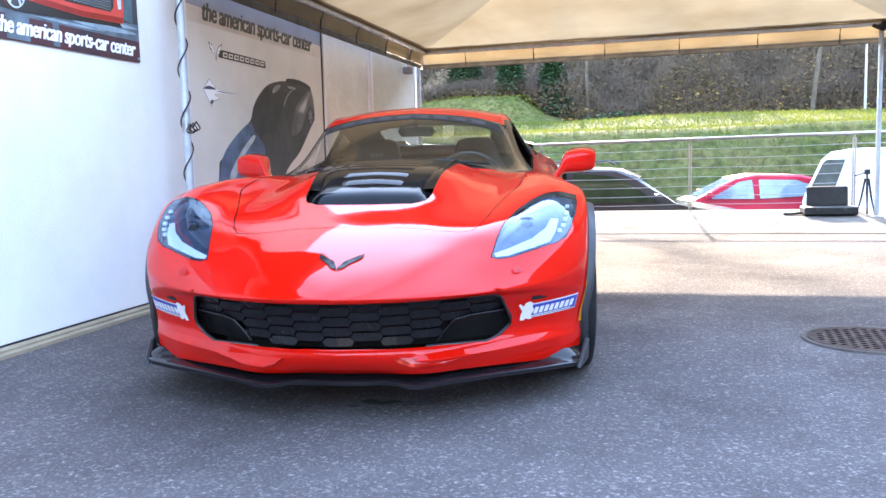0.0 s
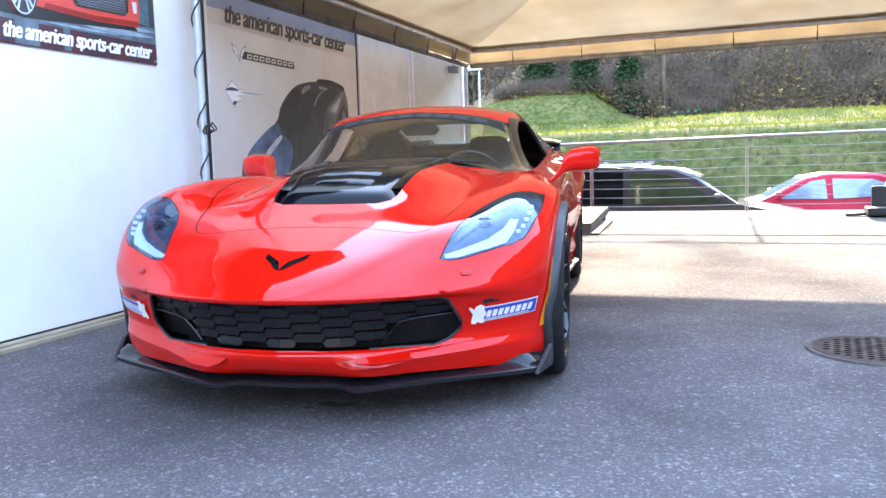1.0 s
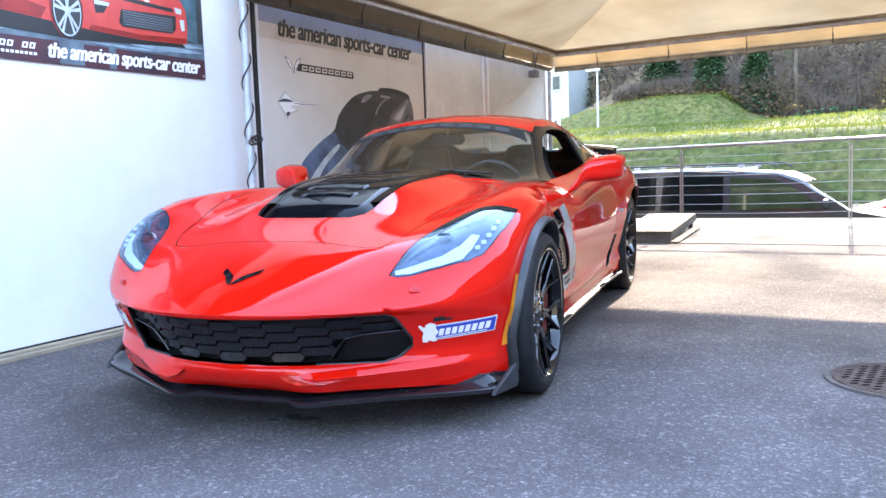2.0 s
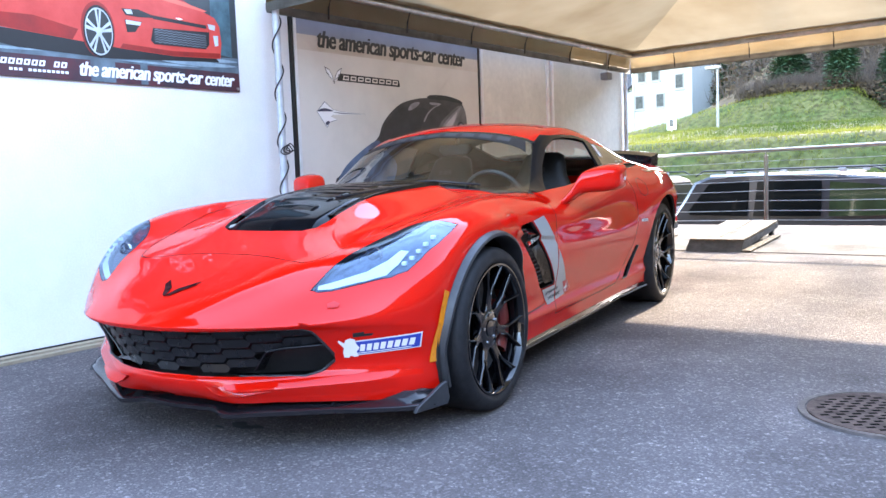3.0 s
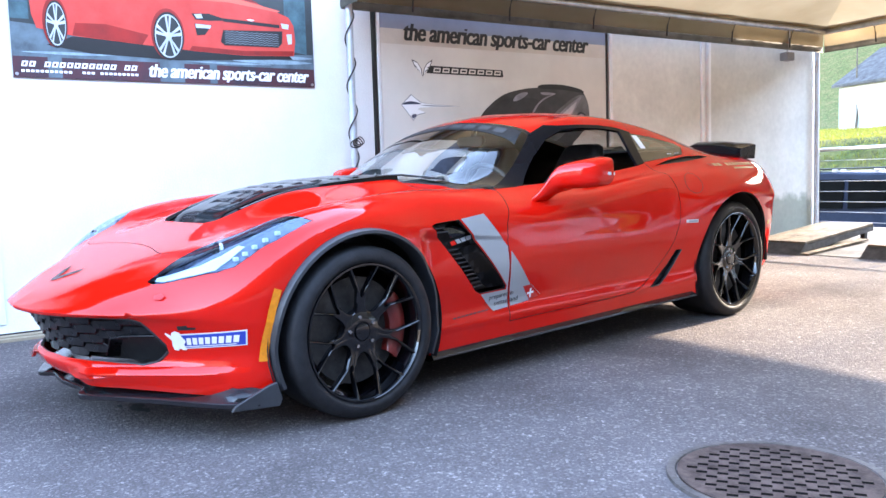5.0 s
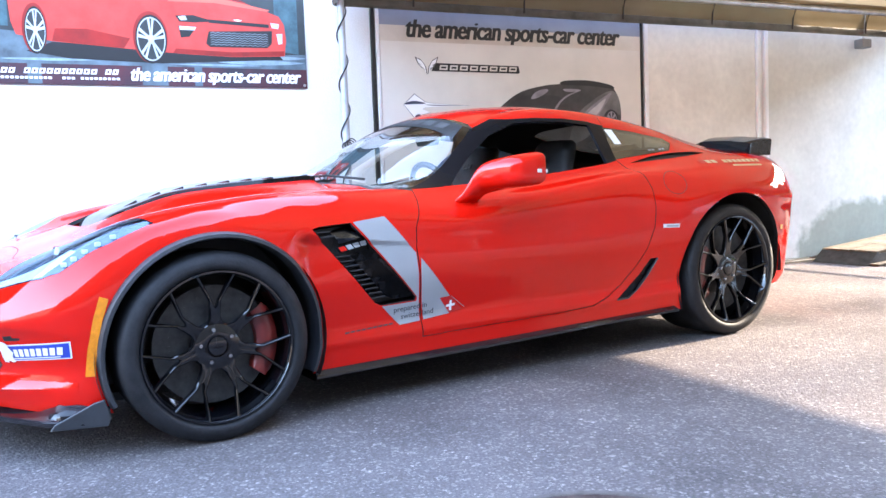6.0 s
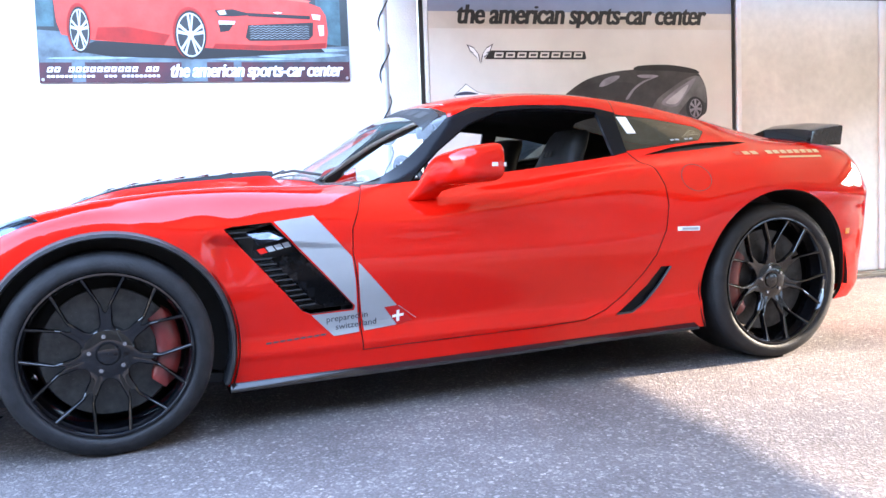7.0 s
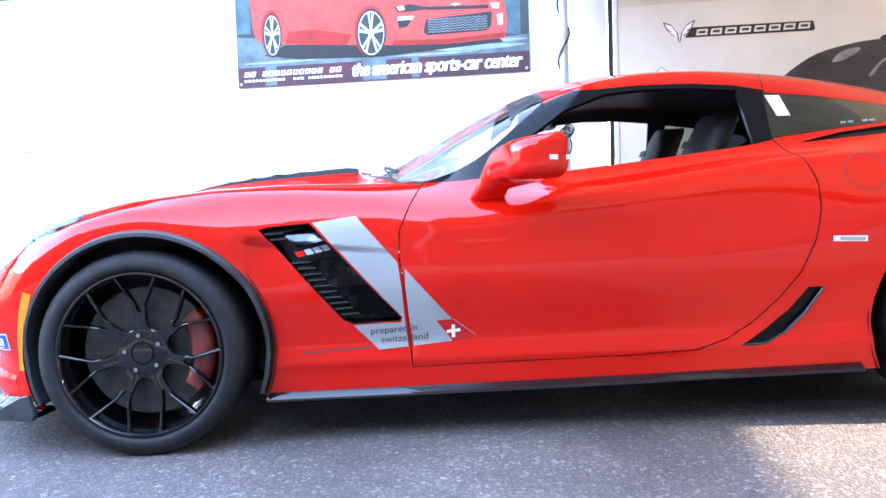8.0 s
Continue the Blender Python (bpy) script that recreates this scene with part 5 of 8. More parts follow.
for sg in (1, -1):
    bm = bmesh.new()
    shell(bm, [oval(sg * 0.33, 2.48 + 0.30 * t, 0.40 + 0.63 * t, h, 0.055, p=0.55) for t, h in ((0, 0.23), (0.25, 0.25), (0.5, 0.25), (0.68, 0.21), (0.80, 0.16), (0.92, 0.14), (0.99, 0.12), (1.02, 0.08))])
    st = part("seat", bm, M_LEATHER, car, "black leather bucket seat with high back", smooth=50)
    bm = bmesh.new()
    shell(bm, [oval(sg * 0.33, 2.28, 0.26 + z, hx, hy, p=0.5) for z, hx, hy in ((0, 0.22, 0.25), (0.12, 0.25, 0.28), (0.17, 0.23, 0.26))])
    part("cushion", bm, M_LEATHER, st, smooth=50)
    for s2 in (-1, 1):
        bm = bmesh.new()
        shell(bm, [oval(sg * 0.33 + s2 * 0.22, 2.44 + 0.26 * t, 0.42 + 0.52 * t, 0.035, 0.075, n=10) for t in (0.0, 0.4, 0.75)])
        part("bolster", bm, M_LEATHER, st, smooth=50)
    bm = bmesh.new()
    for j in range(3):
        prism(bm, [(sg * 0.33 - 0.045 + 0.032 * j + a, 2.654 + b * 0.26, 0.925 + b * 0.6) for a, b in ((0, 0), (0.024, 0), (0.024, 0.04), (0, 0.04))], (0, -0.004, 0.002))
    part("stitched_mark", bm, M_BANDGREY, st, "pale stitched mark")
bm = bmesh.new()
rows = []
for v in lin(-0.66, 0.66, 24):
    b = 0.012 * math.cos(v * 4)
    rows.append([(v, 1.62, 0.80), (v, 1.70, 0.838 + b), (v, 1.86, 0.842 + b), (v, 1.92, 0.815 + b), (v, 1.90, 0.74), (v, 1.82, 0.62), (v, 1.80, 0.35)])
grid_mesh(bm, rows)
part("dashboard", bm, M_LEATHER, car, "black wrapped dashboard", smooth=60)
bm = bmesh.new()
shell(bm, [oval(0.0, 2.2, z, hx, 0.45, p=0.4) for z, hx in ((0.25, 0.12), (0.50, 0.11), (0.53, 0.09))])
part("centre_console", bm, M_LEATHER, car, smooth=50)
bm = bmesh.new()
ring = []
for i in range(33):
    a = 2 * math.pi * i / 32
    ring.append(Vector((0.33 + 0.18 * math.cos(a), 2.02 - 0.07 * math.sin(a), 0.775 + 0.165 * math.sin(a))))
tube(bm, ring, 0.014, 8, caps=False)
for a in (0.2, math.pi - 0.2, -math.pi / 2):
    tube(bm, [(0.33, 2.0, 0.775), (0.33 + 0.175 * math.cos(a), 2.02 - 0.07 * math.sin(a), 0.775 + 0.16 * math.sin(a))], [0.03, 0.012], 8)
part("steering_wheel", bm, M_LEATHER, car, "black leather steering wheel", smooth=60)
bm = bmesh.new()
box(bm, -0.62, 2.86, 0.20, 0.62, 3.92, 0.80, 0.02)
part("luggage_floor", bm, M_LEATHER, car)
bm = bmesh.new()
shell(bm, [oval(0.0, 2.19, 1.075 + z, hx, 0.018, n=14) for z, hx in ((-0.03, 0.09), (0.0, 0.115), (0.028, 0.10))])
part("rear_view_mirror", bm, M_BLACK, car, smooth=50)
bm = bmesh.new()
tube(bm, [(0, 2.20, 1.10), (0, 2.235, 1.15)], 0.012, 8)
part("mirror_stem", bm, M_BLACK, car)

# -- stickers and small trim --
M_BLUE = mat("sticker_blue", (0.02, 0.05, 0.35), 0.35, vary=0.05)
M_WHITEFILM = mat("white_film", (0.80, 0.80, 0.80), 0.4, vary=0.04)
M_AMBER = mat("amber_lens", (0.80, 0.24, 0.01), 0.15, vary=0.1, scale=60, coat=0.5)
M_FLAGRED = mat("flag_red", (0.50, 0.004, 0.004), 0.4, vary=0.03)
M_INK = mat("dark_ink", (0.03, 0.03, 0.035), 0.5, vary=0.05)


def on_corner(a, w, lift=0.0, sg=1):
    """A place on the nose's corner: a in degrees round a point inside the fender."""
    d = Vector((math.sin(radians(a)), -math.cos(radians(a)), 0))
    o = Vector((0.45, 0.45, w))
    p, n, i, q = SKIN.ray_cast(o + d * 1.2, -d)
    p = (p if p is not None else o + d * 0.4)
    p = p + skin_normal(p) * lift
    return Vector((sg * p.x, p.y, p.z))


for sg in (1, -1):
    wc = lambda a, w, l, sg=sg: on_corner(a, w, l, sg)
    tilt = lambda a: 0.0004 * (a - 50)
    bx = lambda a0, a1, w0, w1: [(a0, w0 + tilt(a0)), (a1, w0 + tilt(a1)), (a1, w1 + tilt(a1)), (a0, w1 + tilt(a0))]
    k = part("bumper_sticker", decal(bx(31, 71, 0.340, 0.396), wc, 0.0015, 3.0), M_WHITEFILM, car, "blue and white sponsor sticker")
    part("sticker_field", decal(bx(32, 70.3, 0.344, 0.392), wc, 0.003, 3.0), M_BLUE, k)
    for j in range(8):
        a0 = 38.5 + 3.7 * j
        part("sticker_bar", decal([(a0, 0.356 + tilt(a0)), (a0 + 2.7, 0.356 + tilt(a0)), (a0 + 3.2, 0.382 + tilt(a0)), (a0 + 0.5, 0.382 + tilt(a0))], wc, 0.0045, 3.0), M_WHITEFILM, k)
    part("sticker_bar", decal(bx(37, 66, 0.348, 0.351), wc, 0.0045, 3.0), M_WHITEFILM, k)
    blob = [(29.5, 0.332), (32.5, 0.330), (33.0, 0.340), (35.5, 0.332), (38.0, 0.334), (36.8, 0.352), (38.5, 0.366), (36.5, 0.384), (36.0, 0.398), (33.5, 0.404), (31.0, 0.398), (30.2, 0.386), (27.5, 0.398), (26.8, 0.392), (29.8, 0.368), (29.2, 0.350)]
    part("sticker_shape", decal(blob, wc, 0.006, 3.0), M_WHITEFILM, k, "plain white cut-out shape")
    part("sticker_patch", decal([(35, 0.404), (45, 0.408), (46, 0.416), (41, 0.416), (41, 0.424), (35, 0.420)], wc, 0.0015, 3.0), M_BLACK, k, "torn black tape")
    mk = [(0.402, 0.540), (0.428, 0.530), (0.405, 0.460), (0.388, 0.380), (0.380, 0.285), (0.352, 0.285), (0.362, 0.380), (0.380, 0.470)]
    ms = lambda a, b, l, sg=sg: Vector((sg * on_side(a, b, l).x, on_side(a, b, l).y, on_side(a, b, l).z))
    bm = decal(mk, ms, 0.004)
    part("side_marker", bm, M_AMBER, car, "amber side marker lamp")
    rd = decal([(3.845, 0.55), (3.875, 0.55), (3.875, 0.525), (3.845, 0.525)], ms, 0.004)
    part("rear_reflector", rd, M_AMBER, car)

part("silver_stripe", decal([(1.310, 0.7165), (1.448, 0.731), (1.574, 0.582), (1.584, 0.50), (1.590, 0.38), (1.596, 0.306), (1.502, 0.300), (1.424, 0.3840), (1.578, 0.388), (1.581, 0.405)], on_side, 0.0035, 0.008), M_SILVER, car, "silver diagonal stripe on the fender")
part("silver_stripe", decal([(1.597, 0.560), (1.739, 0.391), (1.700, 0.388), (1.738, 0.318), (1.614, 0.308), (1.603, 0.40), (1.596, 0.50)], on_side, 0.002, 0.02), M_SILVER, car, "silver diagonal stripe on the door")
fl = part("flag_sticker", decal([(1.690, 0.388), (1.742, 0.390), (1.800, 0.330), (1.738, 0.320)], on_side, 0.0035, 0.02), M_FLAGRED, car, "small red flag sticker with white cross")
part("flag_cross", decal([(1.720, 0.346), (1.764, 0.350), (1.765, 0.360), (1.721, 0.356)], on_side, 0.005, 0.02), M_WHITEFILM, fl)
part("flag_cross", decal([(1.736, 0.330), (1.747, 0.331), (1.748, 0.374), (1.737, 0.373)], on_side, 0.0055, 0.02), M_WHITEFILM, fl)
part("flag_edge", decal([(1.742, 0.391), (1.7455, 0.391), (1.815, 0.336), (1.812, 0.336)], on_side, 0.004, 0.02), M_SILVER, fl)
for txt, u0, w0, wd in (("prepared in", 1.478, 0.352, 0.150), ("switzerland", 1.510, 0.322, 0.150)):
    bm = fit_letters(txt, wd, 0.023, thick=0.0006)
    for v in bm.verts:
        q = on_side(u0 + v.co.x, w0 + v.co.y + 0.05 * v.co.x, 0.004 + v.co.z)
        v.co = q
    part("lettering", bm, M_INK, car, "small dark lettering on the stripe")
for k in range(9):
    a = 1.262 + 0.024 * k
    part("print_bar", decal([(a, 0.296 + 0.0012 * k), (a + 0.019, 0.297 + 0.0012 * k), (a + 0.021, 0.303 + 0.0012 * k), (a + 0.002, 0.302 + 0.0012 * k)], on_side, 0.002, 0.03), M_INK, car)
st = part("side_sticker", decal([(2.935, 0.592), (3.035, 0.588), (3.035, 0.606), (2.935, 0.609)], on_side, 0.002, 0.03), M_WHITEFILM, car, "small white sponsor sticker")
part("sticker_bar", decal([(2.955, 0.595), (3.028, 0.592), (3.028, 0.602), (2.955, 0.604)], on_side, 0.0035, 0.03), M_SILVER, st)
M_GOLD = mat("gold_film", (0.62, 0.40, 0.22), 0.4, vary=0.05)
for k in range(12):
    if k == 3:
        continue
    a = 3.30 + 0.039 * k
    part("print_bar", decal([(a, 0.893), (a + 0.030, 0.893), (a + 0.034, 0.908), (a + 0.004, 0.908)], on_side, 0.002, 0.03), M_GOLD if k > 0 else M_FLAGRED, car)
part("print_bar", decal([(3.50, 0.874), (3.75, 0.872), (3.75, 0.880), (3.50, 0.882)], on_side, 0.002, 0.03), M_GOLD, car)
bm = bmesh.new()
tube(bm, [on_side(3.055 + 0.066 * math.cos(a), 0.805 + 0.056 * math.sin(a), -0.0006) for a in lin(0, 2 * math.pi, 28)], 0.0018, 5, caps=False)
part("fuel_flap_seam", bm, M_INK, car, "round fuel flap outline")
bm = decal([(2.842, 1.080), (2.892, 1.078), (2.910, 1.004), (2.866, 1.004)], on_side, 0.003, 0.03)
part("paper_sheet", bm, M_WHITEFILM, car, "white price sheet behind the quarter window")
for k in (0, 1, 3, 4):
    a = 3.06 + 0.024 * k
    part("print_bar", decal([(a, 0.966 + 0.001 * k), (a + 0.018, 0.967 + 0.001 * k), (a + 0.018, 0.974 + 0.001 * k), (a, 0.973 + 0.001 * k)], on_side, 0.003, 0.03), M_SILVER, car)
# door pull below the belt corner
bm = decal([(2.905, 0.862), (2.955, 0.872), (2.950, 0.838), (2.925, 0.835)], on_side, -0.001)
part("door_pull", bm, M_FLAGRED, car, "recessed door pull")
# windscreen band and its row of bars
band = part("windscreen_band", decal([(1.975, -0.54), (2.070, -0.50), (2.084, -0.40), (2.078, -0.2), (2.074, 0.0), (2.078, 0.2), (2.084, 0.40), (2.070, 0.50), (1.975, 0.54), (1.985, 0.30), (1.99, 0.0), (1.985, -0.30)], on_top, 0.0015, 0.05), M_BLACK, car, "black sun band across the windscreen top")
for k in range(8):
    v = -0.385 + 0.11 * k
    part("band_bar", decal([(2.008, v - 0.034), (2.008, v + 0.044), (2.058, v + 0.036), (2.058, v - 0.042)], on_top, 0.003, 0.05), M_BANDGREY, band)
# nose badge: two crossed black wings
for sg in (1, -1):
    wg = lambda u, v, l, sg=sg: on_top(u, sg * v, l)
    bm = decal([(-0.068, 0.0), (-0.048, 0.004), (-0.012, 0.018), (0.042, 0.080), (0.010, 0.076), (-0.022, 0.044), (-0.056, 0.020)], wg, 0.004, 0.03)
    bmesh.ops.solidify(bm, geom=bm.faces, thickness=-0.006)
    part("nose_badge", bm, M_BLACKGLOSS, car, "black winged nose badge")
    w2 = lambda a, b, l, sg=sg: on_corner(a, b, l, sg)
    part("washer_cover", decal([(23, 0.510), (28, 0.510), (29, 0.522), (26, 0.530), (22.5, 0.522)], w2, 0.006, 3.0), M_FLAGRED, car)
# wiper
bm = bmesh.new()
tube(bm, [on_top(1.50, 0.02, 0.012), on_top(1.515, 0.22, 0.014), on_top(1.575, 0.46, 0.014)], 0.006, 6)
tube(bm, [on_top(1.50, -0.50, 0.012), on_top(1.50, -0.25, 0.014), on_top(1.52, -0.02, 0.014)], 0.006, 6)
part("wiper", bm, M_BLACK, car, smooth=True)

# ---- prints on the wall: flat shapes in thin layers ----
def flat(parent, name, pts, layer, material, label=""):
    """A printed shape on the wall: an outline in (y, z), some layers of 0.8 mm above the sheet."""
    bm = bmesh.new()
    x = WX + 0.012 + 0.0008 * layer
    bm.faces.new([bm.verts.new((x, a, b)) for a, b in pts])
    bm.normal_update()
    for f in bm.faces:
        if f.normal.x < 0:
            f.normal_flip()
    me = bpy.data.meshes.new(name)
    bm.to_mesh(me)
    bm.free()
    me.materials.append(material)
    ob = new(name, me)
    ob.parent = parent
    if label:
        ob["label"] = label
    return ob


def round_out(pts, n=4):
    """A closed outline rounded through its points."""
    k = len(pts)
    out = []
    for i in range(k):
        p0, p1, p2, p3 = [np.array(pts[(i + d) % k]) for d in (-1, 0, 1, 2)]
        for j in range(n):
            t = j / n
            out.append(tuple(0.5 * (2 * p1 + (p2 - p0) * t + (2 * p0 - 5 * p1 + 4 * p2 - p3) * t * t + (3 * p1 - p0 - 3 * p2 + p3) * t**3)))
    return out


def wall_text(parent, text, y0, z0, width, height, layer, material, shear=0.0, bold=0.035):
    bm = fit_letters(text, width, height, shear, 0.001, bold, True)
    for v in bm.verts:
        v.co = Vector((WX + 0.012 + 0.0008 * layer + v.co.z, y0 + v.co.x, z0 + v.co.y))
    return part("lettering", bm, material, parent)


def disc(cy, cz, ry, rz, n=28, a0=0.0):
    return [(cy + ry * math.cos(a0 + 2 * math.pi * i / n), cz + rz * math.sin(a0 + 2 * math.pi * i / n)) for i in range(n)]


def rect(y0, z0, y1, z1):
    return [(y0, z0), (y1, z0), (y1, z1), (y0, z1)]


def print_mat(name, col, rough=0.4, vary=0.1, scale=3.0, col2=None):
    return mat(name, col, rough, vary=vary, scale=scale, col2=col2)


P_DARK = print_mat("print_night", (0.035, 0.045, 0.05), vary=0.3, scale=2.5, col2=(0.012, 0.016, 0.018, 1))
P_TEAL = print_mat("print_teal", (0.06, 0.14, 0.17), vary=0.3, scale=9, col2=(0.022, 0.055, 0.07, 1))
P_FLOOR = print_mat("print_wet_floor", (0.13, 0.19, 0.23), vary=0.4, scale=6, col2=(0.05, 0.07, 0.085, 1))
P_SHEEN = print_mat("print_floor_sheen", (0.30, 0.42, 0.48), vary=0.4, scale=8, col2=(0.14, 0.20, 0.24, 1))
P_STRIP = print_mat("print_strip", (0.030, 0.024, 0.036), vary=0.4, scale=2.2, col2=(0.13, 0.014, 0.022, 1))
P_RED = print_mat("print_red", (0.66, 0.065, 0.05), vary=0.15, scale=4, col2=(0.52, 0.030, 0.022, 1))
P_REDHI = print_mat("print_red_light", (0.78, 0.13, 0.09), vary=0.1)
P_REDLO = print_mat("print_red_shade", (0.36, 0.012, 0.008), vary=0.3, scale=6, col2=(0.20, 0.008, 0.006, 1))
P_BLACK = print_mat("print_black", (0.012, 0.012, 0.014), vary=0.2)
P_GREY = print_mat("print_grey", (0.16, 0.17, 0.18), vary=0.2, scale=9)
P_SILV = print_mat("print_silver", (0.50, 0.56, 0.60), vary=0.15, scale=9)
P_MESH = print_mat("print_mesh", (0.24, 0.29, 0.33), vary=0.2, scale=9)
P_WHITE = print_mat("print_white", (0.88, 0.88, 0.89), vary=0.03)
P_BANNER = print_mat("banner_grey", (0.69, 0.655, 0.60), 0.5, vary=0.10, scale=0.8)
P_TAN = print_mat("banner_tan", (0.64, 0.58, 0.50), 0.5, vary=0.12, scale=1.5)
P_SKY = print_mat("banner_blue", (0.26, 0.29, 0.36), 0.5, vary=0.12, scale=1.5)
P_CHAR = print_mat("banner_charcoal", (0.052, 0.047, 0.048), 0.45, vary=0.35, scale=3)
P_CHARDEEP = print_mat("banner_charcoal_deep", (0.034, 0.031, 0.033), 0.45, vary=0.3, scale=3)
P_CHAR2 = print_mat("banner_charcoal_light", (0.15, 0.145, 0.145), 0.45, vary=0.3, scale=5)
P_BLUEDARK = print_mat("banner_navy", (0.035, 0.045, 0.085), 0.45, vary=0.2)
P_STEELBLUE = print_mat("banner_blue_car", (0.10, 0.16, 0.27), 0.45, vary=0.35, scale=4)

# poster with a red coupe
Y0, Y1, Z0, Z1 = 2.755, 4.712, 1.597, 2.72
bm = bmbox(WX + 0.001, Y0, Z0, WX + 0.012, Y1, Z1, 0.001)
poster = tagged(part("poster", bm, P_DARK), "wide advertising poster of a red coupe on a wet floor", "poster")
flat(poster, "print_strip", rect(Y0, Z0, Y1, 1.725), 1, P_STRIP)
flat(poster, "print_floor", [(Y0, 1.725), (Y1, 1.725), (Y1, 1.83), (4.0, 1.80), (3.2, 1.90), (Y0, 1.93)], 1, P_FLOOR)
for a, b in ((2.95, 3.03), (3.62, 3.78), (3.95, 4.0)):
    flat(poster, "print_reflection", rect(a, 1.60, b, 1.74), 2, P_FLOOR)
flat(poster, "print_backdrop", [(4.50, 1.85), (4.66, 1.83), (4.66, Z1), (4.50, Z1)], 1, P_TEAL)
flat(poster, "print_backdrop", rect(Y0, 1.95, 2.86, Z1), 1, P_TEAL)
for y0, y1, z, d in ((2.80, 3.35, 1.752, 0.014), (3.30, 3.62, 1.775, 0.020), (3.80, 4.40, 1.742, 0.012), (4.10, 4.70, 1.765, 0.026), (4.40, 4.71, 1.800, 0.018)):
    flat(poster, "print_floor_sheen", round_out([(y0, z), ((y0 + y1) / 2, z - d * 0.6), (y1, z + d * 0.2), ((y0 + y1) / 2, z + d * 0.7)]), 2, P_SHEEN)
flat(poster, "print_shadow", [(2.95, 1.80), (3.2, 1.76), (3.75, 1.745), (4.55, 1.79), (4.5, 1.84), (3.1, 1.86)], 3, P_BLACK)
flat(poster, "print_car", [(2.875, 1.98), (2.90, 1.90), (3.10, 1.865), (3.52, 1.835), (3.86, 1.812), (4.20, 1.800), (4.56, 1.815), (4.575, 1.92), (4.565, 2.03), (4.53, 2.085), (4.30, 2.165), (4.02, 2.21), (3.86, 2.36), (3.55, 2.44), (3.15, 2.44), (2.92, 2.33), (2.86, 2.18)], 4, P_RED)
flat(poster, "print_highlight", [(3.80, 2.15), (4.10, 2.155), (4.45, 2.115), (4.47, 2.125), (4.15, 2.185), (3.85, 2.19)], 5, P_REDHI)
flat(poster, "print_flank", [(3.10, 1.868), (3.52, 1.836), (3.56, 1.90), (3.30, 1.95), (3.12, 1.945)], 4.5, P_REDLO)
flat(poster, "print_flank", [(3.82, 1.815), (4.20, 1.802), (4.555, 1.818), (4.56, 1.850), (4.20, 1.832), (3.84, 1.845)], 4.5, P_REDLO)
flat(poster, "print_bonnet", [(3.86, 2.215), (4.02, 2.215), (4.32, 2.165), (4.10, 2.235), (3.92, 2.26)], 4.5, P_REDLO)
flat(poster, "print_glass", [(3.10, 2.27), (3.20, 2.40), (3.52, 2.40), (3.80, 2.33), (3.92, 2.22), (3.45, 2.23)], 5, P_BLACK)
for cyw, czw, ry, rz in ((3.010, 1.929, 0.062, 0.146), (3.688, 1.900, 0.098, 0.158)):
    flat(poster, "print_arch", disc(cyw - 0.004, czw + 0.012, ry + 0.010, rz + 0.010), 5, P_REDLO)
    flat(poster, "print_tyre", disc(cyw, czw, ry, rz), 6, P_BLACK)
    flat(poster, "print_rim", disc(cyw, czw, ry * 0.90, rz * 0.90), 7, P_SILV)
    flat(poster, "print_barrel", disc(cyw, czw, ry * 0.84, rz * 0.84), 7.5, P_DARK)
    for i in range(10):
        a = 2 * math.pi * (i // 2) / 5 + (0.17 if i % 2 else -0.17) + 0.3
        c, s = math.cos(a), math.sin(a)
        flat(poster, "print_spoke", [(cyw - 0.045 * ry * s + 0.12 * ry * c, czw + 0.045 * rz * c + 0.12 * rz * s), (cyw + 0.045 * ry * s + 0.12 * ry * c, czw - 0.045 * rz * c + 0.12 * rz * s), (cyw + 0.84 * ry * c + 0.07 * ry * s, czw + 0.84 * rz * s - 0.07 * rz * c), (cyw + 0.84 * ry * c - 0.07 * ry * s, czw + 0.84 * rz * s + 0.07 * rz * c)], 8, P_SILV)
    flat(poster, "print_hub", disc(cyw, czw, ry * 0.2, rz * 0.2, 12), 9, P_SILV)
flat(poster, "print_grille", [(4.055, 1.965), (4.48, 1.985), (4.475, 1.90), (4.445, 1.868), (4.06, 1.862), (4.035, 1.885)], 6, P_BLACK)
for k in range(6):
    z = 1.882 + 0.0155 * k
    n = 22
    zig = [(4.065 + 0.385 * i / n, z + (0.0045 if i % 2 else -0.0045)) for i in range(n + 1)]
    flat(poster, "print_mesh", zig + [(a, b - 0.0038) for a, b in reversed(zig)], 7, P_MESH)
flat(poster, "print_lamp", [(3.845, 2.060), (3.96, 2.068), (4.05, 2.045), (4.06, 2.028), (3.96, 2.020), (3.87, 2.022)], 6, P_BLACK)
flat(poster, "print_lamp_glint", [(3.862, 2.055), (3.91, 2.062), (3.92, 2.034), (3.88, 2.030)], 7, P_SILV)
flat(poster, "print_upper_grille", [(4.05, 2.045), (4.46, 2.028), (4.46, 2.005), (4.06, 2.022)], 6, P_BLACK)
flat(poster, "print_lamp_glint", [(4.47, 2.040), (4.53, 2.034), (4.525, 2.000), (4.48, 2.005)], 7, P_SILV)
flat(poster, "print_intake", [(3.862, 1.995), (3.98, 1.992), (3.93, 1.925), (3.875, 1.918)], 6, P_BLACK)
flat(poster, "print_intake", [(3.868, 1.993), (3.975, 1.990), (3.965, 1.968), (3.87, 1.968)], 7, P_SILV)
flat(poster, "print_intake", [(4.51, 1.965), (4.55, 1.968), (4.548, 1.900), (4.52, 1.895)], 6, P_SILV)
flat(poster, "print_emblem", [(4.22, 2.048), (4.25, 2.052), (4.28, 2.046), (4.25, 2.038)], 8, P_WHITE)
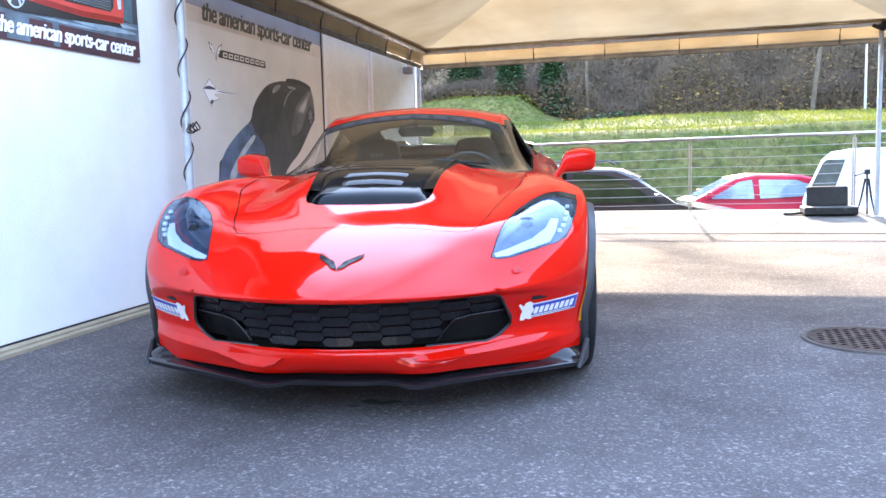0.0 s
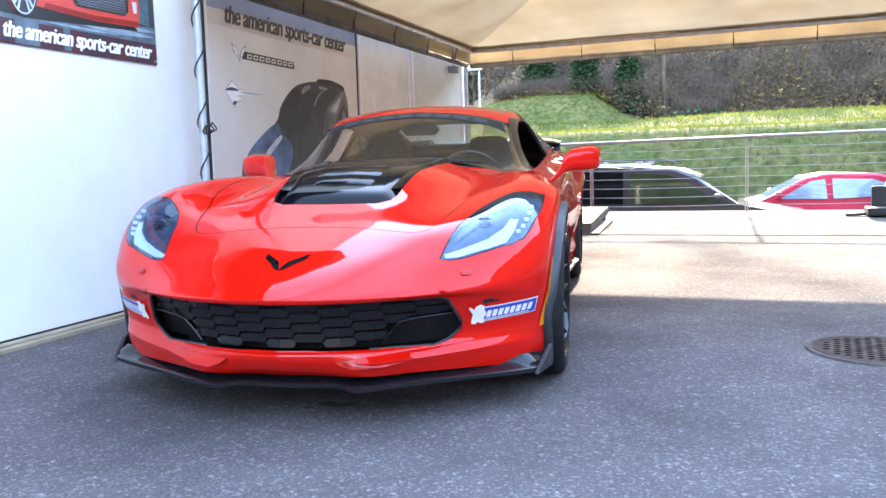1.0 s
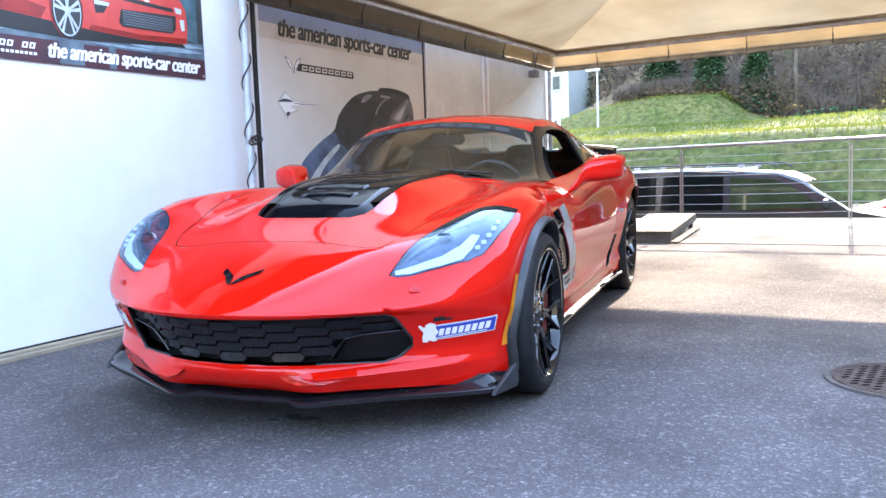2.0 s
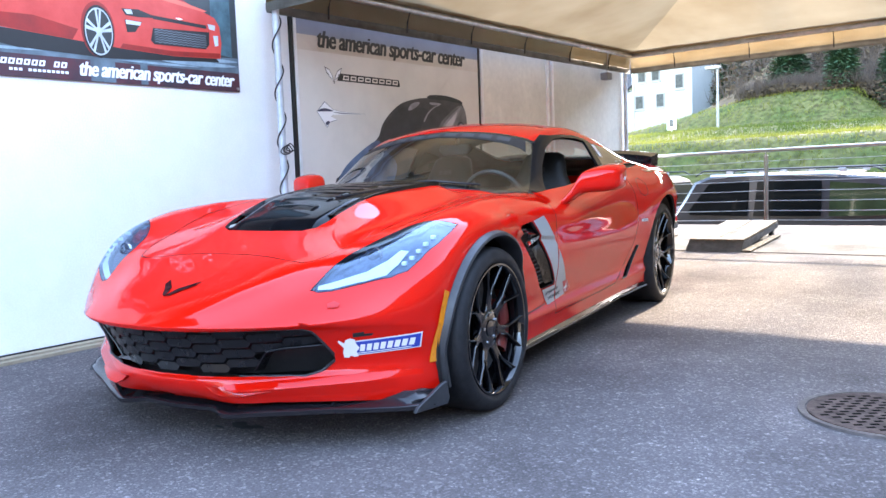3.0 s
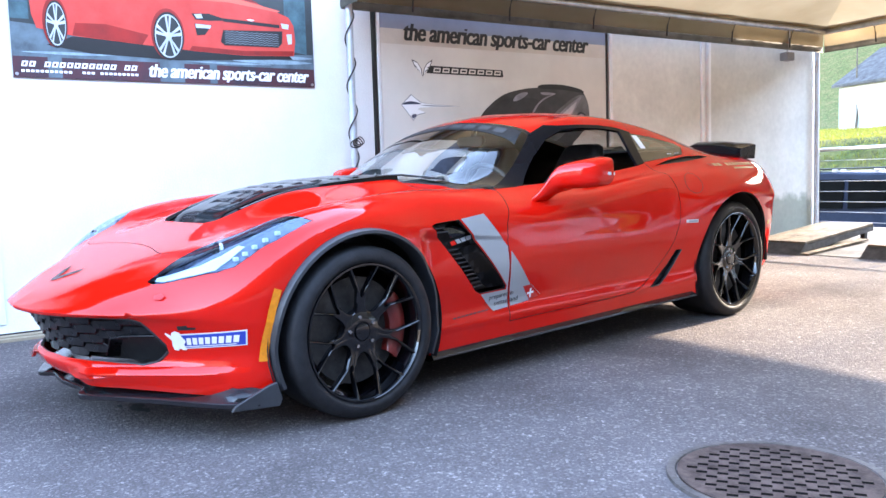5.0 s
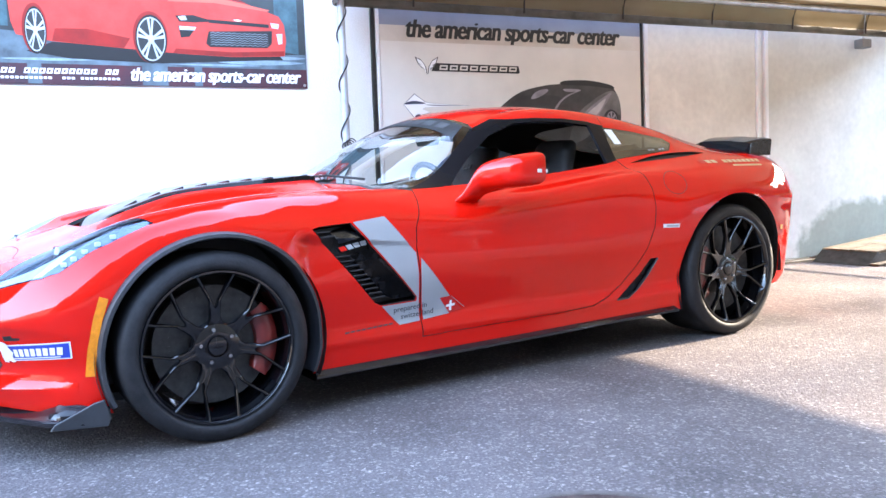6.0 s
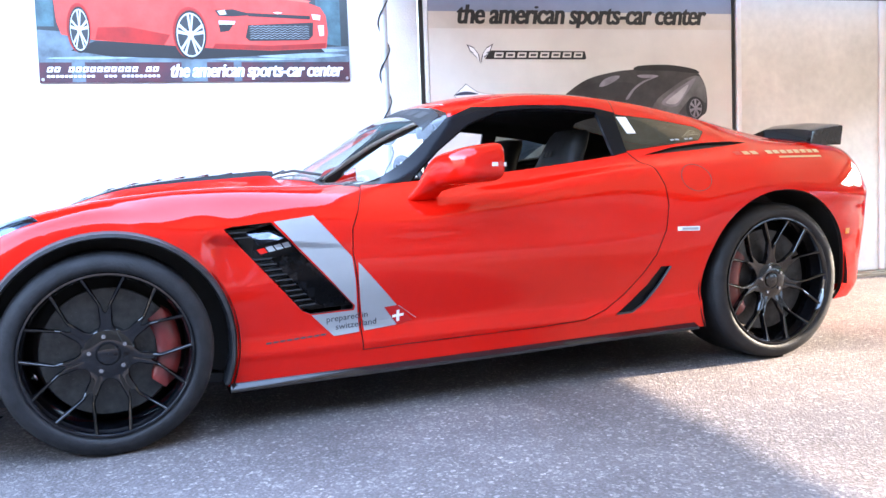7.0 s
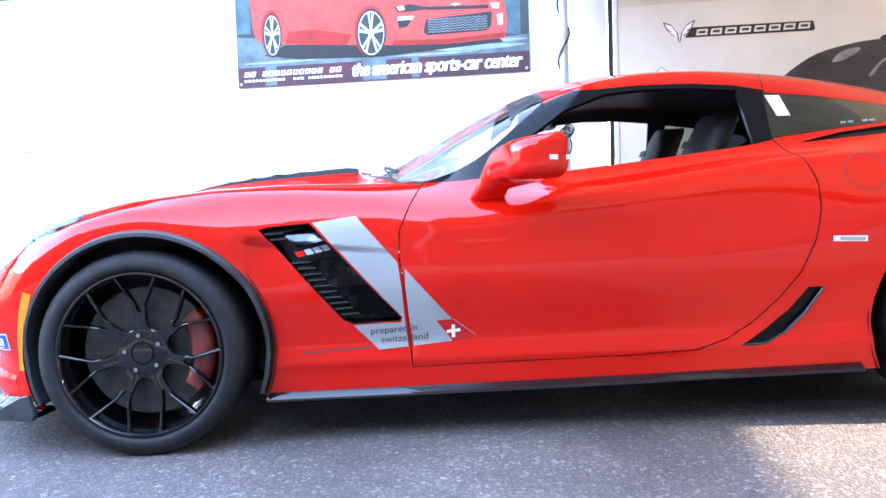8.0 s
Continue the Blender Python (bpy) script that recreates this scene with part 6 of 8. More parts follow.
wall_text(poster, "the american sports-car center", 3.552, 1.630, 1.118, 0.083, 3, P_WHITE, 0.24, 0.012)
for k in range(16):
    if k in (2, 13):
        continue
    y = 2.800 + 0.0425 * k
    flat(poster, "print_bar", [(y, 1.664), (y + 0.033, 1.664), (y + 0.042, 1.697), (y + 0.009, 1.697)], 3, P_WHITE)
    flat(poster, "print_bar_gap", [(y + 0.012, 1.672), (y + 0.024, 1.672), (y + 0.028, 1.689), (y + 0.016, 1.689)], 4, P_STRIP)
for k in range(26):
    if k in (11, 12, 16):
        continue
    y = 2.80 + 0.0265 * k
    flat(poster, "print_bar", rect(y, 1.630, y + 0.019, 1.645), 3, P_WHITE)
for a, b in ((Y0 + 0.02, Z0 + 0.02), (Y1 - 0.02, Z0 + 0.02)):
    bm = bmesh.new()
    tube(bm, [(WX + 0.011, a, b), (WX + 0.019, a, b)], 0.010, 12)
    part("eyelet", bm, M_STEEL, poster)

# tall banner with a dark car
B0, B1 = 5.262, 7.556
bm = bmbox(WX - 0.009, B0, 0.10, WX + 0.012, B1, 2.95, 0.001)
banner = tagged(part("banner", bm, P_BANNER), "tall grey banner with dark car and lettering", "banner")
flat(banner, "print_band", rect(B0, 1.953, B1, 2.07), 1, P_TAN)
flat(banner, "print_band", rect(B0, 2.07, B1, 2.95), 1, P_SKY)
wall_text(banner, "the american sports-car center", 5.470, 1.988, 1.885, 0.130, 3, P_BLACK, 0.20, 0.012)
bm = bmbox(WX - 0.004, 5.232, 0.08, WX + 0.018, 5.258, 2.95, 0.004)
part("banner_rail", bm, M_WHITEPAINT, banner, "white edge rail")
bm = bmbox(WX - 0.004, 7.560, 0.08, WX + 0.018, 7.580, 2.95, 0.004)
part("banner_rail", bm, M_BLACK, banner, "black edge rail")
flat(banner, "logo_plate", [(5.66, 1.742), (6.40, 1.738), (6.41, 1.748), (6.40, 1.796), (5.70, 1.802)], 2, P_BLACK, "black outlined logo plate")
for k in range(8):
    y = 5.725 + 0.084 * k
    flat(banner, "logo_bar", [(y, 1.752), (y + 0.066, 1.752), (y + 0.072, 1.788), (y + 0.008, 1.788)], 3, P_BANNER)
    flat(banner, "logo_bar", [(y + 0.014, 1.763), (y + 0.056, 1.763), (y + 0.059, 1.777), (y + 0.018, 1.777)], 4, P_BLACK)
for s, pts in ((1, [(5.628, 1.712), (5.648, 1.745), (5.700, 1.795), (5.722, 1.850), (5.672, 1.822), (5.640, 1.775)]), (-1, [(5.628, 1.712), (5.610, 1.745), (5.555, 1.790), (5.530, 1.845), (5.580, 1.825), (5.618, 1.775)])):
    flat(banner, "logo_wing", pts, 2, P_BLACK)
    cy_ = sum(p[0] for p in pts) / 6
    cz_ = sum(p[1] for p in pts) / 6
    flat(banner, "logo_wing", [(cy_ + (a - cy_) * 0.78, cz_ + (b - cz_) * 0.82) for a, b in pts], 3, P_WHITE)
    for q in (0.30, 0.55):
        a, b = 5.628 + s * 0.085 * q, 1.722 + 0.105 * q
        flat(banner, "logo_check", [(a - 0.004, b + 0.006), (a + s * 0.022, b + 0.020), (a + s * 0.024, b + 0.012), (a, b)], 4, P_GREY)
RAY = [(5.433, 1.490), (5.517, 1.567), (5.596, 1.513), (5.642, 1.503), (5.72, 1.497), (5.95, 1.487), (5.72, 1.478), (5.60, 1.470), (5.577, 1.457), (5.642, 1.434), (5.568, 1.416), (5.530, 1.375), (5.485, 1.428)]
flat(banner, "ray_outline", [(5.54 + (a - 5.54) * 1.05, 1.475 + (b - 1.475) * 1.07) for a, b in RAY], 1.5, P_GREY)
flat(banner, "ray_shape", RAY, 2, P_WHITE, "pale ray-shaped emblem")
flat(banner, "ray_shade", round_out([(5.437, 1.492), (5.470, 1.512), (5.530, 1.518), (5.605, 1.500), (5.50, 1.494)]), 3, P_BLUEDARK)
flat(banner, "ray_shade", round_out([(5.515, 1.405), (5.532, 1.385), (5.562, 1.414), (5.540, 1.420)]), 3, P_BLUEDARK)
flat(banner, "ray_shade", round_out([(5.60, 1.492), (5.75, 1.490), (5.92, 1.487), (5.70, 1.483)]), 3, P_GREY)
flat(banner, "print_car", round_out([(5.58, 0.15), (5.585, 0.87), (5.65, 0.995), (5.815, 1.135), (6.09, 1.285), (6.16, 1.400), (6.258, 1.500), (6.42, 1.600), (6.637, 1.652), (6.79, 1.668), (6.81, 1.692), (7.036, 1.699), (7.24, 1.670), (7.285, 1.636), (7.341, 1.532), (7.348, 1.366), (7.28, 1.30), (7.0, 1.05), (6.65, 0.80), (6.5, 0.15)]), 2, P_CHAR, "dark charcoal sports car print")
flat(banner, "print_blue_flank", round_out([(5.585, 0.80), (5.65, 0.995), (5.815, 1.135), (6.09, 1.275), (6.18, 1.195), (6.33, 1.06), (6.20, 0.80), (6.0, 0.5), (5.6, 0.4)]), 3, P_STEELBLUE)
flat(banner, "print_blue_line", round_out([(5.74, 0.86), (5.90, 1.02), (6.12, 1.17), (6.16, 1.15), (5.96, 1.0), (5.80, 0.82)]), 4, P_SILV)
flat(banner, "print_spoiler", round_out([(6.79, 1.660), (6.81, 1.690), (7.036, 1.697), (7.24, 1.668), (7.28, 1.636), (7.05, 1.655)]), 3, P_BLACK)
P_LILAC = print_mat("banner_gloss", (0.30, 0.275, 0.31), 0.45, vary=0.15, scale=8, col2=(0.16, 0.15, 0.165, 1))
P_PALE = print_mat("banner_gloss_pale", (0.52, 0.50, 0.52), 0.45, vary=0.12, scale=8, col2=(0.36, 0.34, 0.36, 1))
flat(banner, "print_window", round_out([(6.12, 1.285), (6.29, 1.49), (6.45, 1.565), (6.62, 1.575), (6.78, 1.55), (6.66, 1.39), (6.52, 1.21), (6.25, 1.20)]), 3, P_CHARDEEP)
flat(banner, "print_rear_quarter", round_out([(6.93, 1.42), (7.06, 1.525), (7.19, 1.600), (7.283, 1.616), (7.335, 1.545), (7.340, 1.42), (7.29, 1.455), (7.23, 1.460), (7.165, 1.40), (7.02, 1.24), (6.85, 1.20)]), 3, P_CHAR2)
flat(banner, "print_sheen", round_out([(6.985, 1.42), (7.09, 1.51), (7.20, 1.575), (7.262, 1.606), (7.225, 1.540), (7.165, 1.465), (7.10, 1.395)]), 4, P_LILAC)
flat(banner, "print_sheen", round_out([(7.02, 1.425), (7.11, 1.495), (7.20, 1.555), (7.17, 1.49), (7.10, 1.415)]), 5, P_PALE)
flat(banner, "print_sheen", round_out([(6.503, 1.545), (6.535, 1.590), (6.600, 1.618), (6.660, 1.620), (6.640, 1.592), (6.56, 1.552)]), 4, P_LILAC)
flat(banner, "print_sheen", round_out([(6.80, 1.625), (6.90, 1.628), (6.965, 1.620), (6.93, 1.606), (6.83, 1.606)]), 4, P_LILAC)
flat(banner, "print_sheen", round_out([(6.705, 1.455), (6.760, 1.525), (6.845, 1.583), (6.955, 1.613), (6.855, 1.573), (6.777, 1.520), (6.728, 1.455)]), 5, P_LILAC)
flat(banner, "print_wheel", disc(7.250, 1.380, 0.070, 0.086), 6, P_BLACK)
flat(banner, "print_wheel", disc(7.256, 1.380, 0.050, 0.070, 20), 7, P_LILAC)
for k in range(7):
    c, q = math.cos(0.3 + 2 * math.pi * k / 7), math.sin(0.3 + 2 * math.pi * k / 7)
    flat(banner, "print_spoke_gap", [(7.256 + 0.012 * c, 1.380 + 0.017 * q), (7.256 + 0.046 * math.cos(0.05 + 2 * math.pi * k / 7), 1.380 + 0.064 * math.sin(0.05 + 2 * math.pi * k / 7)), (7.256 + 0.046 * math.cos(0.55 + 2 * math.pi * k / 7), 1.380 + 0.064 * math.sin(0.55 + 2 * math.pi * k / 7))], 8, P_BLACK)

# ---- door leaf, cables, fittings on the wall ----
bm = bmbox(WX - 0.01, 1.352, 0.09, WX + 0.010, 2.62, 2.14, 0.003)
solo("door_1", bm, M_WHITEPAINT, "flush white steel door in the white wall", "door", kind="structure")
bm = bmbox(WX - 0.01, 0.2, 0.09, WX + 0.006, 1.33, 2.19, 0.003)
dl = solo("door_2", bm, M_WHITEPAINT, "flush white steel door beside it", "door", kind="structure")
bm = bmesh.new()
tube(bm, [(WX + 0.004, 1.20, 1.232), (WX + 0.05, 1.20, 1.232), (WX + 0.052, 1.13, 1.230)], 0.009, 8)
part("door_handle", bm, M_STEEL, dl, smooth=True)
bm = bmbox(WX - 0.01, 0.2, 2.24, WX + 0.008, 1.34, 2.9, 0.003)
wn1 = solo("window_1", bm, M_WHITEPAINT, "white framed fanlight over the door", "window", kind="structure")
bm = bmbox(WX + 0.004, 0.28, 2.30, WX + 0.012, 1.26, 2.84)
part("pane", bm, mat("sky_glass", (0.10, 0.14, 0.15), 0.08, vary=0.1), wn1)

PX, PY = TX0 + 0.02, TY0
M_CABLE = mat("black_cable", (0.015, 0.015, 0.016), 0.5, vary=0.1)
bm = bmesh.new()
pts = []
for i in range(150):
    z = 0.35 + i * 0.0135
    a = 2 * math.pi * z / 0.34
    pts.append((PX + 0.034 * math.cos(a), PY + 0.034 * math.sin(a), z))
tube(bm, pts, 0.0055, 6)
cb = solo("power_cable", bm, M_CABLE, "black power cable wound round the tent leg", "cable", smooth=True)
for k in range(3):
    bm = bmesh.new()
    loop = []
    for i in range(25):
        a = 2 * math.pi * i / 24
        loop.append((PX + 0.03 + 0.016 * k - 0.01 * math.sin(2 * a), PY + 0.040 * math.cos(a) * (1 - 0.1 * k) + 0.01 * k, 1.178 + 0.028 * math.sin(a) + 0.01 * k))
    tube(bm, loop, 0.0045, 6, caps=False)
    part("cable_loop", bm, M_CABLE, cb, smooth=True)
bm = bmesh.new()
tube(bm, [(PX, PY, 1.155), (PX, PY, 1.215)], 0.031, 14)
part("leg_clamp", bm, M_STEEL, tent, smooth=40)
bm = bmesh.new()
tube(bm, [(TX0 - 0.04, TY0 + 0.02, 2.28), (TX0 + 0.35, TY0 - 0.02, 2.31), (TX0 + 1.2, TY0 - 0.02, 2.36)], 0.040, 14)
part("corner_tube", bm, M_WHITEPAINT, tent, "white padded corner tube", smooth=40)
# small floodlight below the far corner
bm = bmbox(WX + 0.05, 9.98, 2.045, WX + 0.15, 10.10, 2.13, 0.01)
fl_ = solo("floodlight", bm, mat("grey_metal", (0.20, 0.20, 0.21), 0.5, vary=0.1), "small grey floodlight hung from the tent beam", "floodlight")
bm = bmesh.new()
tube(bm, [(WX + 0.10, 10.04, 2.12), (WX + 0.13, 10.04, 2.36)], 0.008, 8)
part("bracket", bm, M_STEEL, fl_)
# ---- manhole ----
MX, MY = 1.187, 4.322
mz = yard_z(MY)
M_IRON = mat("rusty_iron", (0.095, 0.066, 0.057), 0.8, spec=0.05, vary=0.3, scale=14, bump=0.3, bump_scale=80)
bm = bmesh.new()
n = 48
prof = [(0.274, 0.001), (0.274, 0.007), (0.266, 0.008), (0.258, 0.006), (0.0005, 0.006)]
grid_mesh(bm, [[(MX + r * math.cos(2 * math.pi * k / n), MY + r * math.sin(2 * math.pi * k / n), mz + z) for k in range(n)] for r, z in prof], closed=True)
mh = solo("manhole_cover", bm, M_IRON, "round rusty iron manhole cover with slots", "manhole cover", smooth=30)
bm = bmesh.new()
prof = [(0.306, -0.004), (0.304, 0.007), (0.296, 0.008), (0.282, 0.007), (0.279, 0.001)]
grid_mesh(bm, [[(MX + r * math.cos(2 * math.pi * k / n), MY + r * math.sin(2 * math.pi * k / n), mz + z) for k in range(n)] for r, z in prof], closed=True)
part("frame_ring", bm, mat("worn_iron_ring", (0.10, 0.082, 0.074), 0.8, vary=0.3, scale=9, bump=0.4), mh, "worn iron ring", smooth=30)
# slots are shallow near-black blocks; the shade inside them is put into the colour
bm = bmesh.new()
rot = Matrix.Rotation(radians(38), 4, "Z")
for i in range(-7, 8):
    for j in range(-9, 10):
        x, y = (i + (0.5 if j % 2 else 0)) * 0.058, j * 0.032
        if math.hypot(x, y) < 0.238:
            m = Matrix.Translation((MX, MY, mz)) @ rot @ Matrix.Translation((x, y, 0))
            box(bm, -0.0150, -0.0075, 0.004, 0.0150, 0.0075, 0.0068, 0.0, m)
tagged(part("slot_grid", bm, mat("slot_dark", (0.008, 0.007, 0.007), 0.95, spec=0.0), mh), kind="stuff")

# fallen leaf scraps and an oil spot before the car
M_OIL = mat("oil_spot", (0.016, 0.016, 0.017), 0.8, vary=0.3, scale=12)
for k, (x, y, r) in enumerate(((-0.800, 2.955, 0.062), (-0.880, 2.905, 0.024), (-0.745, 2.985, 0.035), (-0.835, 2.985, 0.030))):
    bm = bmesh.new()
    bm.faces.new([bm.verts.new((x + r * (1 + 0.4 * math.sin(3 * a + k)) * math.cos(a), y + 0.5 * r * (1 + 0.3 * math.cos(2 * a)) * math.sin(a), yard_z(y) + 0.003)) for a in lin(0, 2 * math.pi, 18)[:-1]])
    solo("oil_spot", bm, M_OIL, "small dark oil spot on the asphalt", "stain", "oil spots")
M_LEAF = mat("dry_leaf", (0.30, 0.21, 0.08), 0.8, vary=0.2, rnd=0.3)
for k, (x, y) in enumerate(((-0.35, 1.9),)):
    bm = bmesh.new()
    z = yard_z(y) + 0.006
    pts = [(0.022, 0, 0.004), (0.008, 0.011, 0.0), (-0.012, 0.009, 0.003), (-0.022, 0, 0.008), (-0.010, -0.010, 0.002), (0.009, -0.010, 0.0)]
    m = Matrix.Translation((x, y, z)) @ Matrix.Rotation(k * 1.3, 4, "Z")
    bm.faces.new([bm.verts.new(m @ Vector(p)) for p in pts])
    bmesh.ops.solidify(bm, geom=bm.faces, thickness=0.001)
    solo("dry_leaf", bm, M_LEAF, "small dry yellow leaf on the asphalt", "leaf", "fallen leaves")

# ---- loading ramps by the wall ----
M_BOARD = mat("worn_board", (0.19, 0.15, 0.105), 0.75, spec=0.1, vary=0.3, scale=7, bump=0.3, bump_scale=40)
M_RAMPSIDE = mat("dark_steel", (0.08, 0.075, 0.07), 0.55, metal=0.4, vary=0.3, scale=10)


def ramp(x0, x1, y0, L):
    t = thing("loading_ramp", label="low wooden loading ramp with dark steel lip, on the concrete", category="ramp", group="loading ramps")
    z0, z1 = yard_z(y0), yard_z(y0 + L)
    h0, h1 = 0.095, 0.13
    for k in range(2):
        a, b = x0 + (x1 - x0) * k / 2 + 0.004, x0 + (x1 - x0) * (k + 1) / 2 - 0.004
        bm = bmesh.new()
        prism(bm, [(a, y0 + 0.12, z0 + h0), (a, y0 + L, z1 + h1), (a, y0 + L, z1 + h1 + 0.028), (a, y0 + 0.115, z0 + h0 + 0.026)], (b - a, 0, 0))
        bmesh.ops.bevel(bm, geom=bm.edges[:], offset=0.004, segments=1, affect="EDGES")
        part("board", bm, M_BOARD, t)
    bm = bmesh.new()
    prism(bm, [(x0, y0, z0 + 0.003), (x0, y0 + 0.13, z0 + h0 + 0.022), (x0, y0 + 0.14, z0 + h0), (x0, y0 + 0.06, z0 + 0.005)], (x1 - x0, 0, 0))
    part("lip", bm, M_RAMPSIDE, t, "dark steel lip")
    for x in (x0, x1 - 0.02):
        bm = bmesh.new()
        prism(bm, [(x, y0 + 0.05, z0 + 0.01), (x, y0 + 0.14, z0 + h0), (x, y0 + L, z1 + h1), (x, y0 + L, z1 + h1 - 0.05), (x, y0 + 0.2, z0 + 0.03)], (0.02, 0, 0))
        part("side_rail", bm, M_RAMPSIDE, t)
    for x in (x0 + 0.03, x1 - 0.07):
        bm = bmesh.new()
        box(bm, x, y0 + L - 0.12, z1 - 0.02, x + 0.045, y0 + L - 0.06, z1 + h1, 0.004)
        part("support_foot", bm, M_BLACK, t)
    bm = bmesh.new()
    prism(bm, [(x1 + 0.005, y0 + 0.02, z0 + 0.004), (x1 + 0.10, y0 + 0.02, z0 + 0.004), (x1 + 0.10, y0 + L * 0.8, z0 + 0.085), (x1 + 0.005, y0 + L * 0.8, z0 + 0.085)], (0, 0, 0.016))
    part("loose_plank", bm, M_BOARD, t, "pale loose plank")
    return t


ramp(-1.66, -1.08, 9.36, 1.25)
ramp(-2.82, -2.24, 9.30, 1.25)

# ---- railing at the yard's edge ----
M_INOX = mat("brushed_steel", (0.43, 0.425, 0.42), 0.3, metal=1.0, vary=0.1, scale=20)
RY = 11.24
rail = thing("railing", label="brushed steel railing with thin horizontal wires", category="railing")
bm = bmesh.new()
tube(bm, [(-24, RY, 1.06), (-3.4, RY, 1.118), (12, RY, 1.218), (24, RY, 1.30)], 0.0215, 14)
part("handrail", bm, M_INOX, rail, smooth=40)
rz = lambda x: 1.135 + 0.0068 * x
for k in range(-8, 10):
    x = 0.535 + 1.945 * k
    bm = bmesh.new()
    box(bm, x - 0.020, RY - 0.006, yard_z(RY) - 0.02, x - 0.006, RY + 0.03, rz(x) - 0.05, 0.002)
    box(bm, x + 0.006, RY - 0.006, yard_z(RY) - 0.02, x + 0.020, RY + 0.03, rz(x) - 0.05, 0.002)
    tube(bm, [(x, RY, rz(x) - 0.10), (x, RY, rz(x) - 0.01)], 0.007, 8)
    part("post", bm, M_INOX, rail)
for k, z in enumerate((1.015, 0.895, 0.775, 0.655, 0.535, 0.415, 0.30)):
    bm = bmesh.new()
    tube(bm, [(x, RY + 0.012, z + 0.0068 * x - 0.012 * math.sin(math.pi * ((x - 0.535) / 1.945 % 1))) for x in lin(-15.0, 17.0, 64)], 0.0035, 5)
    part("wire", bm, M_INOX, rail, smooth=True)
bm = bmesh.new()
tube(bm, [(0.60, RY, rz(0.60)), (0.72, RY, rz(0.72))], 0.0245, 14)
part("sleeve", bm, M_INOX, rail, smooth=40)

# ---- open black case and small tripod on the apron ----
M_CASE = mat("case_black", (0.012, 0.012, 0.013), 0.6, vary=0.3, scale=12, bump=0.1)
CYc = 10.85
cz = yard_z(CYc)
case = thing("equipment_case", label="open black hard case lying on the concrete", category="case")
part("tray", bmbox(1.83, CYc - 0.22, cz + 0.001, 2.42, CYc + 0.16, cz + 0.095, 0.015), M_CASE, case)
bm = bmesh.new()
box(bm, -0.235, 0, 0, 0.235, 0.055, 0.25, 0.02, Matrix.Translation((2.14, CYc + 0.13, cz + 0.085)) @ Matrix.Rotation(radians(-8), 4, "X"))
part("lid", bm, M_CASE, case)
for x in (1.98, 2.28):
    part("latch", bmbox(x - 0.02, CYc - 0.228, cz + 0.05, x + 0.02, CYc - 0.218, cz + 0.09, 0.002), M_TRIM, case)
bm = bmesh.new()
tube(bm, [(1.83, CYc - 0.05, cz + 0.02), (1.72, CYc - 0.10, cz + 0.012), (1.62, CYc - 0.06, cz + 0.012)], 0.016, 8)
part("strap", bm, M_CASE, case, smooth=True)
tp_ = thing("tripod", label="small black camera tripod standing on the concrete", category="tripod")
TXc, TYc = 2.545, 10.85
tz = yard_z(TYc)
bm = bmesh.new()
tube(bm, [(TXc, TYc, tz + 0.22), (TXc, TYc, tz + 0.47)], 0.011, 10)
part("centre_column", bm, M_CASE, tp_, smooth=40)
for a in (0.4, 2.5, 4.6):
    bm = bmesh.new()
    tube(bm, [(TXc + 0.02 * math.cos(a), TYc + 0.02 * math.sin(a), tz + 0.42), (TXc + 0.06 * math.cos(a), TYc + 0.06 * math.sin(a), tz + 0.20), (TXc + 0.11 * math.cos(a), TYc + 0.11 * math.sin(a), tz + 0.002)], [0.013, 0.011, 0.008], 8)
    part("leg", bm, M_CASE, tp_, smooth=40)
bm = bmesh.new()
box(bm, TXc - 0.03, TYc - 0.03, tz + 0.47, TXc + 0.03, TYc + 0.03, tz + 0.53, 0.008)
tube(bm, [(TXc - 0.02, TYc, tz + 0.49), (TXc - 0.14, TYc - 0.03, tz + 0.455)], 0.007, 8)
part("pan_head", bm, M_CASE, tp_)

M_FACADE = mat("grey_facade", (0.27, 0.26, 0.25), 0.85, vary=0.2, scale=0.4, bump=0.2)
M_UNSEENDARK = mat("unseen_dark", (0.07, 0.062, 0.055), 0.85, vary=0.3, scale=0.5, bump=0.2)
# closing walls out of sight, round the yard, toned dark to shape reflections
# unseen dark eaves, added above the white wall to darken the hood's reflection
bm = bmesh.new()
prism(bm, [(-3.004, -14, 3.20), (-2.12, -14, 3.20), (-2.12, -14, 3.40), (-6.0, -14, 5.2), (-6.0, -14, 4.9), (-3.004, -14, 3.40)], (0, 18.85, 0))
solo("roof_eaves", bm, M_UNSEENDARK, "unseen dark eaves added over the white wall for the hood's reflection", "roof", kind="structure")
# added tall and dark so that the car's flank mirrors no bright sky
solo("wall_opposite", bmbox(10, -14, -0.9, 10.3, 19, 7.0), M_UNSEENDARK, "unseen dark wall added across the yard for the car's reflections", "wall", kind="structure")
solo("wall_behind", bmbox(-3.0, -14.3, -0.2, 10.3, -14, 5.5), M_FACADE, "plain unseen wall added behind the yard", "wall", kind="structure")
solo("wall_return", bmbox(-12, 10.3, -0.2, -3.31, 10.6, 4.6), M_UNSEENDARK, "unseen dark end wall closing the building", "wall", kind="structure")
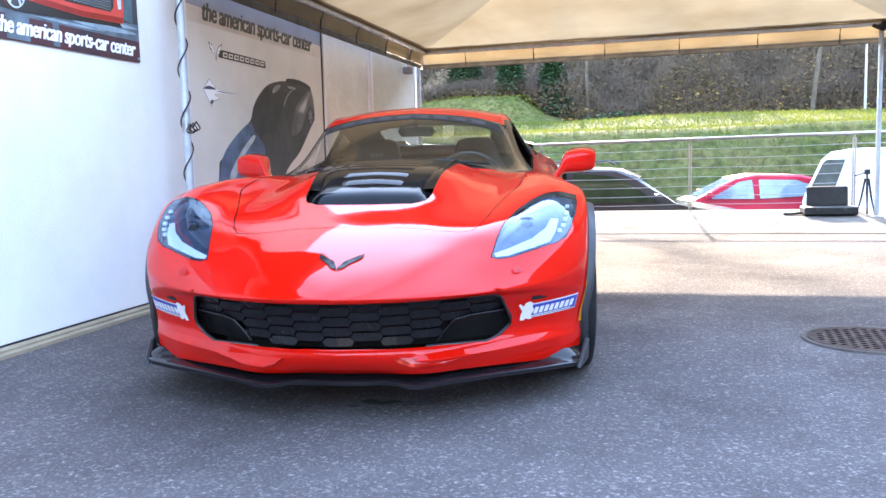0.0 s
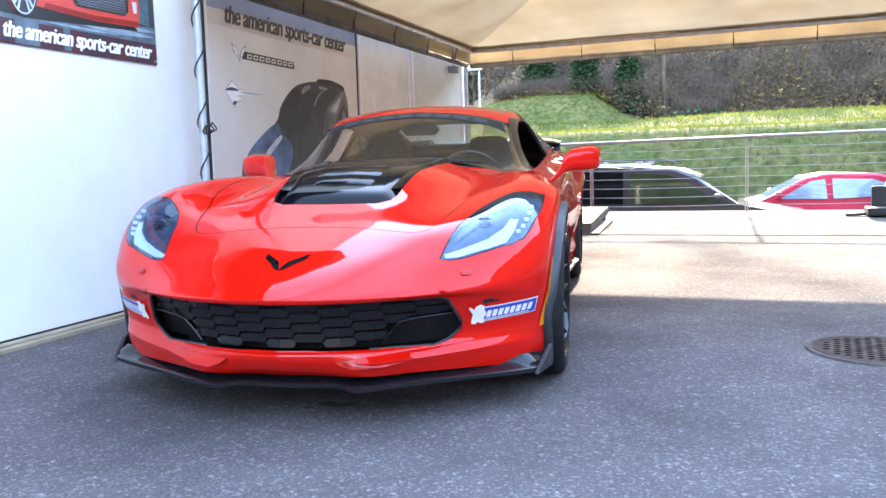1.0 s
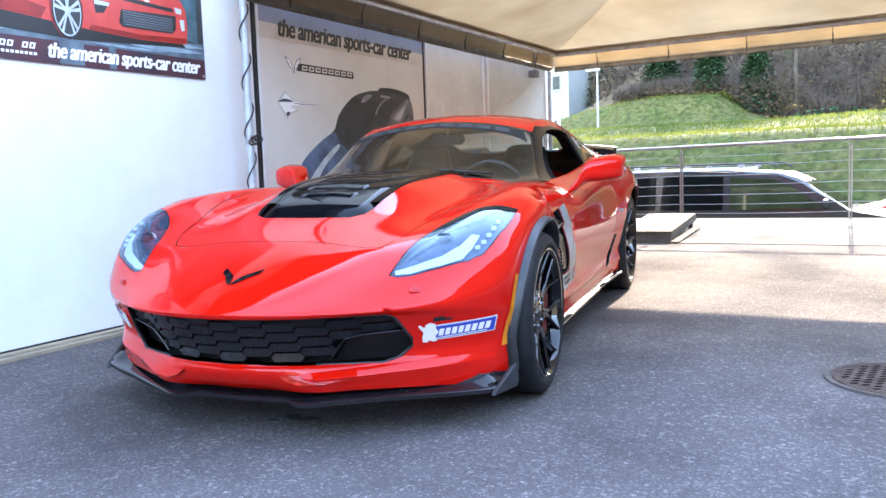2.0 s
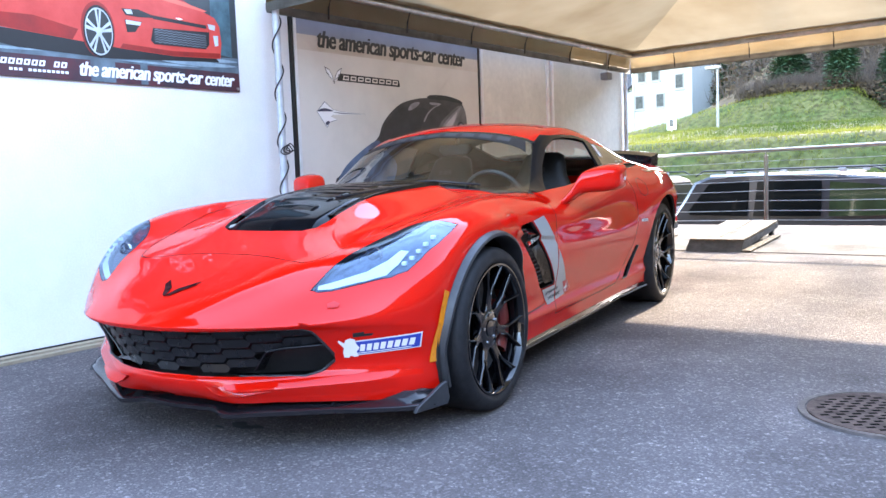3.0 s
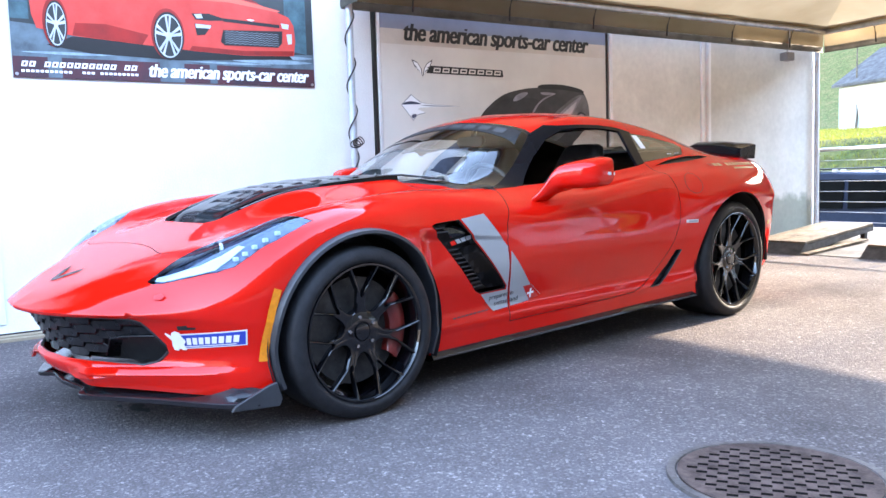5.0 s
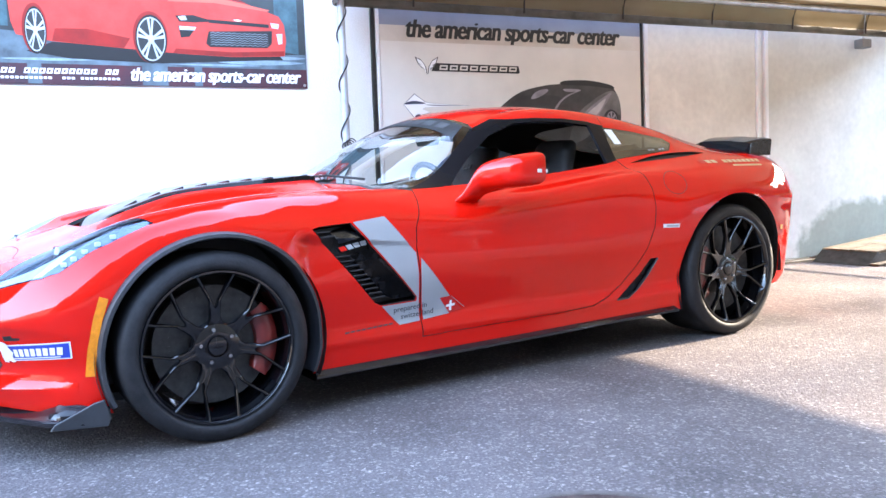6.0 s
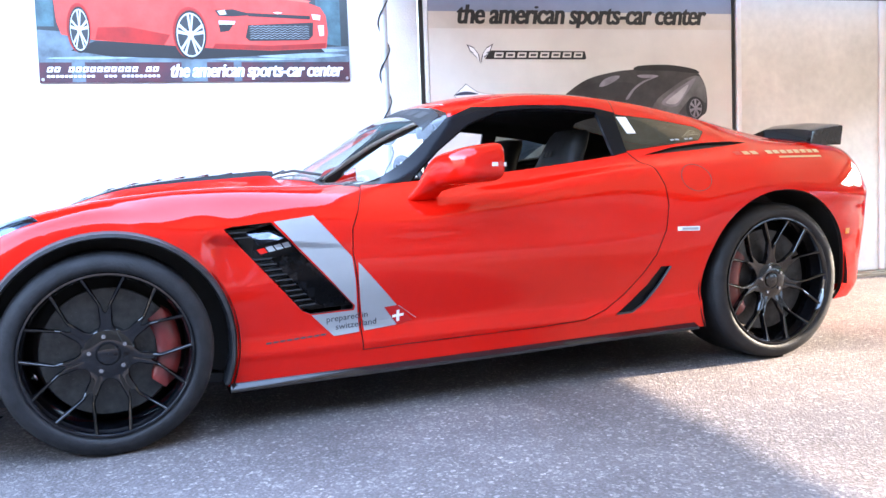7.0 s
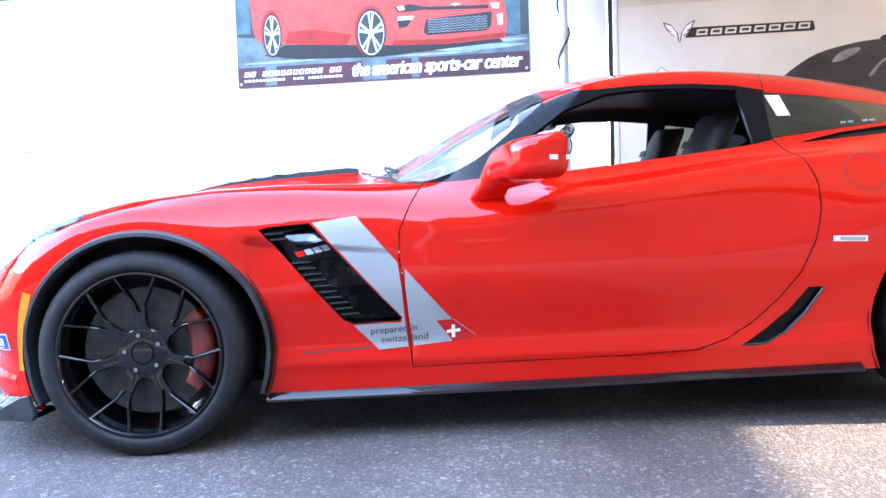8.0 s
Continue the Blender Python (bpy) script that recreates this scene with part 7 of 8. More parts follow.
# dark wrapped joint in the tent's far corner
bm = bmesh.new()
for k in range(5):
    tube(bm, [(TX1 - 0.22 + 0.02 * k, TY1 - 0.05, TZ - 0.02 - 0.012 * k), (TX1 - 0.12, TY1 - 0.03 - 0.01 * k, TZ - 0.07 + 0.02 * k), (TX1 - 0.03, TY1 - 0.05, TZ - 0.03 + 0.012 * k)], 0.022, 8)
part("corner_strap", bm, M_BLACK, tent, "black strap knotted round the corner joint", smooth=50)
solo("apron_joint", bmbox(-20, 9.380, yard_z(9.39) - 0.02, 30, 9.402, yard_z(9.39) + 0.007), M_KERBDARK, "dark open joint between asphalt and concrete", "joint", kind="structure")

# small grey scuff where something rubbed the foot of the white wall
M_SCUFF = mat("rubber_scuff", (0.58, 0.61, 0.66), 0.7, vary=0.3, scale=25)
bm = bmesh.new()
for k in range(7):
    y, z, l = 2.79 + 0.009 * (k % 3), 0.10 + 0.015 * k, 0.05 + 0.06 * ((k * 0.618) % 1)
    h = 0.004 + 0.004 * ((k * 0.37) % 1)
    bm.faces.new([bm.verts.new((-2.996, y + a * l, z + b * h)) for a, b in ((0, -0.5), (0.6, -1), (1, 0), (0.7, 0.8), (0.2, 1))])
solo("scuff_mark", bm, M_SCUFF, "faint grey scuff at the foot of the white wall", "stain")

# ---- parked vehicles in the sunken car park ----
M_GLASSDARK = mat("car_window", (0.006, 0.007, 0.007), 0.06, vary=0.2, scale=2, spec=0.04)
# pale blue of reflected sky is painted into this pane colour
M_GLASSPALE = mat("car_window_pale", (0.16, 0.23, 0.30), 0.08, vary=0.25, scale=2)
M_GLASSGREEN = mat("car_window_green", (0.030, 0.045, 0.020), 0.08, vary=0.3, scale=2, spec=0.3)
M_TYREFAR = M_RUBBER


def vehicle(name, label, category, at, heading, L, Wd, H, outline, belt, windows, paint, wglass, roof_paint=None, lamps=(), rails=False, extra=None):
    """A parked vehicle: outline in (along, up) from its nose; sides lean in above the belt line."""
    t = thing(name, label=label, category=category)
    t.location = at
    t.rotation_euler = (0, 0, radians(heading))

    def half(z):
        k = max(0.0, (z - belt) / (H - belt))
        return Wd / 2 * (1 - 0.11 * k - 0.06 * max(0, (0.35 - z) / 0.35))
    fine = []
    n = len(outline)
    for i in range(n):
        a, b = outline[i], outline[(i + 1) % n]
        m = max(1, int(math.dist(a, b) / 0.25))
        for j in range(m):
            fine.append((a[0] + (b[0] - a[0]) * j / m, a[1] + (b[1] - a[1]) * j / m))
    bm = bmesh.new()
    cols = []
    for s in (-1.0, -0.93, -0.6, 0.0, 0.6, 0.93, 1.0):
        drop = 0.0 if abs(s) < 0.95 else 0.035
        cxo, czo = L / 2, H * 0.5
        cols.append([(a + (cxo - a) * 0.02 * (abs(s) > 0.95), s * half(b), b - drop * (1 if b > H * 0.75 else 0)) for a, b in fine])
    grid_mesh(bm, cols, closed=True)
    for c in (cols[0], cols[-1]):
        bm.faces.new([bm.verts.new(p) for p in c])
    bmesh.ops.remove_doubles(bm, verts=bm.verts, dist=0.001)
    part("body", bm, paint, t, smooth=30)
    for pts, gl in windows:
        for s in (-1, 1):
            bm = bmesh.new()
            prism(bm, [(a, s * (half(b) + 0.004), b) for a, b in pts], (0, -s * 0.02, 0))
            part("side_window", bm, gl, t)
    for q in ("front", "rear"):
        best = None
        for i in range(n):
            a, b = outline[i], outline[(i + 1) % n]
            if (q == "front") == (a[0] < L / 2) and min(a[1], b[1]) > belt * 0.9 and abs(a[1] - b[1]) > 0.2 and abs(a[0] - b[0]) > 0.08:
                if best is None or abs(a[1] - b[1]) > abs(best[0][1] - best[1][1]):
                    best = (a, b)
        if best:
            (a0, b0), (a1, b1) = best
            a0, b0, a1, b1 = a0 + (a1 - a0) * 0.08, b0 + (b1 - b0) * 0.08, a0 + (a1 - a0) * 0.94, b0 + (b1 - b0) * 0.94
            nx, nz = -(b1 - b0), (a1 - a0)
            ll = math.hypot(nx, nz) or 1
            if (q == "front") != (nx < 0):
                nx, nz = -nx, -nz
            nx, nz = nx / ll * 0.006, nz / ll * 0.006
            bm = bmesh.new()
            prism(bm, [(a0 + nx, -half(b0) * 0.88, b0 + nz), (a0 + nx, half(b0) * 0.88, b0 + nz), (a1 + nx, half(b1) * 0.88, b1 + nz), (a1 + nx, -half(b1) * 0.88, b1 + nz)], (-nx * 2, 0, -nz * 2))
            part("windscreen" if q == "front" else "rear_window", bm, wglass, t)
    if roof_paint:
        bm = bmesh.new()
        tops = [(a, b) for a, b in fine if b > H - 0.06]
        x0, x1 = min(a for a, b in tops), max(a for a, b in tops)
        for s in (-1, 1):
            bm = bmesh.new()
            prism(bm, [(x0 + 0.05, s * (half(H) - 0.03), H - 0.012), (x1 - 0.05, s * (half(H) - 0.03), H - 0.012), (x1 - 0.05, s * half(H - 0.05), H - 0.045), (x0 + 0.05, s * half(H - 0.05), H - 0.045)], (0, s * 0.012, 0.006))
            part("roof_edge", bm, roof_paint, t)
    if rails:
        for s in (-1, 1):
            bm = bmesh.new()
            y = s * (half(H) - 0.06)
            xa, xb = L * 0.42, L * 0.93
            tube(bm, [(xa, y, H - 0.02), (xa + 0.12, y, H + 0.045)] + [(xa + 0.12 + (xb - xa - 0.24) * q, y, H + 0.05) for q in (0.25, 0.5, 0.75, 1.0)] + [(xb, y, H - 0.02)], 0.014, 8)
            part("roof_rail", bm, M_BLACK, t, smooth=40)
            for q in (0.2, 0.5, 0.8):
                bm = bmesh.new()
                xq = xa + (xb - xa) * q
                box(bm, xq - 0.05, y - 0.015, H - 0.02, xq + 0.05, y + 0.015, H + 0.04, 0.008)
                part("rail_foot", bm, M_STEEL, t)
    for u, v, w, lx, lw, lh, m in lamps:
        for s in (-1, 1):
            bm = bmesh.new()
            box(bm, u - lx / 2, s * v - lw / 2, w - lh / 2, u + lx / 2, s * v + lw / 2, w + lh / 2, 0.01)
            part("lamp", bm, m, t)
    for u in (L * 0.19, L * 0.80):
        for s in (-1, 1):
            bm = bmesh.new()
            tube(bm, [(u, s * (Wd / 2 - 0.20), 0.31), (u, s * (Wd / 2 - 0.01), 0.31)], 0.31, 24)
            wl = part("wheel", bm, M_TYREFAR, t, smooth=40)
            bm = bmesh.new()
            tube(bm, [(u, s * (Wd / 2 - 0.015), 0.31), (u, s * (Wd / 2 + 0.002), 0.31)], 0.20, 20)
            part("rim", bm, M_STEEL, wl, smooth=40)
    for s in (-1, 1):
        bm = bmesh.new()
        box(bm, L * 0.285, s * (Wd / 2 + 0.06) - 0.07, belt + 0.03, L * 0.285 + 0.10, s * (Wd / 2 + 0.06) + 0.07, belt + 0.17, 0.03)
        part("door_mirror", bm, paint, t, smooth=40)
    return t


M_PANEVAN = mat("van_window", (0.10, 0.108, 0.095), 0.10, vary=0.3, scale=2, spec=0.3)
P_WAGON = mat("wagon_paint", (0.035, 0.037, 0.042), 0.2, vary=0.1, spec=0.4)
P_SILVERCAR = mat("silver_paint", (0.50, 0.51, 0.52), 0.3, metal=0.4, vary=0.08, coat=0.6)
P_REDCAR = mat("raspberry_paint", (0.50, 0.02, 0.05), 0.3, vary=0.08, spec=0.3)
P_VANWHITE = mat("van_white", (0.78, 0.78, 0.77), 0.4, vary=0.05, coat=0.5)
P_BLUECAR = mat("blue_paint", (0.030, 0.040, 0.065), 0.5, vary=0.1, spec=0.05)
P_TAIL = mat("tail_red", (0.5, 0.01, 0.015), 0.2, vary=0.1, coat=0.5)
LOT = -0.795
wagon = [(0, 0.30), (0.02, 0.62), (0.25, 0.80), (1.20, 0.98), (1.85, 1.42), (2.15, 1.54), (3.2, 1.62), (4.0, 1.64), (4.63, 1.60), (4.85, 1.52), (5.14, 1.02), (5.2, 0.85), (5.2, 0.35), (5.0, 0.22), (0.2, 0.20)]
vehicle("estate_car", "dark grey estate car with silver roof edge and roof rails", "car", (1.62, 14.35, LOT), 180, 5.20, 1.86, 1.64, wagon, 0.98,
        [([(1.55, 1.02), (2.02, 1.36), (2.25, 1.44), (2.85, 1.49), (2.85, 1.00)], M_GLASSGREEN), ([(2.96, 1.00), (2.96, 1.50), (3.86, 1.53), (3.90, 1.00)], M_GLASSDARK), ([(4.00, 1.00), (3.98, 1.53), (4.58, 1.51), (4.90, 1.08), (4.88, 1.02)], M_GLASSDARK)],
        P_WAGON, M_GLASSDARK, P_SILVERCAR, [(5.14, 0.86, 0.88, 0.10, 0.14, 0.26, P_TAIL), (0.10, 0.70, 0.70, 0.16, 0.24, 0.12, M_LED)], True)
estate = [(0, 0.30), (0.02, 0.62), (0.25, 0.80), (1.20, 0.98), (1.85, 1.48), (2.15, 1.60), (3.2, 1.64), (4.35, 1.60), (4.55, 1.52), (4.85, 1.02), (4.92, 0.85), (4.92, 0.35), (4.7, 0.22), (0.2, 0.20)]
hatch = [(0, 0.28), (0.02, 0.60), (0.20, 0.76), (0.80, 0.90), (1.55, 1.29), (1.95, 1.36), (2.75, 1.33), (3.35, 1.18), (3.55, 0.95), (3.60, 0.60), (3.55, 0.28), (3.3, 0.20), (0.3, 0.20)]
vehicle("hatchback", "small raspberry-red hatchback parked beyond the railing", "car", (-0.12, 17.2, LOT), 4, 3.6, 1.65, 1.36, hatch, 0.88,
        [([(1.10, 0.91), (1.62, 1.22), (1.86, 1.26), (1.90, 0.90)], M_GLASSPALE), ([(2.00, 0.90), (1.98, 1.26), (2.65, 1.24), (2.90, 1.14), (2.82, 0.94)], M_GLASSPALE)],
        P_REDCAR, M_GLASSPALE, None, [(0.14, 0.62, 0.70, 0.2, 0.22, 0.12, M_LED), (3.54, 0.64, 0.80, 0.1, 0.16, 0.22, P_TAIL)])
van = [(0, 0.30), (0.0, 0.92), (0.04, 1.06), (0.28, 1.62), (0.42, 1.74), (0.75, 1.79), (4.2, 1.79), (4.38, 1.70), (4.42, 0.4), (4.2, 0.22), (0.3, 0.22)]
vehicle("van", "plain white delivery van with dark cab glass", "van", (2.62, 15.9, LOT), -11, 4.42, 1.80, 1.79, van, 1.02,
        [([(0.10, 1.10), (0.30, 1.56), (0.36, 1.61), (0.64, 1.61), (0.48, 1.10)], M_PANEVAN)], P_VANWHITE, M_PANEVAN, None, [(0.10, 0.68, 0.80, 0.16, 0.24, 0.16, M_LED)])
vehicle("saloon_car", "dark blue estate car with roof rails further along", "car", (-9.35, 16.4, LOT), 1, 4.92, 1.8, 1.64, estate, 0.98,
        [([(1.62, 1.02), (2.05, 1.44), (2.60, 1.50), (2.60, 1.00)], M_GLASSDARK), ([(2.72, 1.00), (2.74, 1.50), (3.55, 1.50), (3.55, 1.00)], M_GLASSDARK), ([(3.65, 1.00), (3.62, 1.50), (4.25, 1.48), (4.50, 1.05)], M_GLASSDARK)],
        P_BLUECAR, M_GLASSDARK, None, [], True)
# ---- house up the hill ----
M_PANE = mat("window_pane_grey", (0.034, 0.042, 0.046), 0.3, vary=0.3, scale=3, spec=0.1)
M_HOUSE = mat("house_render", (0.27, 0.29, 0.305), 0.85, vary=0.05, scale=0.5)
M_ROOFTILE = mat("slate_roof", (0.055, 0.056, 0.062), 0.85, spec=0.1, vary=0.25, scale=2, bump=0.3, bump_scale=8)
house = thing("house", label="white rendered house with grey roof on the hillside", category="house")
house.location = (-26.6, 60, 1.5)
house.rotation_euler = (0, 0, radians(-12))
bm = bmesh.new()
prism(bm, [(0, 0, -2), (5.2, 0, -2), (5.2, 0, 7.4), (0, 0, 7.4)], (0, 9, 0))
part("main_wall", bm, M_HOUSE, house)
bm = bmesh.new()
for sgn in (0, 1):
    ya, yb = (-0.6, 4.5) if sgn == 0 else (9.6, 4.5)
    prism(bm, [(-0.5, ya, 7.2), (5.8, ya, 7.2), (5.8, yb, 9.8), (-0.5, yb, 9.8)], (0, 0, 0.22))
part("roof", bm, M_ROOFTILE, house)
bm = bmesh.new()
prism(bm, [(5.19, 0, 7.4), (5.19, 9, 7.4), (5.19, 4.5, 9.7)], (-0.3, 0, 0))
prism(bm, [(0.01, 0, 7.4), (0.01, 9, 7.4), (0.01, 4.5, 9.7)], (0.3, 0, 0))
part("gable", bm, M_HOUSE, house)
bm = bmesh.new()
prism(bm, [(-9, -0.25, -2), (-0.004, -0.25, -2), (-0.004, -0.25, 5.7), (-9, -0.25, 5.7)], (0, 8.5, 0))
part("annex_wall", bm, M_HOUSE, house)
bm = bmesh.new()
prism(bm, [(-9.3, -0.7, 5.6), (-0.01, -0.7, 5.6), (-0.01, 4.2, 8.6), (-9.3, 4.2, 8.6)], (0, 0, 0.2))
part("annex_roof", bm, M_ROOFTILE, house)
M_SHUT = mat("window_frame_grey", (0.16, 0.165, 0.17), 0.6, vary=0.1)
for x, z, w, h in ((0.55, 4.15, 0.85, 1.1), (2.45, 4.15, 0.8, 1.1), (4.15, 5.35, 0.8, 1.15), (0.8, 6.15, 0.8, 1.1), (2.05, 6.15, 0.8, 1.1)):
    bm = bmbox(x - w / 2, -0.05, z, x + w / 2, 0.02, z + h, 0.01)
    wo = part("window", bm, M_SHUT, house)
    bm = bmbox(x - w / 2 + 0.1, -0.065, z + 0.1, x + w / 2 - 0.1, -0.04, z + h - 0.1)
    part("pane", bm, M_PANE, wo)
    bm = bmbox(x - w / 2 - 0.08, -0.14, z - 0.08, x + w / 2 + 0.08, 0.0, z - 0.02)
    part("sill", bm, M_HOUSE, wo)
bm = bmesh.new()
tube(bm, [(-0.02, -0.06, 0.2), (-0.02, -0.06, 7.1)], 0.06, 8)
part("downpipe", bm, M_STEEL, house)

# ---- lamp posts and a sign on the meadow ----
M_POLE = mat("grey_pole", (0.22, 0.22, 0.22), 0.6, vary=0.1)


def lamp_post(x, y, h, nm):
    z = hill_z(x, y)
    t = thing("street_lamp", label="slim grey street lamp on the meadow", category="street lamp", group="street lamps")
    bm = bmesh.new()
    tube(bm, [(x, y, z - 0.1), (x, y, z + h)], [0.06, 0.045], 10)
    part("pole", bm, M_POLE, t, smooth=40)
    bm = bmesh.new()
    box(bm, x - 0.55, y - 0.13, z + h - 0.03, x + 0.12, y + 0.13, z + h + 0.12, 0.04)
    part("lamp_head", bm, M_POLE, t, smooth=40)


lamp_post(-11.9, 38, 2.72, "a")
lamp_post(8.6, 40, 4.5, "b")
sx, sy = -12.6, 34.5
sz = hill_z(sx, sy)
sg_ = thing("notice_board", label="small white notice board on a post in the meadow", category="sign")
bm = bmesh.new()
tube(bm, [(sx, sy, sz - 0.1), (sx, sy, sz + 0.5)], 0.03, 8)
part("post", bm, M_STEEL, sg_)
part("board", bmbox(sx - 0.2, sy - 0.02, sz + 0.15, sx + 0.2, sy + 0.02, sz + 0.7, 0.01), M_WHITEPAINT, sg_)
part("print_bar", bmbox(sx - 0.09, sy - 0.03, sz + 0.28, sx + 0.09, sy - 0.021, sz + 0.58), M_TRIM, sg_)

# ---- woods ----
rnd = random.Random(7)
M_THICKET = mat("dry_thicket", spec=0.04, col=(0.085, 0.062, 0.042), rough=0.9, vary=0.3, scale=0.6, col2=(0.045, 0.038, 0.024, 1))
M_EVERGREEN = mat("evergreen", spec=0.04, col=(0.045, 0.10, 0.055), rough=0.8, vary=0.3, scale=1.2, col2=(0.022, 0.045, 0.026, 1))
M_LEAFBROWN = mat("autumn_leaves", spec=0.04, col=(0.34, 0.25, 0.10), rough=0.8, vary=0.3, scale=0.9, col2=(0.15, 0.095, 0.045, 1))
M_BLADE = mat("grass_blades", spec=0.04, col=(0.056, 0.080, 0.019), rough=0.8, vary=0.3, scale=0.14, col2=(0.22, 0.21, 0.042, 1))


def translucent(m, share):
    """Lets part of the light through, as thin leaves do."""
    nt, nd = m.node_tree, m.node_tree.nodes
    bs = nd["Principled BSDF"]
    tl, mx = nd.new("ShaderNodeBsdfTranslucent"), nd.new("ShaderNodeMixShader")
    nt.links.new(bs.inputs["Base Color"].links[0].from_socket, tl.inputs[0])
    mx.inputs[0].default_value = share
    nt.links.new(bs.outputs[0], mx.inputs[1])
    nt.links.new(tl.outputs[0], mx.inputs[2])
    nt.links.new(mx.outputs[0], nd["Material Output"].inputs[0])


translucent(M_BLADE, 0.40)
translucent(M_LEAFBROWN, 0.45)


def scatter(name, n, place, size, material, label, category, flatness=1.0):
    """Many small leaves or clumps, each a bent quad of its own, as one object of stuff."""
    vs, fs = [], []
    for i in range(n):
        p = place()
        if p is None:
            continue
        s = size * rnd.uniform(0.5, 1.3)
        a, b = rnd.uniform(0, 2 * math.pi), rnd.uniform(-1.2, 1.2)
        d1 = Vector((math.cos(a), math.sin(a), rnd.uniform(-0.6, 0.6))).normalized()
        d2 = d1.cross(Vector((rnd.uniform(-1, 1), rnd.uniform(-1, 1), rnd.uniform(-0.2, 1)))).normalized()
        c = Vector(p)
        k = len(vs)
        vs += [c - d1 * s, c + d2 * s * 0.45, c + d1 * s, c - d2 * s * 0.45]
        fs.append((k, k + 1, k + 2, k + 3))
    me = bpy.data.meshes.new(name)
    me.from_pydata([tuple(v) for v in vs], [], fs)
    me.materials.append(material)
    return tagged(new(name, me), label, category, kind="stuff")


def twigs(name, n, place, length, width, material, label, category):
    """Thin upright stems and twigs, each a tapered strip of its own, as one object of stuff."""
    vs, fs = [], []
    for i in range(n):
        p = place()
        if p is None:
            continue
        c = Vector(p)
        L = length * rnd.uniform(0.4, 1.2)
        d = Vector((rnd.uniform(-0.5, 0.5), rnd.uniform(-0.5, 0.5), rnd.uniform(0.5, 1.0))).normalized() * L
        a = rnd.uniform(0, math.pi)
        sd_ = Vector((math.cos(a), math.sin(a), 0)) * width * rnd.uniform(0.5, 1.3)
        k = len(vs)
        bend = Vector((rnd.uniform(-0.15, 0.15), rnd.uniform(-0.15, 0.15), 0)) * L
        vs += [c - sd_, c + sd_, c + d * 0.5 + bend + sd_ * 0.7, c + d * 0.5 + bend - sd_ * 0.7, c + d]
        fs += [(k, k + 1, k + 2, k + 3), (k + 3, k + 2, k + 4)]
    me = bpy.data.meshes.new(name)
    me.from_pydata([tuple(v) for v in vs], [], fs)
    me.materials.append(material)
    return tagged(new(name, me), label, category, kind="stuff")


def wood_top(x, y):
    """Height of the thicket over the ground."""
    h = 2.4 + 2.6 * noise.noise(Vector((x * 0.22, y * 0.3, 0))) + 1.4 * noise.noise(Vector((x * 0.7, y * 0.7, 4)))
    if x < -4:
        h *= max(0.12, 1 - 0.35 * (-4 - x))
    return max(0.0, h)


def in_thicket():
    x, y = rnd.uniform(-12, 34), 40.4 + 9 * rnd.random() ** 1.6
    return (x, y, hill_z(x, y) + wood_top(x, y) * rnd.random() ** 0.8)


M_TWIG = mat("grey_twigs", spec=0.04, col=(0.084, 0.066, 0.058), rough=0.9, vary=0.3, scale=0.35, col2=(0.030, 0.025, 0.022, 1))
twigs("thicket", 80000, in_thicket, 0.65, 0.010, M_TWIG, "grey-brown bare thicket at the wood's edge", "thicket")
scatter("thicket_leaves", 36000, in_thicket, 0.11, M_THICKET, "dull brown leaves clinging in the thicket", "foliage")


def in_brush():
    x, y = rnd.uniform(-22, 44), rnd.uniform(45, 70)
    return (x, y, hill_z(x, y) + rnd.random() ** 1.6 * 2.6) if y > wood_edge(x) else None


twigs("undergrowth", 16000, in_brush, 1.3, 0.03, M_TWIG, "dull brown undergrowth between the trunks", "undergrowth")
scatter("undergrowth_leaves", 12000, in_brush, 0.22, M_THICKET, "brown leaves of the undergrowth", "foliage")


def in_leaves():
    x, y = rnd.uniform(-5, 34), rnd.uniform(40.3, 45)
    h = 0.9 * wood_top(x, y) * max(0.0, 0.5 + 1.4 * noise.noise(Vector((x * 0.35, y * 0.2, 9))))
    return (x, y, hill_z(x, y) + h * rnd.random()) if h > 0.3 else None


scatter("autumn_foliage", 9000, in_leaves, 0.10, M_LEAFBROWN, "last yellow-brown leaves in the thicket", "foliage")


def in_ivy():
    x, y = rnd.uniform(-4, 34), rnd.uniform(40.0, 42)
    h = 1.3 * max(0.0, noise.noise(Vector((x * 0.22, 0, 2))))
    return (x, y, hill_z(x, y) + h * rnd.random()) if h > 0.1 else None


scatter("low_shrubs", 7000, in_ivy, 0.12, M_EVERGREEN, "low dark green shrubs along the wood's edge", "shrub")


def on_meadow():
    x, y = rnd.uniform(-24, 22), 25.0 + 16 * rnd.random() ** 1.2
    return (x, y, hill_z(x, y) - 0.02) if y < wood_edge(x) else None


def on_bank():
    x, y = rnd.uniform(-20, 18), rnd.uniform(19.6, 25.5)
    return (x, y, hill_z(x, y) - 0.02)


twigs("meadow_grass", 60000, on_meadow, 0.16, 0.018, M_BLADE, "long yellow-green meadow grass", "grass")
twigs("bank_grass", 40000, on_bank, 0.11, 0.013, M_BLADE, "rough grass on the shaded bank", "grass")


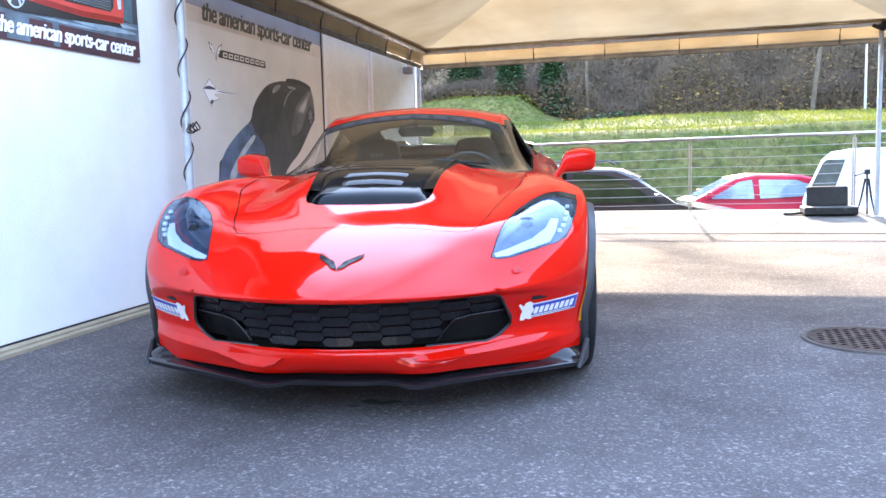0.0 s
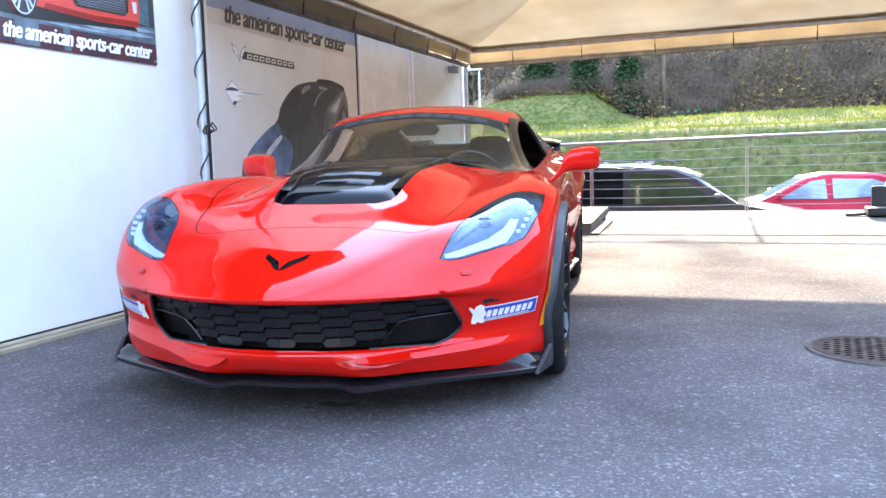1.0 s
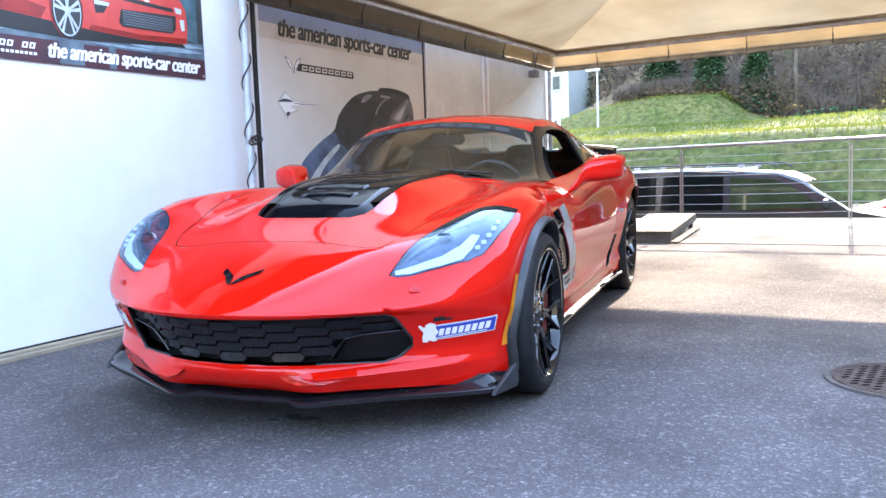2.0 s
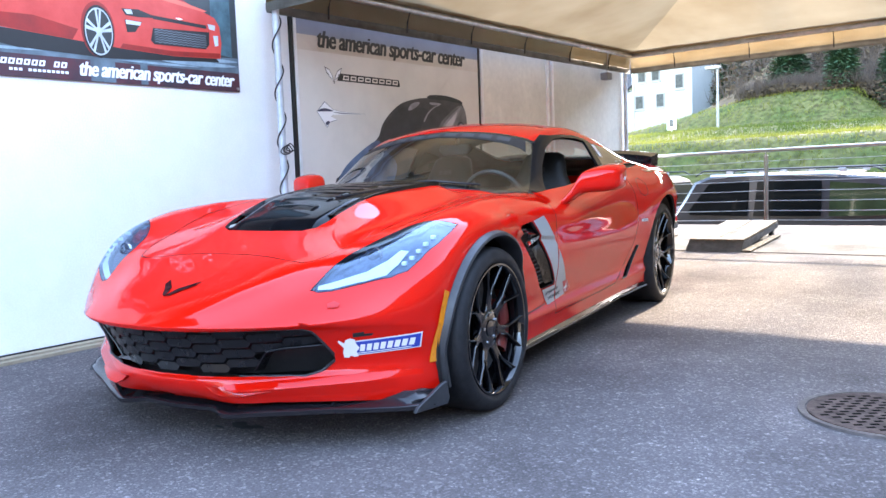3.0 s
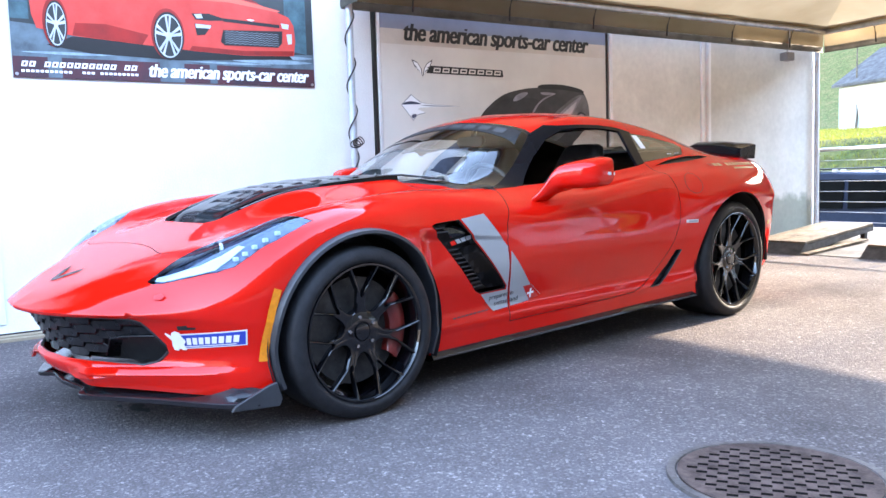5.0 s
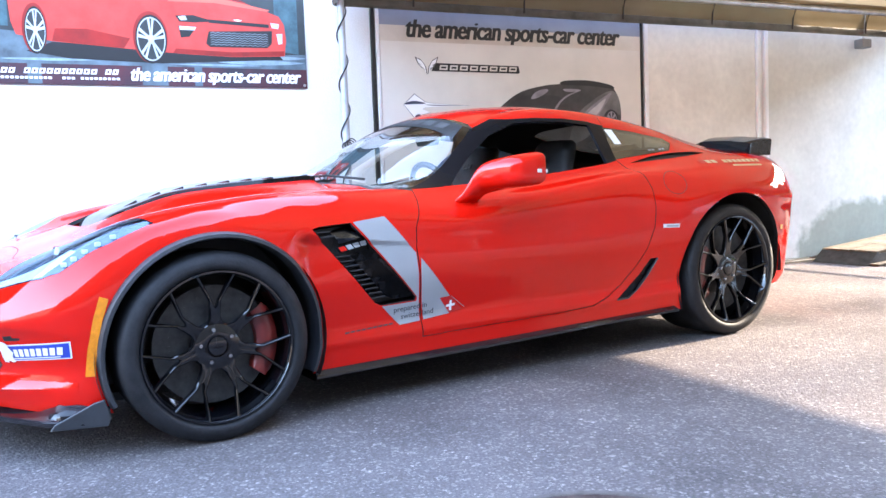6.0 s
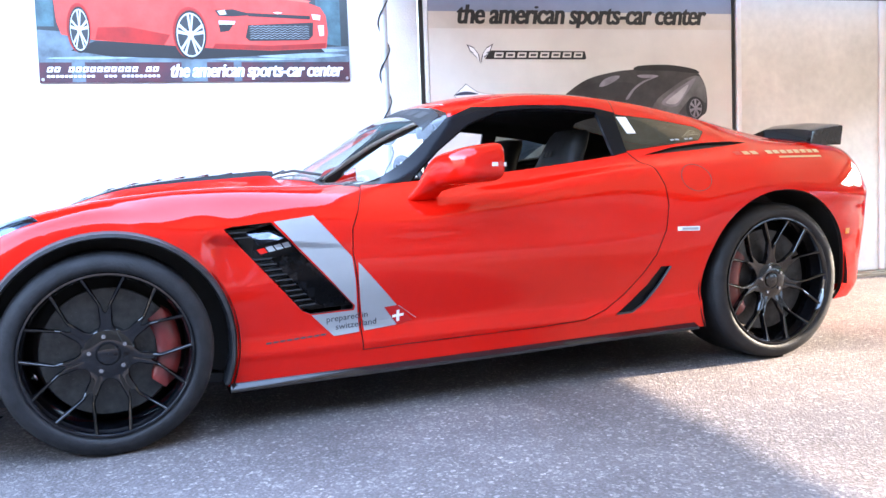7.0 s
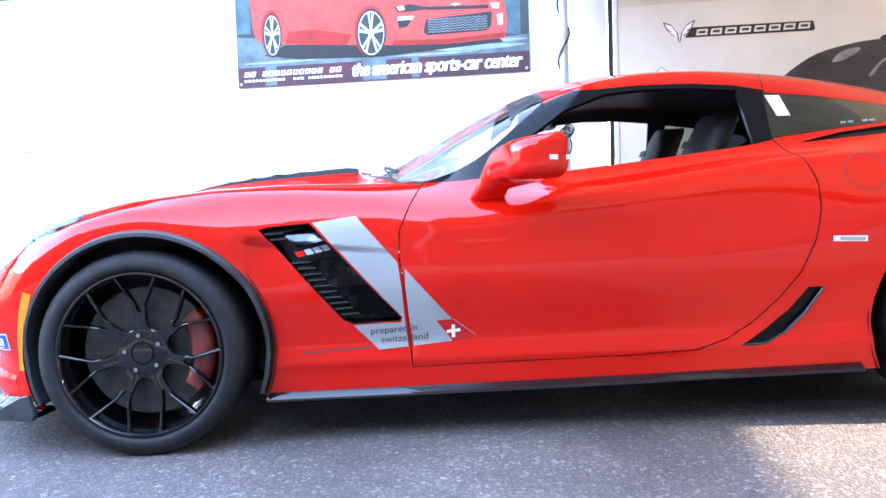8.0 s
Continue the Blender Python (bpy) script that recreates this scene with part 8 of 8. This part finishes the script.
def bare_tree(h, seed):
    """A leafless tree: a tapered trunk, limbs and twigs."""
    r = random.Random(seed)
    t = thing("bare_tree", label="leafless grey-brown tree in the hillside wood", category="tree", group="bare trees")
    bm = bmesh.new()

    def limb(p, d, length, rad, depth):
        pts, q = [p], d.copy()
        n = 4
        for i in range(n):
            q = (q + Vector((r.uniform(-0.16, 0.16), r.uniform(-0.16, 0.16), r.uniform(-0.03, 0.10)))).normalized()
            pts.append(pts[-1] + q * length / n)
        tube(bm, pts, [rad * (1 - 0.75 * i / n) for i in range(n + 1)], 5 if depth else 8, caps=False)
        if depth < 3:
            for i in range(2 + (depth == 0) * 5):
                k = r.randint(1 if depth else 2, n)
                a = r.uniform(0, 2 * math.pi)
                dd = (q * 0.6 + Vector((math.cos(a), math.sin(a), r.uniform(0.1, 0.8)))).normalized()
                limb(pts[k], dd, length * r.uniform(0.35, 0.55), rad * 0.35, depth + 1)
    limb(Vector((0, 0, -0.2)), Vector((r.uniform(-0.08, 0.08), r.uniform(-0.08, 0.08), 1)).normalized(), h, 0.0085 * h + 0.02, 0)
    part("trunk", bm, M_BARK, t, smooth=True)
    return t


kinds = [bare_tree(8 + k, 11 + k) for k in range(4)]
spots = []
for k in range(54):
    x, y = rnd.uniform(-34, 38), rnd.uniform(43, 62)
    if x > -4 or y > 60:
        spots.append((x, y))
for k in range(6):
    spots.append((rnd.uniform(-4, 26), rnd.uniform(40.2, 42.4)))
for k, (x, y) in enumerate(spots):
    m = Matrix.Translation((x, y, hill_z(x, y))) @ Matrix.Rotation(rnd.uniform(0, 6.28), 4, "Z") @ Matrix.Rotation(radians(rnd.uniform(-6, 6)), 4, "X")
    if k < 4:
        kinds[k].matrix_basis = m
    else:
        copy_thing(kinds[k % 4], m)


def conifer(x, y, h, rad, seed, dense=7000, leaf=1.0):
    r = random.Random(seed)
    t = thing("evergreen_tree", label="dense dark green evergreen at the wood's edge", category="evergreen", group="evergreens")
    z0 = hill_z(x, y)
    t.location = (x, y, z0)
    bm = bmesh.new()
    tube(bm, [(0, 0, -0.1), (0, 0, h * 0.85)], [0.10, 0.02], 7)
    part("trunk", bm, M_BARK, t)
    vs, fs = [], []
    for i in range(int(dense * h / 4)):
        q = r.random() ** 0.8
        rr_ = rad * (1 - q) ** 0.6 * (0.75 + 0.5 * noise.noise(Vector((q * 5, seed, i * 0.01)))) * r.uniform(0.6, 1.12)
        a = r.uniform(0, 2 * math.pi)
        c = Vector((rr_ * math.cos(a), rr_ * math.sin(a), 0.1 + q * h))
        d1 = Vector((math.cos(a), math.sin(a), r.uniform(-0.5, 0.4))).normalized() * 0.13 * leaf
        d2 = Vector((-math.sin(a), math.cos(a), r.uniform(-0.4, 0.4))).normalized() * 0.06 * leaf
        k = len(vs)
        vs += [tuple(c - d1), tuple(c + d2), tuple(c + d1), tuple(c - d2)]
        fs.append((k, k + 1, k + 2, k + 3))
    me = bpy.data.meshes.new("crown")
    me.from_pydata(vs, [], fs)
    me.materials.append(M_EVERGREEN)
    ob = new("crown", me)
    ob.parent = t


for k, (x, y, h, rad) in enumerate(((-7.4, 41, 3.0, 1.0), (-5.3, 41.3, 3.2, 1.3), (-10.5, 44, 2.4, 1.4), (-19.8, 62, 6.5, 2.2), (-17.0, 63, 7, 2.4), (-14.4, 61, 6, 2.2), (-18, 66, 8, 2.4), (12.5, 44, 2.6, 1.3))):
    conifer(x, y, h, rad, 40 + k)
for k, (x, y, h, rad) in enumerate(((-31.5, 80, 13, 2.6), (-28.6, 77, 12, 2.6), (-26.0, 79, 14, 2.8), (-23.6, 75, 12, 2.6), (-21.4, 77, 13, 2.7), (-19.0, 73, 12, 2.5), (-16.4, 72, 11, 2.4))):
    conifer(x, y, h, rad, 60 + k, 2600, 3.0)
